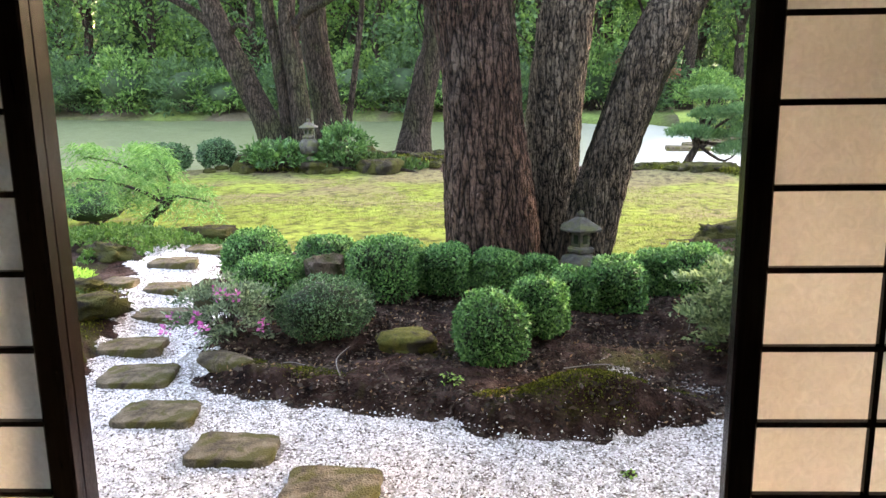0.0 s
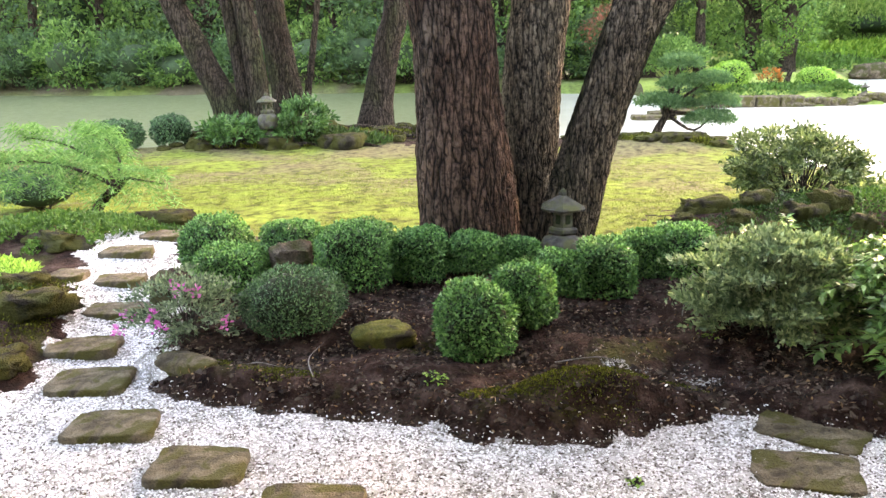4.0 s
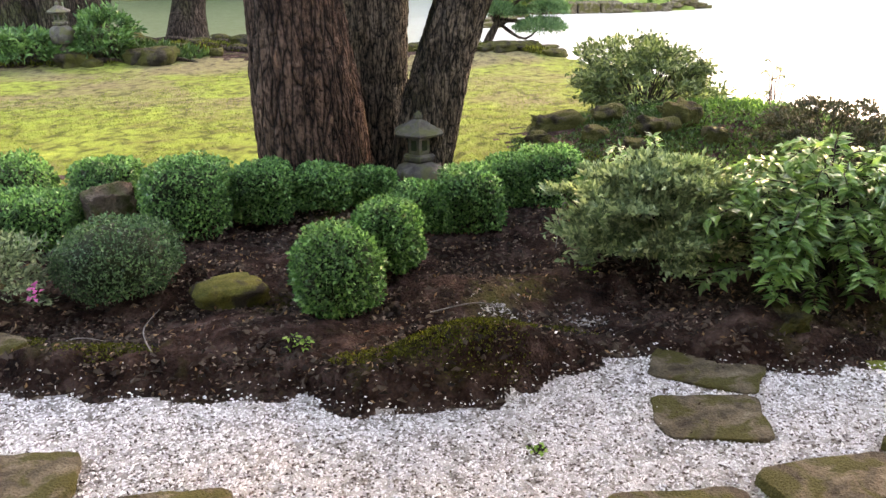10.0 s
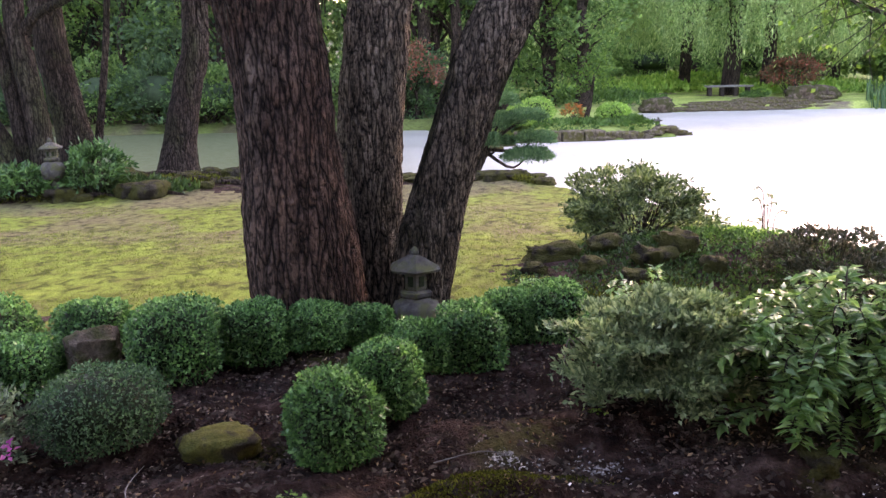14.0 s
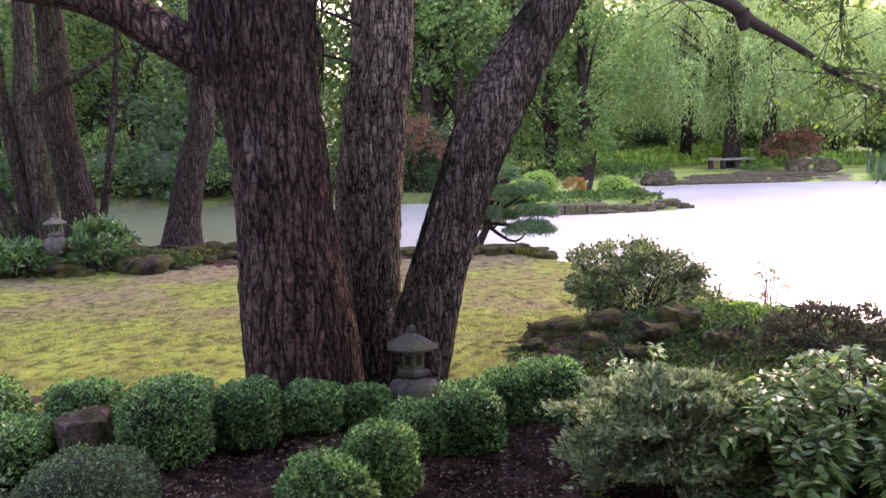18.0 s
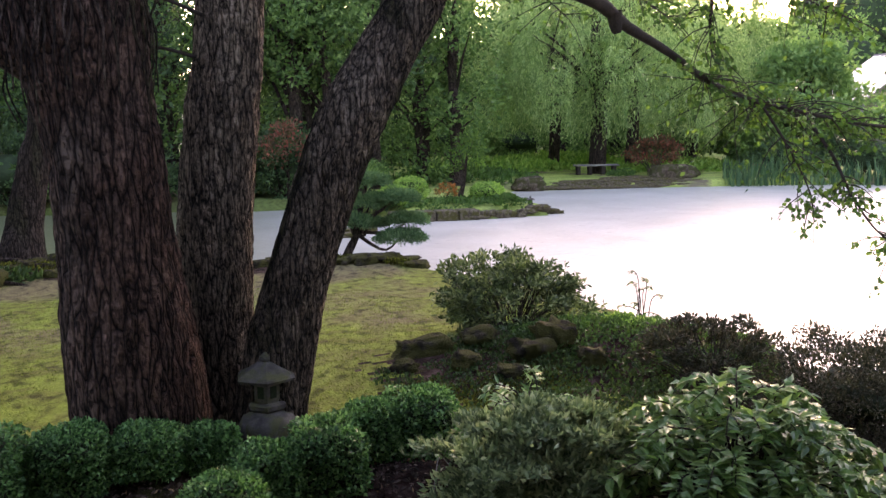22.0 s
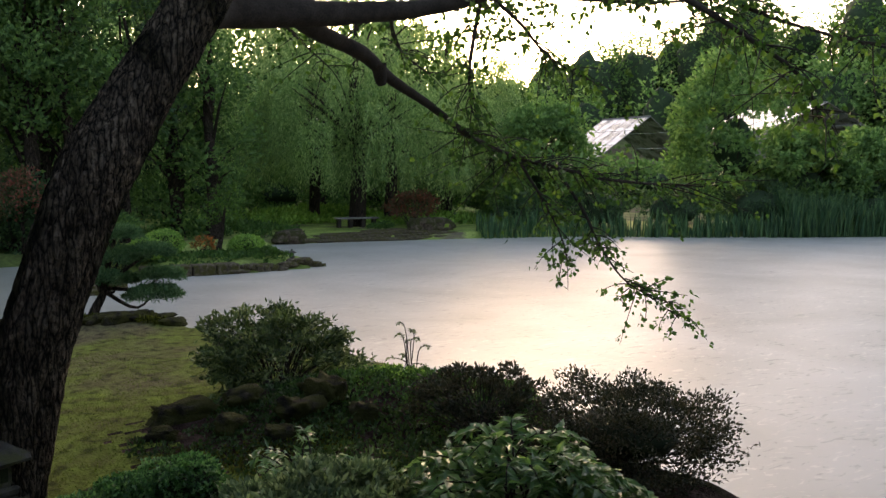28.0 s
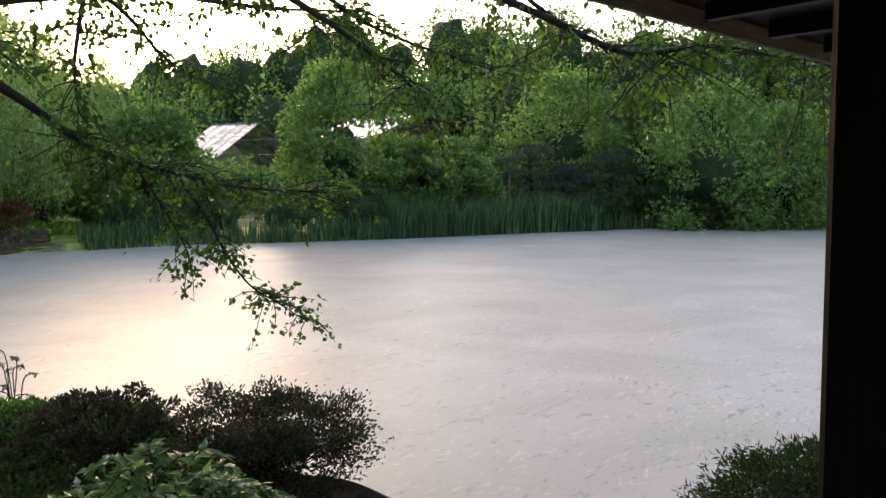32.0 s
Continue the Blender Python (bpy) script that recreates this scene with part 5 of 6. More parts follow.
for k in range(42):
    x = -7.4 + k * 0.135 + rng.uniform(-0.15, 0.15)
    y = 15.5 + 0.4 * math.sin(k * 0.7) + rng.uniform(-0.7, 0.9) + (0.9 if k > 26 else 0)
    big = rng.uniform(0, 1) ** 2
    stone("rock", x, y, 0.2 + 0.6 * big, 0.18 + 0.4 * big, 0.1 + 0.28 * big, 250 + k, M["bank_rock"], "mossy rock on the bank of the pond", rng.uniform(0, 90), 0.3, group="bank rocks")
for k in range(16):
    x = 0.2 + 0.17 * k
    stone("rock", x, 16.2 - 0.45 * x + rng.uniform(-0.3, 0.4), rng.uniform(0.25, 0.75), rng.uniform(0.2, 0.45), rng.uniform(0.08, 0.2), 300 + k, M["bank_rock"], "flat mossy rock on the bank of the pond", rng.uniform(0, 60), 0.3, group="bank rocks")
for k in range(22):
    x, y = rng.uniform(-6.2, -2.4), rng.uniform(15.0, 17.6)
    a, long = rng.uniform(-0.5, 0.5) + (3.14 if k % 2 else 0), rng.uniform(0.4, 1.1)
    q = []
    for f in (0, 0.33, 0.66, 1.0):
        px, py = x + math.cos(a) * long * f, y + math.sin(a) * long * f * 0.5 + rng.uniform(-0.06, 0.06)
        q.append((px, py, ground_at(px, py) + 0.06 * math.sin(math.pi * f) - 0.01))
    tagged(new("root", np_mesh("root", *tube(q, [0.055, 0.045, 0.03, 0.012], 7, k, 0.15, 0, 14), M["bark_far"], None, True)), "gnarled surface root on the pond bank", "root", "surface roots")
for k, (x, y, rx, ry) in enumerate([(-3.4, 16.3, 0.9, 0.5), (-5.6, 15.1, 1.0, 0.4), (-4.3, 15.6, 0.8, 0.4), (-2.6, 17.0, 0.6, 0.4), (1.2, 15.6, 0.9, 0.35), (2.3, 15.1, 0.5, 0.25)]):
    cover(x, y, rx, ry, 0.07, M["moss"], 340 + k, "dark moss over the rocky bank", 900, (0.06, 0.03), "moss")

for k, (x, y, rx, ry, n) in enumerate([(-0.12, 3.98, 0.36, 0.14, 2600), (0.1, 4.1, 0.3, 0.12, 1600), (-0.55, 4.05, 0.15, 0.1, 500), (-1.75, 4.2, 0.25, 0.1, 700), (-2.2, 4.35, 0.2, 0.1, 500), (0.45, 4.35, 0.2, 0.12, 500)]):
    cover(x, y, rx, ry, 0.02, M["moss"], 700 + k, "dark olive moss on the soil", n, (0.018, 0.008), "moss")
rng = np.random.default_rng(760)
px, py = rng.uniform(-2.6, 2.4, 1300), rng.uniform(3.75, 6.3, 1300)
keep = zones(px, py) == 1
lp = np.stack([px, py, height(px, py) + 0.012], 1)[keep]
tagged(new("fallen_leaves", np_mesh("fallen_leaves", *leaves(lp, np.tile([1.0, 0, 0.05], (len(lp), 1)), 0.03, 0.014, rng, 0, 1.6), M["dead_leaf"])), "scattered dry brown leaves on the dark soil", "leaf litter", kind="stuff")
for k, (x, y, w, h, n) in enumerate([(-0.86, 4.22, 0.13, 0.07, 14), (0.17, 3.42, 0.09, 0.035, 12), (0.75, 5.0, 0.12, 0.05, 12)]):
    arching("weed", x, y, w, h, M["lime"], 770 + k, "small pale green weed on the ground", n, 2, (0.028, 0.018), category="plant")
for k, q in enumerate([[(0.62, 5.3, 0.16), (0.66, 5.4, 0.33), (0.72, 5.5, 0.38), (0.84, 5.45, 0.2)], [(-1.55, 4.2, 0.13), (-1.6, 4.3, 0.2), (-1.55, 4.45, 0.24)], [(-2.1, 4.3, 0.1), (-1.95, 4.36, 0.14), (-1.8, 4.34, 0.13)], [(0.9, 5.0, 0.2), (1.0, 4.85, 0.28), (1.05, 4.7, 0.3)], [(-0.2, 4.5, 0.14), (0.05, 4.55, 0.16), (0.2, 4.5, 0.14)]]):
    tagged(new("dry_stalk", np_mesh("dry_stalk", *tube(q, [0.0035] * (len(q) - 1) + [0.001], 5, k, 0, 0, 14), M["grey_wood"], None, True)), "thin pale dry stalk on the soil", "stalk", "dry stalks")

# lace-leaf maple
def cloud_maple():
    rng = np.random.default_rng(300)
    x, y = -5.0, 8.1
    ob = thing("lace_maple", pose(x, y, ground_at(x, y) - 0.05), "low spreading lace-leaf maple with fresh green fronds", "tree")
    part("trunk", np_mesh("trunk", *tube([(0, 0, 0), (0.1, 0, 0.2), (0.3, 0, 0.36), (0.35, 0, 0.42)], [0.06, 0.055, 0.048, 0.04], 9, 1, 0.1, 0, 14), M["bark_far"], None, True), ob)
    arms = [[(0.3, 0, 0.36), (0.42, -0.05, 0.46), (0.6, -0.1, 0.46), (0.85, -0.1, 0.42)], [(0.3, 0, 0.36), (0.1, 0.1, 0.58), (-0.3, 0.1, 0.8), (-0.85, 0.2, 0.86)],
            [(0.3, 0, 0.36), (0.2, 0.3, 0.6), (-0.1, 0.6, 0.78), (-0.5, 0.9, 0.8)], [(0.3, 0, 0.36), (0.1, -0.2, 0.55), (-0.3, -0.4, 0.7), (-0.8, -0.5, 0.66)]]
    P, N = [], []
    for k, q in enumerate(arms):
        v, f = tube(q, [0.03, 0.018, 0.01, 0.004], 7, 2 + k, 0.1, 0, 20)
        part("limb", np_mesh("limb", v, f, M["twig"], None, True), ob)
        line = v.reshape(20, 7, 3).mean(1)
        for j in range(74 if k != 0 else 26):
            p0 = line[rng.integers(5, 20)]
            a = rng.uniform(0, 6.28)
            out = np.array([math.cos(a), math.sin(a), 0])
            long = rng.uniform(0.15, 0.38)
            u = np.linspace(0, 1, 16)[:, None]
            frond = p0 + out * long * u + np.array([0, 0, 1.0]) * (0.16 * np.sin(np.pi * np.minimum(u * 1.4, 1)) - 0.26 * u ** 2) * rng.uniform(0.7, 1.3)
            side = np.array([-math.sin(a), math.cos(a), 0])
            for sg in (-1, 1):
                P.append(frond + rng.normal(size=frond.shape) * 0.012)
                N.append(out * 0.7 + side * sg + np.array([0, 0, -0.35]) + 0 * u)
    part("crown", np_mesh("crown", *leaves(np.concatenate(P), unit(np.concatenate(N)), 0.085, 0.012, rng, 0.25, 0.3), M["maple"]), ob)


cloud_maple()
shrub("shrub", -5.9, 8.6, 1.0, 0.5, M["box_dark"], 301, "dark low shrub behind the maple", 2500, (0.04, 0.02), 50, 8, core=0.7)

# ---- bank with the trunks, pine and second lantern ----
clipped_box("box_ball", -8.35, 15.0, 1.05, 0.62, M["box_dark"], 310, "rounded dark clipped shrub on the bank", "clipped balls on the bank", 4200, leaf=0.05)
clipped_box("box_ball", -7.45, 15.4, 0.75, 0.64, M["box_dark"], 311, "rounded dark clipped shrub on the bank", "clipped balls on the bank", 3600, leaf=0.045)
stone_lantern(-5.4, 15.0, 0.28, 0.88, "weathered pedestal lantern among the bank shrubs", turn=10, shaft=0.42)
shrub("laurel", -6.05, 15.2, 1.25, 0.62, M["laurel"], 312, "broad-leaved green shrub on the bank", 1900, (0.12, 0.05), 50, 10, base=-0.25)
shrub("laurel", -4.85, 15.3, 0.95, 0.85, M["laurel"], 313, "fresh green upright shrub beside the pedestal lantern", 1700, (0.11, 0.05), 46, 10, base=-0.2)


def plain_trunk(name, path, radii, mat, seed, label, branches=(), crown=None):
    ob = thing(name, pose(0, 0, 0), label, "tree")
    stem = part("trunk", np_mesh("trunk", *tube(path, radii, 28, seed, 0.07, 0.02, 60), mat, None, True), ob)
    for k, (lp, lr) in enumerate(branches):
        part("branch", np_mesh("branch", *tube(lp, lr, 9, seed + k, 0.08, 0, 24), mat, None, True), stem)
    if crown:
        rng = np.random.default_rng(seed)
        (x, y, z), (rx, ry, rz), n, leaf, lm = crown
        c = unit(rng.normal(size=(40, 3))) * rng.uniform(0.35, 1, (40, 1)) * [rx, ry, rz]
        P = (c[:, None] + rng.normal(size=(40, n // 40, 3)) * [rx * 0.14, ry * 0.14, rz * 0.12]).reshape(-1, 3)
        part("crown", np_mesh("crown", *leaves(P + [x, y, z], unit(P), leaf, leaf * 0.6, rng, 0.2, 0.9), lm), ob)
    return ob


plain_trunk("bank_tree", [(-6.4, 16.1, -0.2), (-6.6, 16.1, 0.5), (-7.05, 16.1, 1.5), (-7.5, 16.1, 2.5), (-7.9, 16.1, 4), (-8.1, 16.1, 8)], [0.36, 0.28, 0.24, 0.22, 0.18, 0.1], M["bark_far"], 320, "leaning bank tree of a clump",
            [([(-7.4, 16.1, 2.3), (-8.1, 16.0, 2.9), (-9.1, 15.9, 3.4)], [0.12, 0.08, 0.03]), ([(-7.4, 16.1, 2.3), (-7.1, 16.0, 2.55), (-6.8, 15.9, 2.5)], [0.07, 0.05, 0.02])], ((-8.6, 16.3, 7.5), (3, 3, 3.2), 6000, 0.16, M["wood_leaf"]))
plain_trunk("bank_tree", [(-6.2, 16.3, -0.2), (-6.3, 16.3, 1), (-6.45, 16.3, 2.2), (-6.6, 16.3, 3.4), (-6.7, 16.3, 8)], [0.2, 0.15, 0.14, 0.13, 0.06], M["bark_far"], 321, "slender upright bank tree of a clump", (), ((-7.0, 16.8, 8), (2.4, 2.4, 3), 4000, 0.16, M["wood_leaf"]))
plain_trunk("bank_tree", [(-5.9, 16.2, -0.2), (-5.95, 16.2, 0.8), (-6.05, 16.2, 1.8), (-6.15, 16.2, 2.6), (-6.05, 16.2, 4), (-6.0, 16.2, 8)], [0.26, 0.2, 0.19, 0.18, 0.15, 0.08], M["bark_far"], 322, "upright bank tree of a clump",
            [([(-6.1, 16.2, 2.4), (-5.75, 16.1, 2.75), (-5.2, 16.0, 3.0), (-4.4, 16, 3.5)], [0.11, 0.09, 0.07, 0.03])], ((-6.2, 16.4, 7.6), (2.6, 2.6, 3), 4000, 0.16, M["tree"]))
plain_trunk("bank_tree", [(-5.85, 18.0, -0.2), (-5.95, 18.0, 0.6), (-6.1, 18.0, 1.6), (-6.2, 18.0, 2.8), (-6.2, 18, 9)], [0.45, 0.33, 0.3, 0.29, 0.16], M["bark_far"], 323, "stout upright tree on the pond bank",
            [([(-5.6, 18.0, 0.0), (-5.35, 17.9, 1.2), (-5.1, 17.9, 2.8), (-4.9, 17.9, 5)], [0.09, 0.07, 0.06, 0.03])], ((-6.2, 18.4, 9), (3.2, 3.2, 3.2), 5000, 0.18, M["wood_leaf"]))
plain_trunk("bank_tree", [(-4.2, 18.6, -0.4), (-4.1, 18.6, 0.3), (-3.85, 18.6, 1.5), (-3.6, 18.6, 2.8), (-3.45, 18.6, 9)], [0.5, 0.34, 0.29, 0.26, 0.14], M["bark_far"], 324, "leaning tree at the pond's edge", (), ((-3.2, 19, 9), (3.2, 3, 3), 5000, 0.18, M["tree"]))


def cloud_pine():
    rng = np.random.default_rng(330)
    x, y = 1.58, 16.55
    ob = thing("cloud_pine", pose(x, y, ground_at(x, y) - 0.05), "small cloud-pruned pine leaning over the pond", "tree")
    tr = [tube([(0, 0, 0), (0.1, 0, 0.25), (0.22, 0, 0.5), (0.3, 0, 0.95), (0.43, 0, 1.4)], [0.09, 0.075, 0.06, 0.05, 0.02], 9, 1, 0.1, 0, 16)]
    P, N = [], []
    for cx, cy, cz, rx, ry, rz in [(0.43, 0, 1.42, 0.42, 0.4, 0.17), (0.5, 0.05, 1.05, 0.5, 0.42, 0.16), (0.95, -0.1, 1.12, 0.42, 0.4, 0.15), (0.07, -0.1, 0.72, 0.46, 0.42, 0.17), (0.95, -0.2, 0.4, 0.5, 0.42, 0.2), (1.15, 0, 0.7, 0.42, 0.4, 0.16), (0.45, 0.2, 0.64, 0.36, 0.36, 0.14)]:
        tr.append(tube([(0.15, 0, 0.55), (cx * 0.6 + 0.1, cy * 0.6, cz - 0.2), (cx, cy, cz)], [0.04, 0.025, 0.01], 6, 2, 0, 0, 8))
        p, n = shell(3000, (rx * 0.85, ry * 0.85, rz * 0.85), rng, int(cx * 20 + 50), 0.25, 4, 0.5, -0.3)
        P.append(p + [cx, cy, cz]), N.append(unit(n + [0, 0, 0.6]))
    part("trunk", np_mesh("trunk", *joined(tr), M["bark_far"], None, True), ob)
    part("needles", np_mesh("needles", *leaves(np.concatenate(P), np.concatenate(N), 0.085, 0.018, rng, 0, 0.8), M["pine"]), ob)


cloud_pine()

# ---- long drooping limb over the water and other leafy branches ----
def leafy_branch(name, path, radii, seed, label, twigs=26, per=18, leaf=(0.058, 0.047), start=0.2, reach=0.55, mat="tree", droop=0.5, straight=False):
    rng = np.random.default_rng(seed)
    ob = thing(name, pose(0, 0, 0), label, "branch")
    v, f = tube(path, radii, 9, seed, 0.1, 0, 60)
    limb = part("limb", np_mesh("limb", v, f, M["twig"], None, True), ob)
    line = v.reshape(60, 9, 3).mean(1)
    tw, P, N = [], [], []
    per = int(per * 1.1)
    for k in range(twigs):
        s = rng.uniform(start, 1.0) ** 0.8
        i = min(int(s * 59), 58)
        p, t = line[i], unit(line[i + 1] - line[i])
        d = unit(t * rng.uniform(0.2, 1.0) + rng.normal(size=3) * [0.9, 0.9, 0.5] + [0, 0, -droop * 0.4])
        L = reach * rng.uniform(0.4, 1.2)
        q = [p, p + d * L * 0.5 + rng.normal(size=3) * 0.03, p + d * L + np.array([0, 0, -droop * 0.25 * L])]
        tw.append(tube(q, [0.007, 0.005, 0.002], 4, seed, 0, 0, 6))
        u = rng.uniform(0.15, 1.05, per)[:, None]
        pts = q[0] + (q[2] - q[0]) * u + rng.normal(size=(per, 3)) * [0.03, 0.03, 0.022]
        P.append(pts), N.append(unit(np.tile(d, (per, 1)) + rng.normal(size=(per, 3)) * 0.7))
    for v, f in tw:
        part("twig", np_mesh("twig", v, f, M["twig"], None, True), limb)
    part("foliage", np_mesh("foliage", *leaves(np.concatenate(P), np.concatenate(N), leaf[0], leaf[1], rng, droop, 0.6, 0.12), M[mat]), ob)
    return ob


leafy_branch("long_branch", [(1.74, 7.06, 3.19), (2.02, 7.38, 3.14), (2.52, 7.71, 3.06), (2.9, 7.98, 2.91), (3.4, 8.2, 2.72), (3.83, 8.27, 2.48), (4.25, 8.24, 2.31), (4.65, 8.08, 2.2), (5.17, 7.8, 2.07), (5.77, 7.24, 2.02)], [0.07, 0.067, 0.06, 0.048, 0.036, 0.028, 0.023, 0.018, 0.012, 0.004], 400, "long dark limb drooping over the water", 84, 13, start=0.42, reach=0.72)
tagged(new("branch_stub", np_mesh("branch_stub", *tube([(2.72, 7.84, 3.0), (2.75, 7.86, 2.9), (2.77, 7.87, 2.84)], [0.07, 0.06, 0.035], 9, 5, 0.2, 0, 8), M["twig"], None, True)), "broken stub under the long dark limb", "branch")
leafy_branch("drooping_branch", [(4.67, 8.07, 2.18), (4.87, 7.92, 1.81), (4.99, 7.82, 1.49), (5.16, 7.68, 1.17), (5.35, 7.5, 0.99), (5.54, 7.32, 0.81)], [0.018, 0.015, 0.012, 0.009, 0.006, 0.003], 401, "thin branch hanging towards the water", 34, 13, start=0.1, reach=0.44)
leafy_branch("drooping_branch", [(4.3, 8.2, 2.3), (4.5, 8.1, 1.95), (4.66, 8.0, 1.6), (4.72, 7.95, 1.35)], [0.014, 0.011, 0.008, 0.003], 402, "thin branch hanging towards the water", 18, 12, start=0.2, reach=0.44)
leafy_branch("hanging_branch", [(3.95, 8.2, 3.9), (3.87, 8.25, 3.39), (3.83, 8.27, 3.04), (3.85, 8.26, 2.7)], [0.025, 0.02, 0.015, 0.006], 403, "thin crooked twig hanging from the canopy", 34, 13, start=0.0, reach=0.55)
leafy_branch("canopy_branch", [(3.9, 6.5, 3.7), (4.29, 6.03, 3.35), (4.58, 5.72, 3.06), (4.8, 5.46, 2.78), (4.87, 5.37, 2.5)], [0.03, 0.024, 0.018, 0.01, 0.004], 404, "leafy branch hanging from the canopy", 40, 12, start=0.0, reach=0.6)
leafy_branch("canopy_branch", [(4.6, 5.2, 3.6), (4.9, 4.51, 3.25), (5.17, 3.97, 2.97), (5.36, 3.5, 3.0), (5.5, 3.01, 2.87), (5.6, 2.7, 2.6)], [0.03, 0.026, 0.02, 0.014, 0.008, 0.003], 405, "leafy branch hanging from the canopy", 46, 12, start=0.0, reach=0.6)
leafy_branch("canopy_branch", [(3.9, 8.2, 3.8), (4.21, 8.03, 3.49), (4.42, 7.88, 3.19), (4.7, 7.67, 2.98)], [0.025, 0.018, 0.012, 0.004], 406, "leafy branch hanging from the canopy", 30, 12, start=0.0, reach=0.6)
leafy_branch("canopy_branch", [(3.22, 7.36, 3.5), (4.0, 7.2, 3.55), (4.6, 6.8, 3.5), (5.2, 6.2, 3.5)], [0.03, 0.025, 0.015, 0.004], 407, "leafy branch hanging from the canopy", 30, 12, start=0.0, reach=0.5)
leafy_branch("canopy_branch", [(1.4, 7.0, 3.7), (1.8, 8.2, 3.7), (2.4, 9.2, 3.5), (3.1, 9.8, 3.2)], [0.03, 0.025, 0.015, 0.004], 408, "leafy branch hanging from the canopy", 30, 12, start=0.1, reach=0.6)
leafy_branch("canopy_branch", [(2.6, 7.2, 3.6), (3.2, 8.6, 3.6), (3.8, 9.6, 3.4), (4.6, 10.2, 3.2)], [0.03, 0.025, 0.015, 0.004], 409, "leafy branch hanging from the canopy", 30, 12, start=0.1, reach=0.6)

for k, q in enumerate([[(4.3, 4.6, 3.7), (5.0, 4.6, 3.35), (5.6, 4.3, 3.1), (6.1, 3.9, 2.95)], [(4.4, 6.4, 3.8), (5.1, 6.3, 3.45), (5.7, 5.9, 3.2), (6.2, 5.5, 3.05)], [(4.0, 3.9, 3.5), (4.7, 3.6, 3.25), (5.3, 3.1, 3.05), (5.7, 2.5, 2.95)]]):
    leafy_branch("canopy_branch", q, [0.022, 0.017, 0.011, 0.004], 411 + k, "leafy branch hanging from the canopy", 30, 12, start=0.0, reach=0.5)
arching("waterside_sapling", 3.75, 9.3, 0.4, 0.68, M["rhodo"], 410, "thin pale green sapling at the water's edge", 9, 9, (0.045, 0.024), category="plant")

# ---- peninsula, bench bank ----
for k, (x, y, w, h) in enumerate([(4.95, 27.3, 1.15, 0.85), (4.35, 26.8, 1.0, 0.7), (7.28, 27.0, 1.05, 0.62)]):
    clipped_box("box_ball", x, y, w, h, M["lime"], 420 + k, "bright green clipped dome on the peninsula", "clipped domes", 3600, leaf=0.06)
shrub("orange_azalea", 5.98, 27.0, 0.65, 0.55, M["orange"], 424, "orange-flowering azalea on the peninsula", 420, (0.09, 0.05), 26, 8)
shrub("peninsula_shrub", 7.7, 26.5, 0.8, 0.25, M["cover"], 425, "low green shrub at the tip of the peninsula", 900, (0.1, 0.05), 30, 8)
shrub("peninsula_shrub", 3.6, 26.9, 1.2, 0.8, M["wood_deep"], 426, "dark pine-like shrub on the peninsula", 2000, (0.12, 0.04), 40, 8)
shrub("peninsula_shrub", 3.4, 28.4, 2.0, 1.5, M["wood_leaf"], 427, "green shrub at the root of the peninsula", 2000, (0.14, 0.07), 40, 8)
cover(6.3, 26.5, 2.4, 1.0, 0.12, M["cover"], 428, "low green planting on the peninsula", 2500, (0.12, 0.07))
crown_tree("small_tree", 6.9, 28.8, 2.1, 1.7, M["tree"], 429, "small crooked tree on the peninsula", 700, 0.12, 0.09, 0.5, clumps=12, lean=(0.15, 0))
stone_lantern(8.4, 26.1, -0.42, 0.62, "low snow-viewing lantern at the tip of the peninsula", turn=5)
rng = np.random.default_rng(430)
for k in range(20):
    a = k / 19
    x, y = 4.0 + 5.2 * a, 25.75 - 0.55 * math.sin(math.pi * a) + 0.35 * a
    stone("rock", x, y, rng.uniform(0.35, 0.95), rng.uniform(0.3, 0.6), rng.uniform(0.14, 0.3), 431 + k, M["slab"], "flat rock edging the peninsula", rng.uniform(0, 40), 0.2, group="peninsula rocks")
for k in range(4):
    slab(2.2 + 0.5 * k, 22.5 + 1.0 * k, 1.1, 0.5, 10 * k, 460 + k, "flat stepping slab just above the water", 0.1).location.z = WATER_Z + 0.0
quay = thing("stone_quay", pose(5.3, 25.35, WATER_Z), "low flat stone quay along the peninsula", "quay")
for k in range(4):
    part("quay_stone", box_mesh("quay_stone", 0.62, 0.6, 0.34, M["slab"], 0.03, (-1.05 + k * 0.66, 0.02 * k, 0.12)), quay)

rng = np.random.default_rng(475)
for r in range(4):
    for k in range(7):
        x = 12.0 + k * 1.02 + 0.5 * (r % 2) + rng.uniform(-0.15, 0.15)
        y = 34.9 + 0.3 * r - 0.03 * (x - 14)
        ob = stone("bank_stone", x, y, rng.uniform(0.9, 1.5), 0.6, rng.uniform(0.14, 0.24), 476 + 9 * r + k, M["slab"], "long weathered stone stepped along the bank", rng.uniform(-6, 6), 0.2, category="stone", group="bank stones", rough=0.2)
        ob.location.z = WATER_Z + 0.06 + 0.11 * r * min(1, 0.4 + k * 0.12)
for x, y, w in ((11.3, 34.8, 1.4), (19.0, 36.0, 1.3), (17.8, 35.6, 1.2)):
    stone("boulder", x, y, w, 0.8, 0.7, int(x * 9), M["rock"], "grey boulder at the pond's edge", 0, 0.15, "boulder")
bench = thing("bench", pose(16.2, 39.2, ground_at(16.2, 39.2), 0, 0, -8), "weathered timber bench seat round a willow trunk", "bench")
part("seat", box_mesh("seat", 2.1, 0.5, 0.08, M["grey_wood"], 0.01, (0, 0, 0.44)), bench)
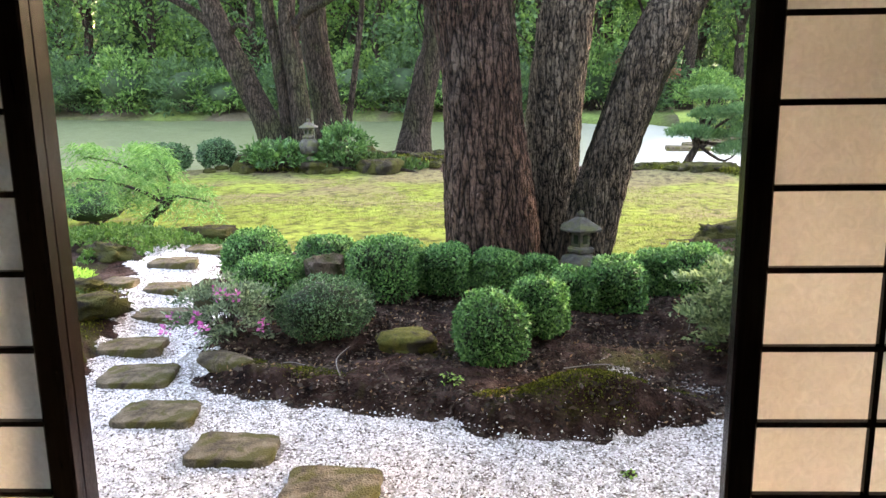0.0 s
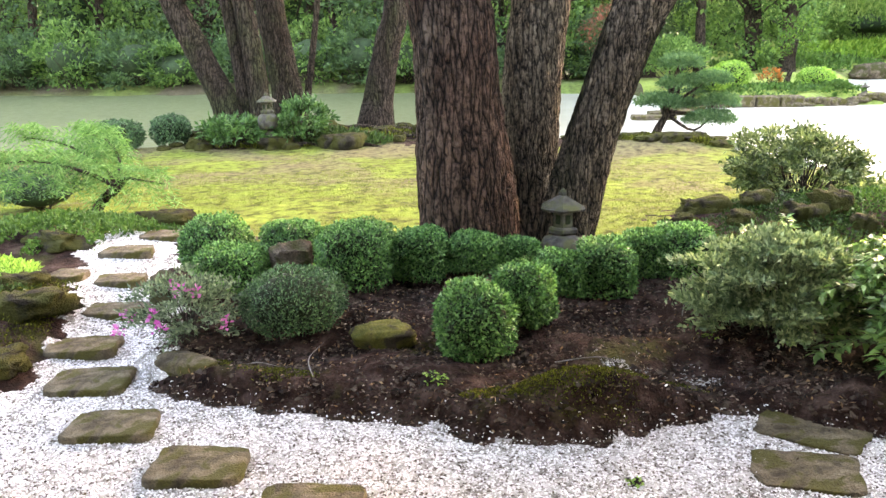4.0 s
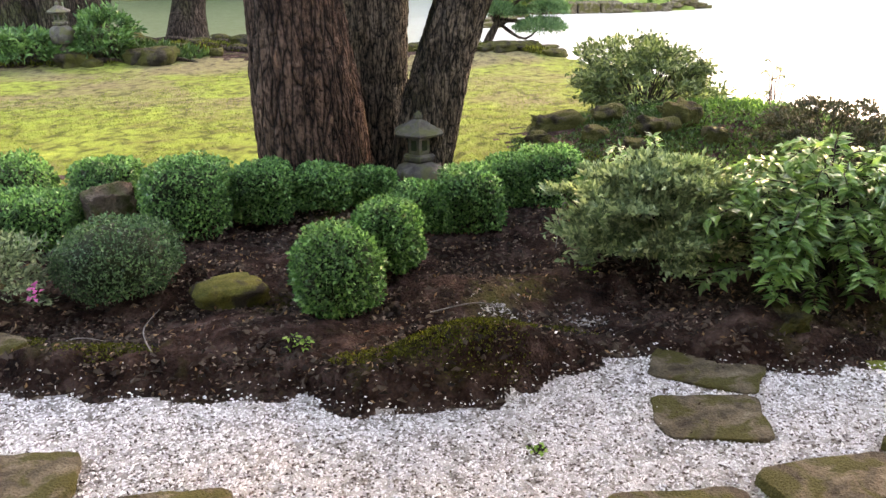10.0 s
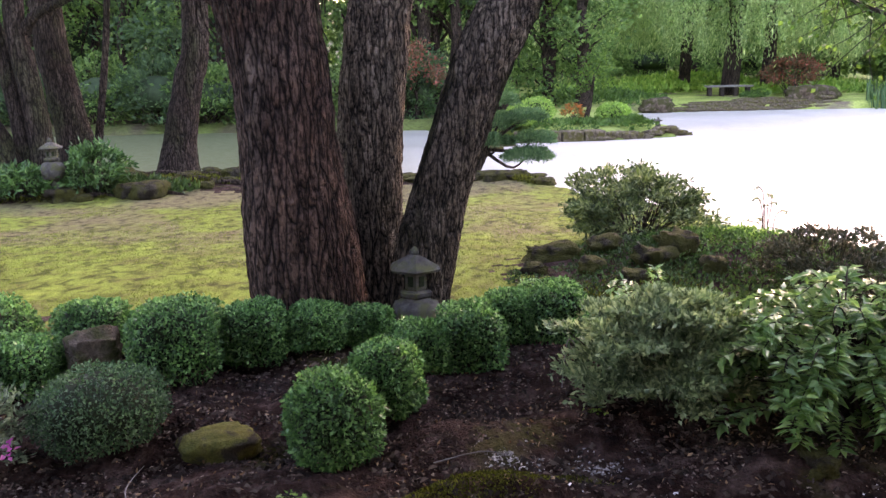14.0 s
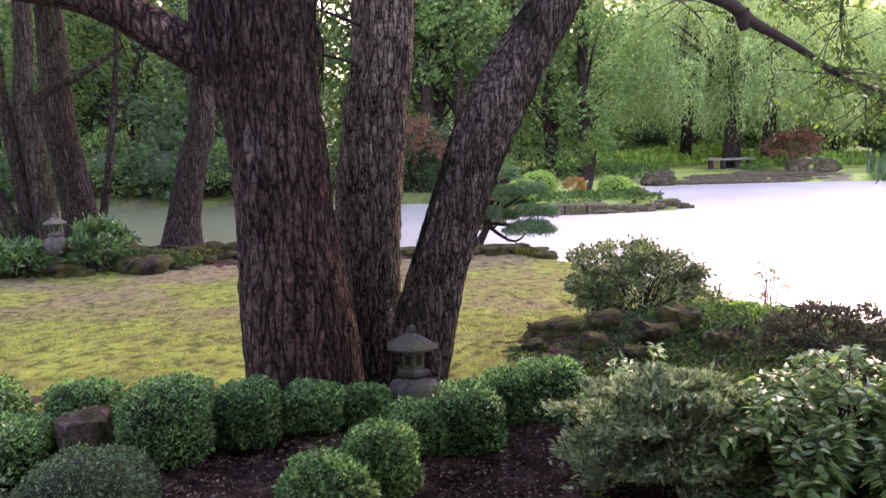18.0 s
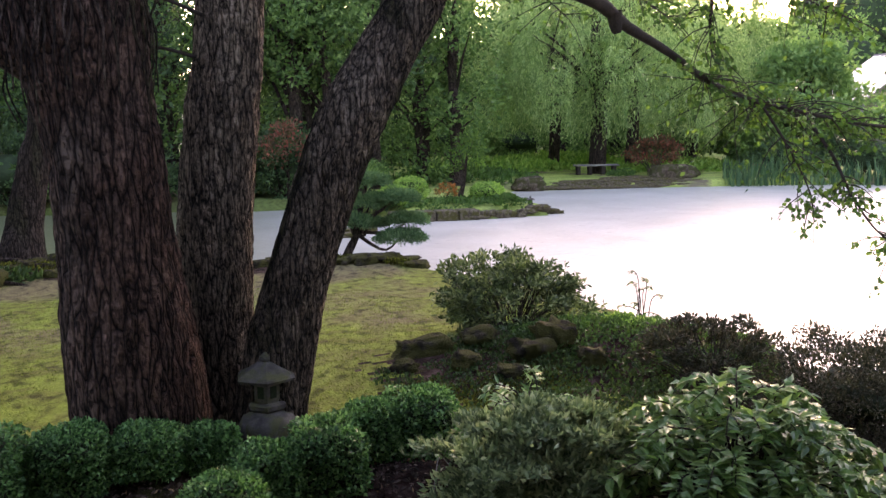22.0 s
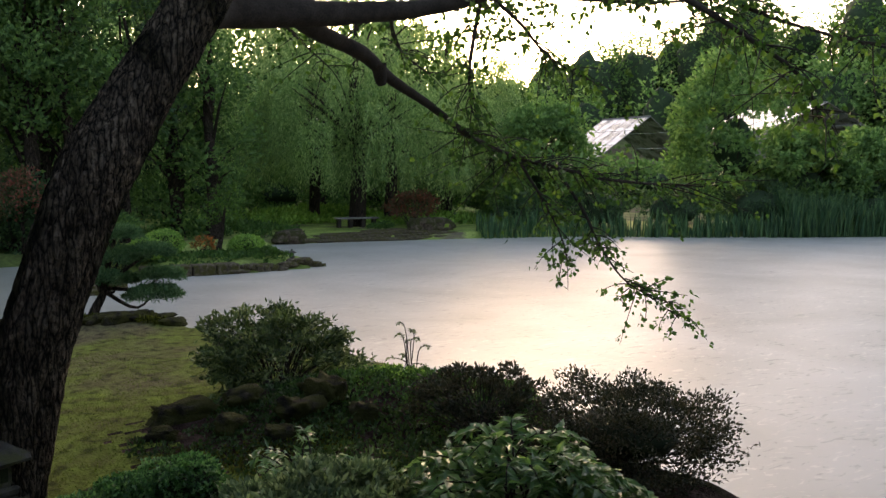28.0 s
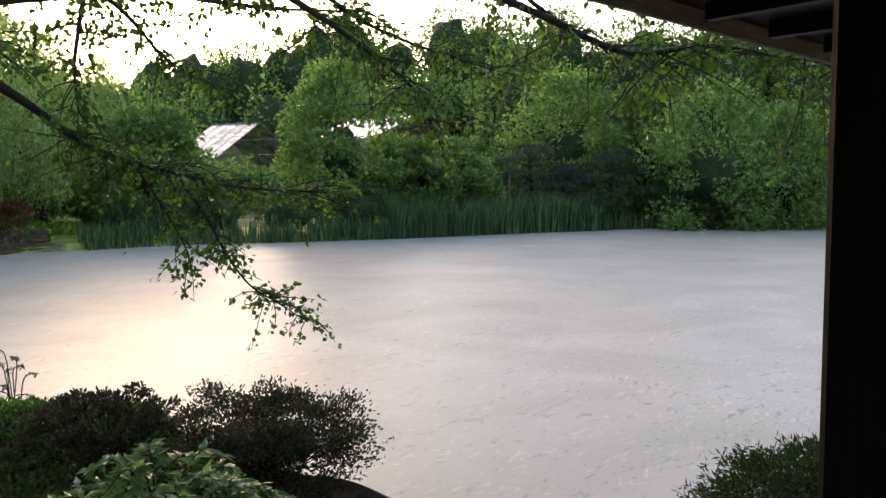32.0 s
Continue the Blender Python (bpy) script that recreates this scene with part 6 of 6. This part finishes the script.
for x in (-0.85, -0.3, 0.3, 0.85):
    part("leg", box_mesh("leg", 0.16, 0.36, 0.43, M["twig"], 0.01, (x, 0, 0.21)), bench)
shrub("red_shrub", 18.6, 38.2, 2.3, 1.7, M["red_leaf"], 470, "reddish flowering shrub on the bank", 2600, (0.15, 0.08), 60, 10)
shrub("bank_shrub", 16.2, 36.4, 1.2, 0.4, M["cover"], 471, "low green shrub on the bank wall", 700, (0.12, 0.06), 24, 6)
cover(12.5, 43.5, 4.5, 2.0, 0.6, M["lime"], 472, "bright green broad-leaved planting under the willows", 5200, (0.3, 0.16))
cover(17.0, 46.5, 4.5, 1.6, 0.7, M["lime"], 475, "bright green broad-leaved planting under the willows", 4200, (0.3, 0.14))
cover(21.5, 41.5, 4.0, 2.5, 0.5, M["lime"], 473, "bright green planting under the willows", 3000, (0.3, 0.12))
for k, (x, y, w, h) in enumerate([(8.5, 51, 4.5, 2.6), (13.0, 53, 5.0, 3.0), (17.5, 54, 5.0, 2.6), (22.0, 52, 5.0, 2.8), (26.5, 51, 5.0, 2.4), (31.0, 48, 5.0, 2.6)]):
    shrub("bright_brush", x, y, w, h, M["wood_bright"], 640 + k, "light green brush behind the willows", 2400, (0.28, 0.13), 50, 8, low=0.0, zmin=-0.8, core=0.5, group="brush behind the willows")
cover(9.5, 38, 3.5, 3, 0.5, M["cover"], 474, "green undergrowth behind the peninsula", 3000, (0.25, 0.1))
for k, (x, y, w, h) in enumerate([(4.0, 32.5, 2.0, 1.3), (1.2, 32.6, 2.4, 1.6)]):
    shrub("bank_shrub", x, y, w, h, M["wood_leaf"], 480 + k, "green shrub on the far bank", 1500, (0.18, 0.08), 36, 8, core=0.6)
for k, (x, y, tall, r) in enumerate([(8.4, 35.0, 9, 0.28), (5.0, 34.0, 10, 0.2), (2.6, 34.5, 11, 0.25), (-0.5, 33.5, 11, 0.2)]):
    crown_tree("bank_conifer", x, y, tall, 4.6, M["wood_deep" if k % 2 else "wood_leaf"], 490 + k, "dark tree with a bare lower trunk on the far bank", 3200, 0.2, r, 0.3)


def willow(x, y, tall, wide, seed, label, strands=900, trunk=0.4, low=1.6):
    """A weeping tree: limbs that end in plumes of hanging shoots, in several layers."""
    rng = np.random.default_rng(seed)
    z = ground_at(x, y) - 0.1
    ob = thing("willow", pose(x, y, z), label, "tree", "willows")
    stem = part("trunk", np_mesh("trunk", *tube([(0, 0, 0), (0.1, 0, tall * 0.25), (-0.1, 0.1, tall * 0.5), (0.1, 0, tall * 0.9)], [trunk * 1.2, trunk, trunk * 0.7, trunk * 0.2], 12, seed, 0.08, 0, 18), M["bark_far"], None, True), ob)
    heads = []
    for k in range(64):
        a = rng.uniform(0, 6.28)
        r = wide / 2 * math.sqrt(rng.uniform(0.04, 1.0))
        h = tall * (1.0 - 0.5 * (r / (wide / 2)) ** 2) * rng.uniform(0.5, 1.0)
        e = np.array([math.cos(a) * r, math.sin(a) * r, h])
        if k % 3 == 0:
            part("limb", np_mesh("limb", *tube([(0, 0, tall * 0.35), e * [0.5, 0.5, 0.85], e], [trunk * 0.3, trunk * 0.18, 0.03], 6, seed, 0, 0, 8), M["bark_far"], None, True), stem)
        heads.append((e, rng.uniform(1.2, 3.6), rng.uniform(0.3, 0.75)))
    P, N = [], []
    for k in range(strands):
        e, long, size = heads[k % len(heads)]
        b = rng.uniform(0, 6.28)
        out = unit(np.array([math.cos(b), math.sin(b), 0]) + 0.8 * unit(e * [1, 1, 0]))
        p0 = e + rng.normal(size=3) * [0.25, 0.25, 0.2]
        drop = min(long * rng.uniform(0.6, 1.2), p0[2] - low * rng.uniform(0.8, 1.6))
        n = max(6, int(drop / 0.1))
        u = np.linspace(0, 1, n)[:, None]
        line = p0 + out * size * np.sqrt(u) * rng.uniform(0.5, 1.5) + np.array([0, 0, 1]) * (0.3 * np.sin(np.pi * np.minimum(1, u * 2)) - drop * u ** 1.4)
        P.append(line + rng.normal(size=line.shape) * 0.06)
        N.append(np.tile([0, 0, -1.0], (n, 1)) + out * (1 - u) * 1.2)
    part("crown", np_mesh("crown", *leaves(np.concatenate(P), unit(np.concatenate(N)), 0.22, 0.055, rng, 0.2, 0.55), M["willow"]), ob)
    return ob


willow(16.55, 39.95, 12.0, 10.0, 501, "weeping willow growing through the bench", 1500, 0.36, 2.0)
willow(15.9, 44.0, 13.0, 10.0, 503, "weeping willow beyond the pond", 1200, 0.27)
willow(19.3, 42.0, 12.0, 10.5, 502, "weeping willow beyond the pond", 1400, 0.28, 1.4)
willow(24.6, 45.5, 12.0, 10.5, 505, "weeping willow hanging low beyond the reeds", 1400, 0.3, 1.0)
willow(9.4, 46.0, 13.0, 10.5, 500, "broad weeping willow beyond the pond", 1300, 0.3)
willow(4.8, 47.0, 13.0, 9.0, 504, "weeping willow beyond the pond", 900, 0.3)

for k, (x, y, h, w, m) in enumerate([(3.5, 57, 12.0, 9, "wood_leaf"), (9.5, 58, 14.0, 9, "wood_bright"), (15.5, 58, 17.0, 10, "wood_leaf"), (21.5, 57, 17.0, 10, "wood_bright"), (28.5, 56, 12.5, 9.0, "wood_leaf")]):
    crown_tree("tall_tree", x, y, h, w, M[m], 830 + k, "tall leafy tree behind the willows", 6500, 0.36, 0.2, 0.4, group="tall trees behind the willows", clumps=75, clump=(0.09, 0.16))

for k, (x, y, tall, r, lean) in enumerate([(1.6, 33.0, 9.0, 0.3, 0.02), (2.25, 33.6, 10.0, 0.2, 0.0), (3.0, 33.0, 9.5, 0.26, -0.02), (7.25, 36.0, 9.0, 0.24, -0.06), (-12.5, 35.0, 9.0, 0.2, 0.03), (-9.0, 35.5, 10.0, 0.16, 0.0)]):
    crown_tree("bare_stemmed_tree", x, y, tall, 4.4, M["wood_leaf"], 850 + k, "dark straight trunk on the far bank with leaves high up", 2600, 0.22, r, 0.42, lean=(lean, 0.0), clumps=34)
crown_tree("purple_maple", 1.5, 30.9, 2.6, 2.2, M["red_leaf"], 858, "small dusky red maple on the far bank", 1400, 0.13, 0.07, 0.45, clumps=20)
fence = thing("picket_fence", pose(-7.4, 36.2, 0.0), "dark wooden picket fence behind the pond", "fence")
for k in range(52):
    z = ground_at(-7.4 + 0.13 * k, 36.2)
    part("picket", box_mesh("picket", 0.07, 0.03, 1.35 - z, M["dark_wood"], 0.006, (0.13 * k, 0, 0.5 * (1.25 + z))), fence)
for z in (0.35, 1.0):
    part("rail", box_mesh("rail", 6.9, 0.05, 0.09, M["dark_wood"], 0.006, (3.3, 0.045, z)), fence)

# ---- reeds and the far shore ----
def along(poly, n, rng, deep, off):
    seg = [np.array(b) - np.array(a) for a, b in zip(poly, poly[1:])]
    ln = np.array([np.linalg.norm(s) for s in seg])
    k = rng.choice(len(seg), n, p=ln / ln.sum())
    t = rng.uniform(0, 1, n)[:, None]
    a, s = np.array(poly[:-1])[k], np.array(seg)[k]
    nrm = np.stack([-s[:, 1], s[:, 0]], 1) / ln[k][:, None]
    return a + s * t + nrm * (off + rng.uniform(0, deep, n))[:, None]


def reed_bed(poly, n, tall, seed, label, deep=1.6):
    rng = np.random.default_rng(seed)
    q = along(poly, n, rng, deep, -0.5)
    q = q[wobble(np.c_[q, 0 * q[:, 0]], seed, 1.1) > rng.uniform(-1.1, 0.5, n)]
    n = len(q)
    z = np.maximum(height(q[:, 0], q[:, 1]), WATER_Z) - 0.05
    h = tall * rng.uniform(0.35, 1.1, n) * (1 + 0.25 * wobble(np.c_[q, 0 * q[:, 0]], seed + 1, 0.9))
    b = rng.uniform(0, 6.28, n)
    dx = np.stack([np.cos(b), np.sin(b), 0 * b], 1)
    wd = np.stack([-np.sin(b), np.cos(b), 0 * b], 1) * rng.uniform(0.015, 0.04, n)[:, None]
    base = np.c_[q, z]
    bend = (rng.uniform(0.02, 0.4, n) * h)[:, None] * dx
    mid = base + np.c_[0 * q, h * 0.6] + bend * 0.35
    tip = base + np.c_[0 * q, h] + bend
    V = np.stack([base - wd, base + wd, mid + wd, mid - wd, tip], 1).reshape(-1, 3)
    F = (np.array([[0, 1, 2], [0, 2, 3], [3, 2, 4]])[None] + 5 * np.arange(n)[:, None, None]).reshape(-1, 3)
    return tagged(new("reeds", np_mesh("reeds", V, F, M["reed"])), label, "reeds", kind="stuff")


reed_bed([(20.0, 34.2), (23.7, 33.6), (29.5, 30.2)], 1700, 1.1, 510, "tall green reeds at the pond's far edge")
reed_bed([(33.0, 28.5), (36.5, 27.3), (41, 25.6), (46, 23.5)], 6500, 1.9, 511, "tall green reeds at the pond's far edge")
reed_bed([(29.5, 30.2), (33, 28.5)], 900, 1.2, 512, "sparse reeds under the alders")
reed_bed([(46, 23.5), (49, 22.4), (53.5, 18)], 700, 1.0, 513, "sparse reeds at the pond's far edge")

FAR_TREES = [  # x, y, height, width, leaf kind
    (34.0, 32.6, 8.6, 6.2, "wood_bright"), (37.6, 31.2, 4.5, 5.5, "wood_leaf"), (26.5, 38.5, 6.0, 6.0, "wood_bright"), (41.8, 31.0, 4.7, 5.5, "wood_bright"), (44.0, 33.0, 4.6, 5.0, "wood_leaf"), (50.2, 18.3, 8.8, 9.0, "wood_bright"), (54.5, 15.5, 7.5, 7.5, "wood_bright"),
    (51.5, 28.8, 9.6, 8.5, "wood_bright"), (56.0, 25.0, 9.0, 7.0, "wood_leaf"), (57.5, 21.5, 9.0, 8.0, "wood_deep"), (60.0, 12.0, 9.0, 9.0, "wood_leaf"), (29.0, 46.0, 7.5, 7.0, "wood_leaf"), (63, 5, 9, 9, "wood_bright"), (50, 36, 5.0, 7, "wood_leaf")]
for k, (x, y, h, w, m) in enumerate(FAR_TREES):
    crown_tree("far_bank_tree", x, y, h, w, M[m], 520 + k, "leafy green tree on the far bank", 9000, 0.3, 0.16, 0.04, group="far bank trees", clumps=80, clump=(0.09, 0.15), core=0.32)
for k, (x, y, w, h) in enumerate([(27, 34.6, 3, 2), (30, 32.6, 3, 2), (33.5, 30.6, 3.4, 2.2), (37, 29.6, 3, 1.8), (40, 29, 3, 1.8), (44, 27, 3, 1.9), (48, 24.4, 3, 2), (24.5, 36.4, 3, 1.6), (51.5, 21, 3.4, 2.6), (56, 16.5, 3.5, 2.6)]):
    shrub("waterside_shrub", x, y, w, h, M["wood_deep"], 560 + k, "dark green waterside shrub", 1500, (0.2, 0.1), 40, 8, core=0.85, group="waterside shrubs")
for k, (x, y) in enumerate([(43.9, 30.75), (44.2, 30.3), (44.74, 29.47), (45.0, 29.04)]):
    ob = thing("fence_post", pose(x, y, ground_at(x, y) - 0.1), "pale wooden stake by the far bank", "post", "stakes")
    part("stake", box_mesh("stake", 0.13, 0.13, 3.0, M["grey_wood"], 0.02, (0, 0, 1.5)), ob)


def layered_pine(x, y, tall, wide, seed):
    """A dark pine pruned into flat tiers."""
    rng = np.random.default_rng(seed)
    ob = thing("layered_pine", pose(x, y, ground_at(x, y) - 0.1), "dark pine pruned into flat tiers behind the reeds", "tree", "layered pines")
    part("trunk", np_mesh("trunk", *tube([(0, 0, 0), (0.15, 0, tall * 0.4), (-0.1, 0, tall * 0.8), (0, 0, tall)], [0.16, 0.13, 0.08, 0.03], 8, seed, 0.1, 0, 14), M["bark_far"], None, True), ob)
    P, N = [], []
    for k in range(9):
        u = 0.3 + 0.7 * k / 8
        a, r = 2.4 * k, wide * 0.3 * (1.15 - 0.8 * u)
        c = np.array([math.cos(a) * r * 1.3, math.sin(a) * r, tall * u])
        part("limb", np_mesh("limb", *tube([(0, 0, tall * (u - 0.08)), c * [0.6, 0.6, 1] - [0, 0, 0.12], c], [0.06, 0.045, 0.02], 5, k, 0, 0, 6), M["bark_far"], None, True), ob)
        p, n = shell(420, (wide * (0.42 - 0.22 * u), wide * (0.42 - 0.22 * u), 0.26), rng, seed + k, 0.2, 3, 0.4, -0.4)
        P.append(p + c), N.append(unit(n + [0, 0, 0.5]))
    part("needles", np_mesh("needles", *leaves(np.concatenate(P), np.concatenate(N), 0.26, 0.06, rng, 0, 0.8), M["needle_dark"]), ob)


M["needle_dark"] = leaf_material("dark_needle", (0.03, 0.045, 0.035), (0.05, 0.075, 0.05), (0.085, 0.11, 0.075), 0.6, 0.2)
layered_pine(46.6, 28.5, 4.6, 5.2, 580)
layered_pine(48.9, 24.2, 4.2, 6.2, 581)
layered_pine(47.6, 26.6, 3.4, 4.6, 582)


def glasshouse(x, y, z, w, d, h, turn, label, bays=5):
    """A gabled glass roof in panes between glazing bars, on low walls."""
    ob = thing("glasshouse", pose(x, y, z, 0, 0, turn), label, "greenhouse", "glasshouses")
    tilt = math.degrees(math.atan2(h, w / 2))
    run = math.hypot(h, w / 2)
    for sg in (-1, 1):
        m = pose(sg * w / 4, 0, h / 2, 0, sg * tilt, 0)
        for i in range(bays):
            for j in range(3):
                part("pane", box_mesh("pane", run / 3 - 0.08, d / bays - 0.08, 0.03, M["glass_roof"], 0.004, ((j - 1) * run / 3, -d / 2 + d * (i + 0.5) / bays, 0)), ob, m=m)
        for i in range(bays + 1):
            part("glazing_bar", box_mesh("glazing_bar", run, 0.08, 0.07, M["grey_wood"], 0.01, (0, -d / 2 + d * i / bays, 0)), ob, m=m)
        part("side_wall", box_mesh("side_wall", 0.15, d, 4.0, M["grey_wood"], 0.02, (sg * w / 2, 0, -2.05)), ob)
    part("ridge", box_mesh("ridge", 0.2, d, 0.15, M["grey_wood"], 0.02, (0, 0, h + 0.02)), ob)
    return ob


M["glass_roof"] = surface("pale_glazed_roof", [(0.35, 0.38, 0.4), (0.6, 0.63, 0.65)], 0.9, 6, (0.16, 0.18, 0.16), 0.7, 0.2, 0.1, 0.01, metal=0.4, specular=0.7, patch_edge=(0.45, 0.56))
glasshouse(57.2, 67.5, 3.7, 13.6, 6.4, 4.2, 3.6, "gabled pale glasshouse among the trees")
glasshouse(67.2, 56.7, 6.2, 15.0, 8.4, 2.6, 0.5, "gabled pale glasshouse among the trees")


# ---- woods ----
rng = np.random.default_rng(90)
for k in range(15):
    x = -34 + k * 2.9 + rng.uniform(-0.8, 0.8)
    y = 33.5 + rng.uniform(0.5, 6)
    crown_tree("woodland_tree", x, y, rng.uniform(10, 15), rng.uniform(6, 8), M[("wood_leaf", "wood_deep", "wood_leaf")[k % 3]], 100 + k, "tall green woodland tree beyond the pond", 5200, 0.24, 0.2, 0.05, group="woods beyond the pond", clumps=60)
for k in range(13):
    x = -26 + k * 2.3 + rng.uniform(-0.5, 0.5)
    shrub("undergrowth_shrub", x, 31.9 + rng.uniform(0, 0.7), rng.uniform(2.6, 3.6), rng.uniform(1.4, 2.6), M["wood_leaf" if k % 2 else "wood_deep"], 600 + k, "leafy undergrowth at the pond's far edge", 2200, (0.2, 0.1), 60, 8, core=0.7, low=0.0, zmin=-0.8, group="undergrowth")


def far_woods(poly, trees, tall, seed, label, mat, deep=14, leaf=0.5, per=700, wide=3.2):
    """A stand of distant trees: rounded, uneven crowns set close together."""
    rng = np.random.default_rng(seed)
    c = along(poly, trees, rng, deep, 0)
    z = height(c[:, 0], c[:, 1])
    P, N, solid = [], [], []
    for k in range(trees):
        h = tall * rng.uniform(0.65, 1.1)
        size = np.array([wide * rng.uniform(0.75, 1.25), wide * rng.uniform(0.75, 1.25), h * 0.62])
        p, n = shell(per, size, rng, seed + k, 0.34, 3.4, 0.3, -0.9)
        P.append(p + [c[k, 0], c[k, 1], z[k] + h * 0.4]), N.append(n)
        # dark solid core closes the crown and paints its inner shade
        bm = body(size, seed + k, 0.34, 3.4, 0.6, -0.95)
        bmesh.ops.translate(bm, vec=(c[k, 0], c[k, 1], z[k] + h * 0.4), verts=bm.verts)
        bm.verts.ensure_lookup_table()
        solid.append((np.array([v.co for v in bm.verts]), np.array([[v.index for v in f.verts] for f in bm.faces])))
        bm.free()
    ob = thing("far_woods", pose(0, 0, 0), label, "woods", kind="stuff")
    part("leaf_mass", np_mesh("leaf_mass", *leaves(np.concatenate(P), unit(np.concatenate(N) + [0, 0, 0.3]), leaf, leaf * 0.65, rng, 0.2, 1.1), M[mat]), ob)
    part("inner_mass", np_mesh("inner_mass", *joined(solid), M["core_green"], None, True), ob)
    return ob


far_woods([(-60, 43), (10, 46)], 34, 15, 700, "dense woodland behind the pond", "wood_leaf", 9)
far_woods([(-27, 43), (-19, 39.5)], 4, 13, 705, "dense woodland behind the pond", "wood_leaf", 4)
far_woods([(2, 62), (22, 61)], 11, 10.5, 719, "tall woodland behind the willows", "wood_leaf", 9)
far_woods([(20, 60), (28, 58)], 9, 14.5, 718, "tall woodland behind the willows", "wood_leaf", 6)
far_woods([(29.5, 62), (36, 60)], 6, 7.5, 720, "dense woodland behind the willows", "wood_leaf", 9)
far_woods([(34, 60), (60, 48)], 12, 4.5, 740, "low bushes in front of the glasshouses", "wood_bright", 6)
far_woods([(58, 40), (68, 26), (84, -10)], 26, 16.5, 760, "dense trees on the far bank", "wood_leaf", 9)
far_woods([(30, 96), (58, 96), (80, 84), (100, 60)], 34, 9.5, 780, "trees behind the glasshouses", "wood_bright", 8, 0.7, 500, 4.0)
far_woods([(0, 125), (60, 130), (88, 112)], 50, 9, 819, "wooded hillside in the distance", "wood_leaf", 30, 0.6, 800, 4.5)
far_woods([(86, 116), (110, 104), (140, 70), (160, 0)], 80, 15.0, 820, "wooded hillside in the distance", "wood_leaf", 40, 0.62, 1000, 5.5)
far_woods([(-62, 0), (-42, 34)], 10, 13, 900, "dense woodland beside the pond", "wood_leaf", 6)
# unseen stands added round the house to cut sky light from its side
far_woods([(34, -16), (4, -22), (-30, -14)], 26, 16, 930, "unseen woodland added behind the tea house to block sky light", "wood_deep", 7, 0.6, 420, 3.6)
far_woods([(-26, -16), (-30, 6)], 9, 14, 960, "unseen woodland added beside the tea house to block sky light", "wood_deep", 6, 0.6, 420, 3.4)
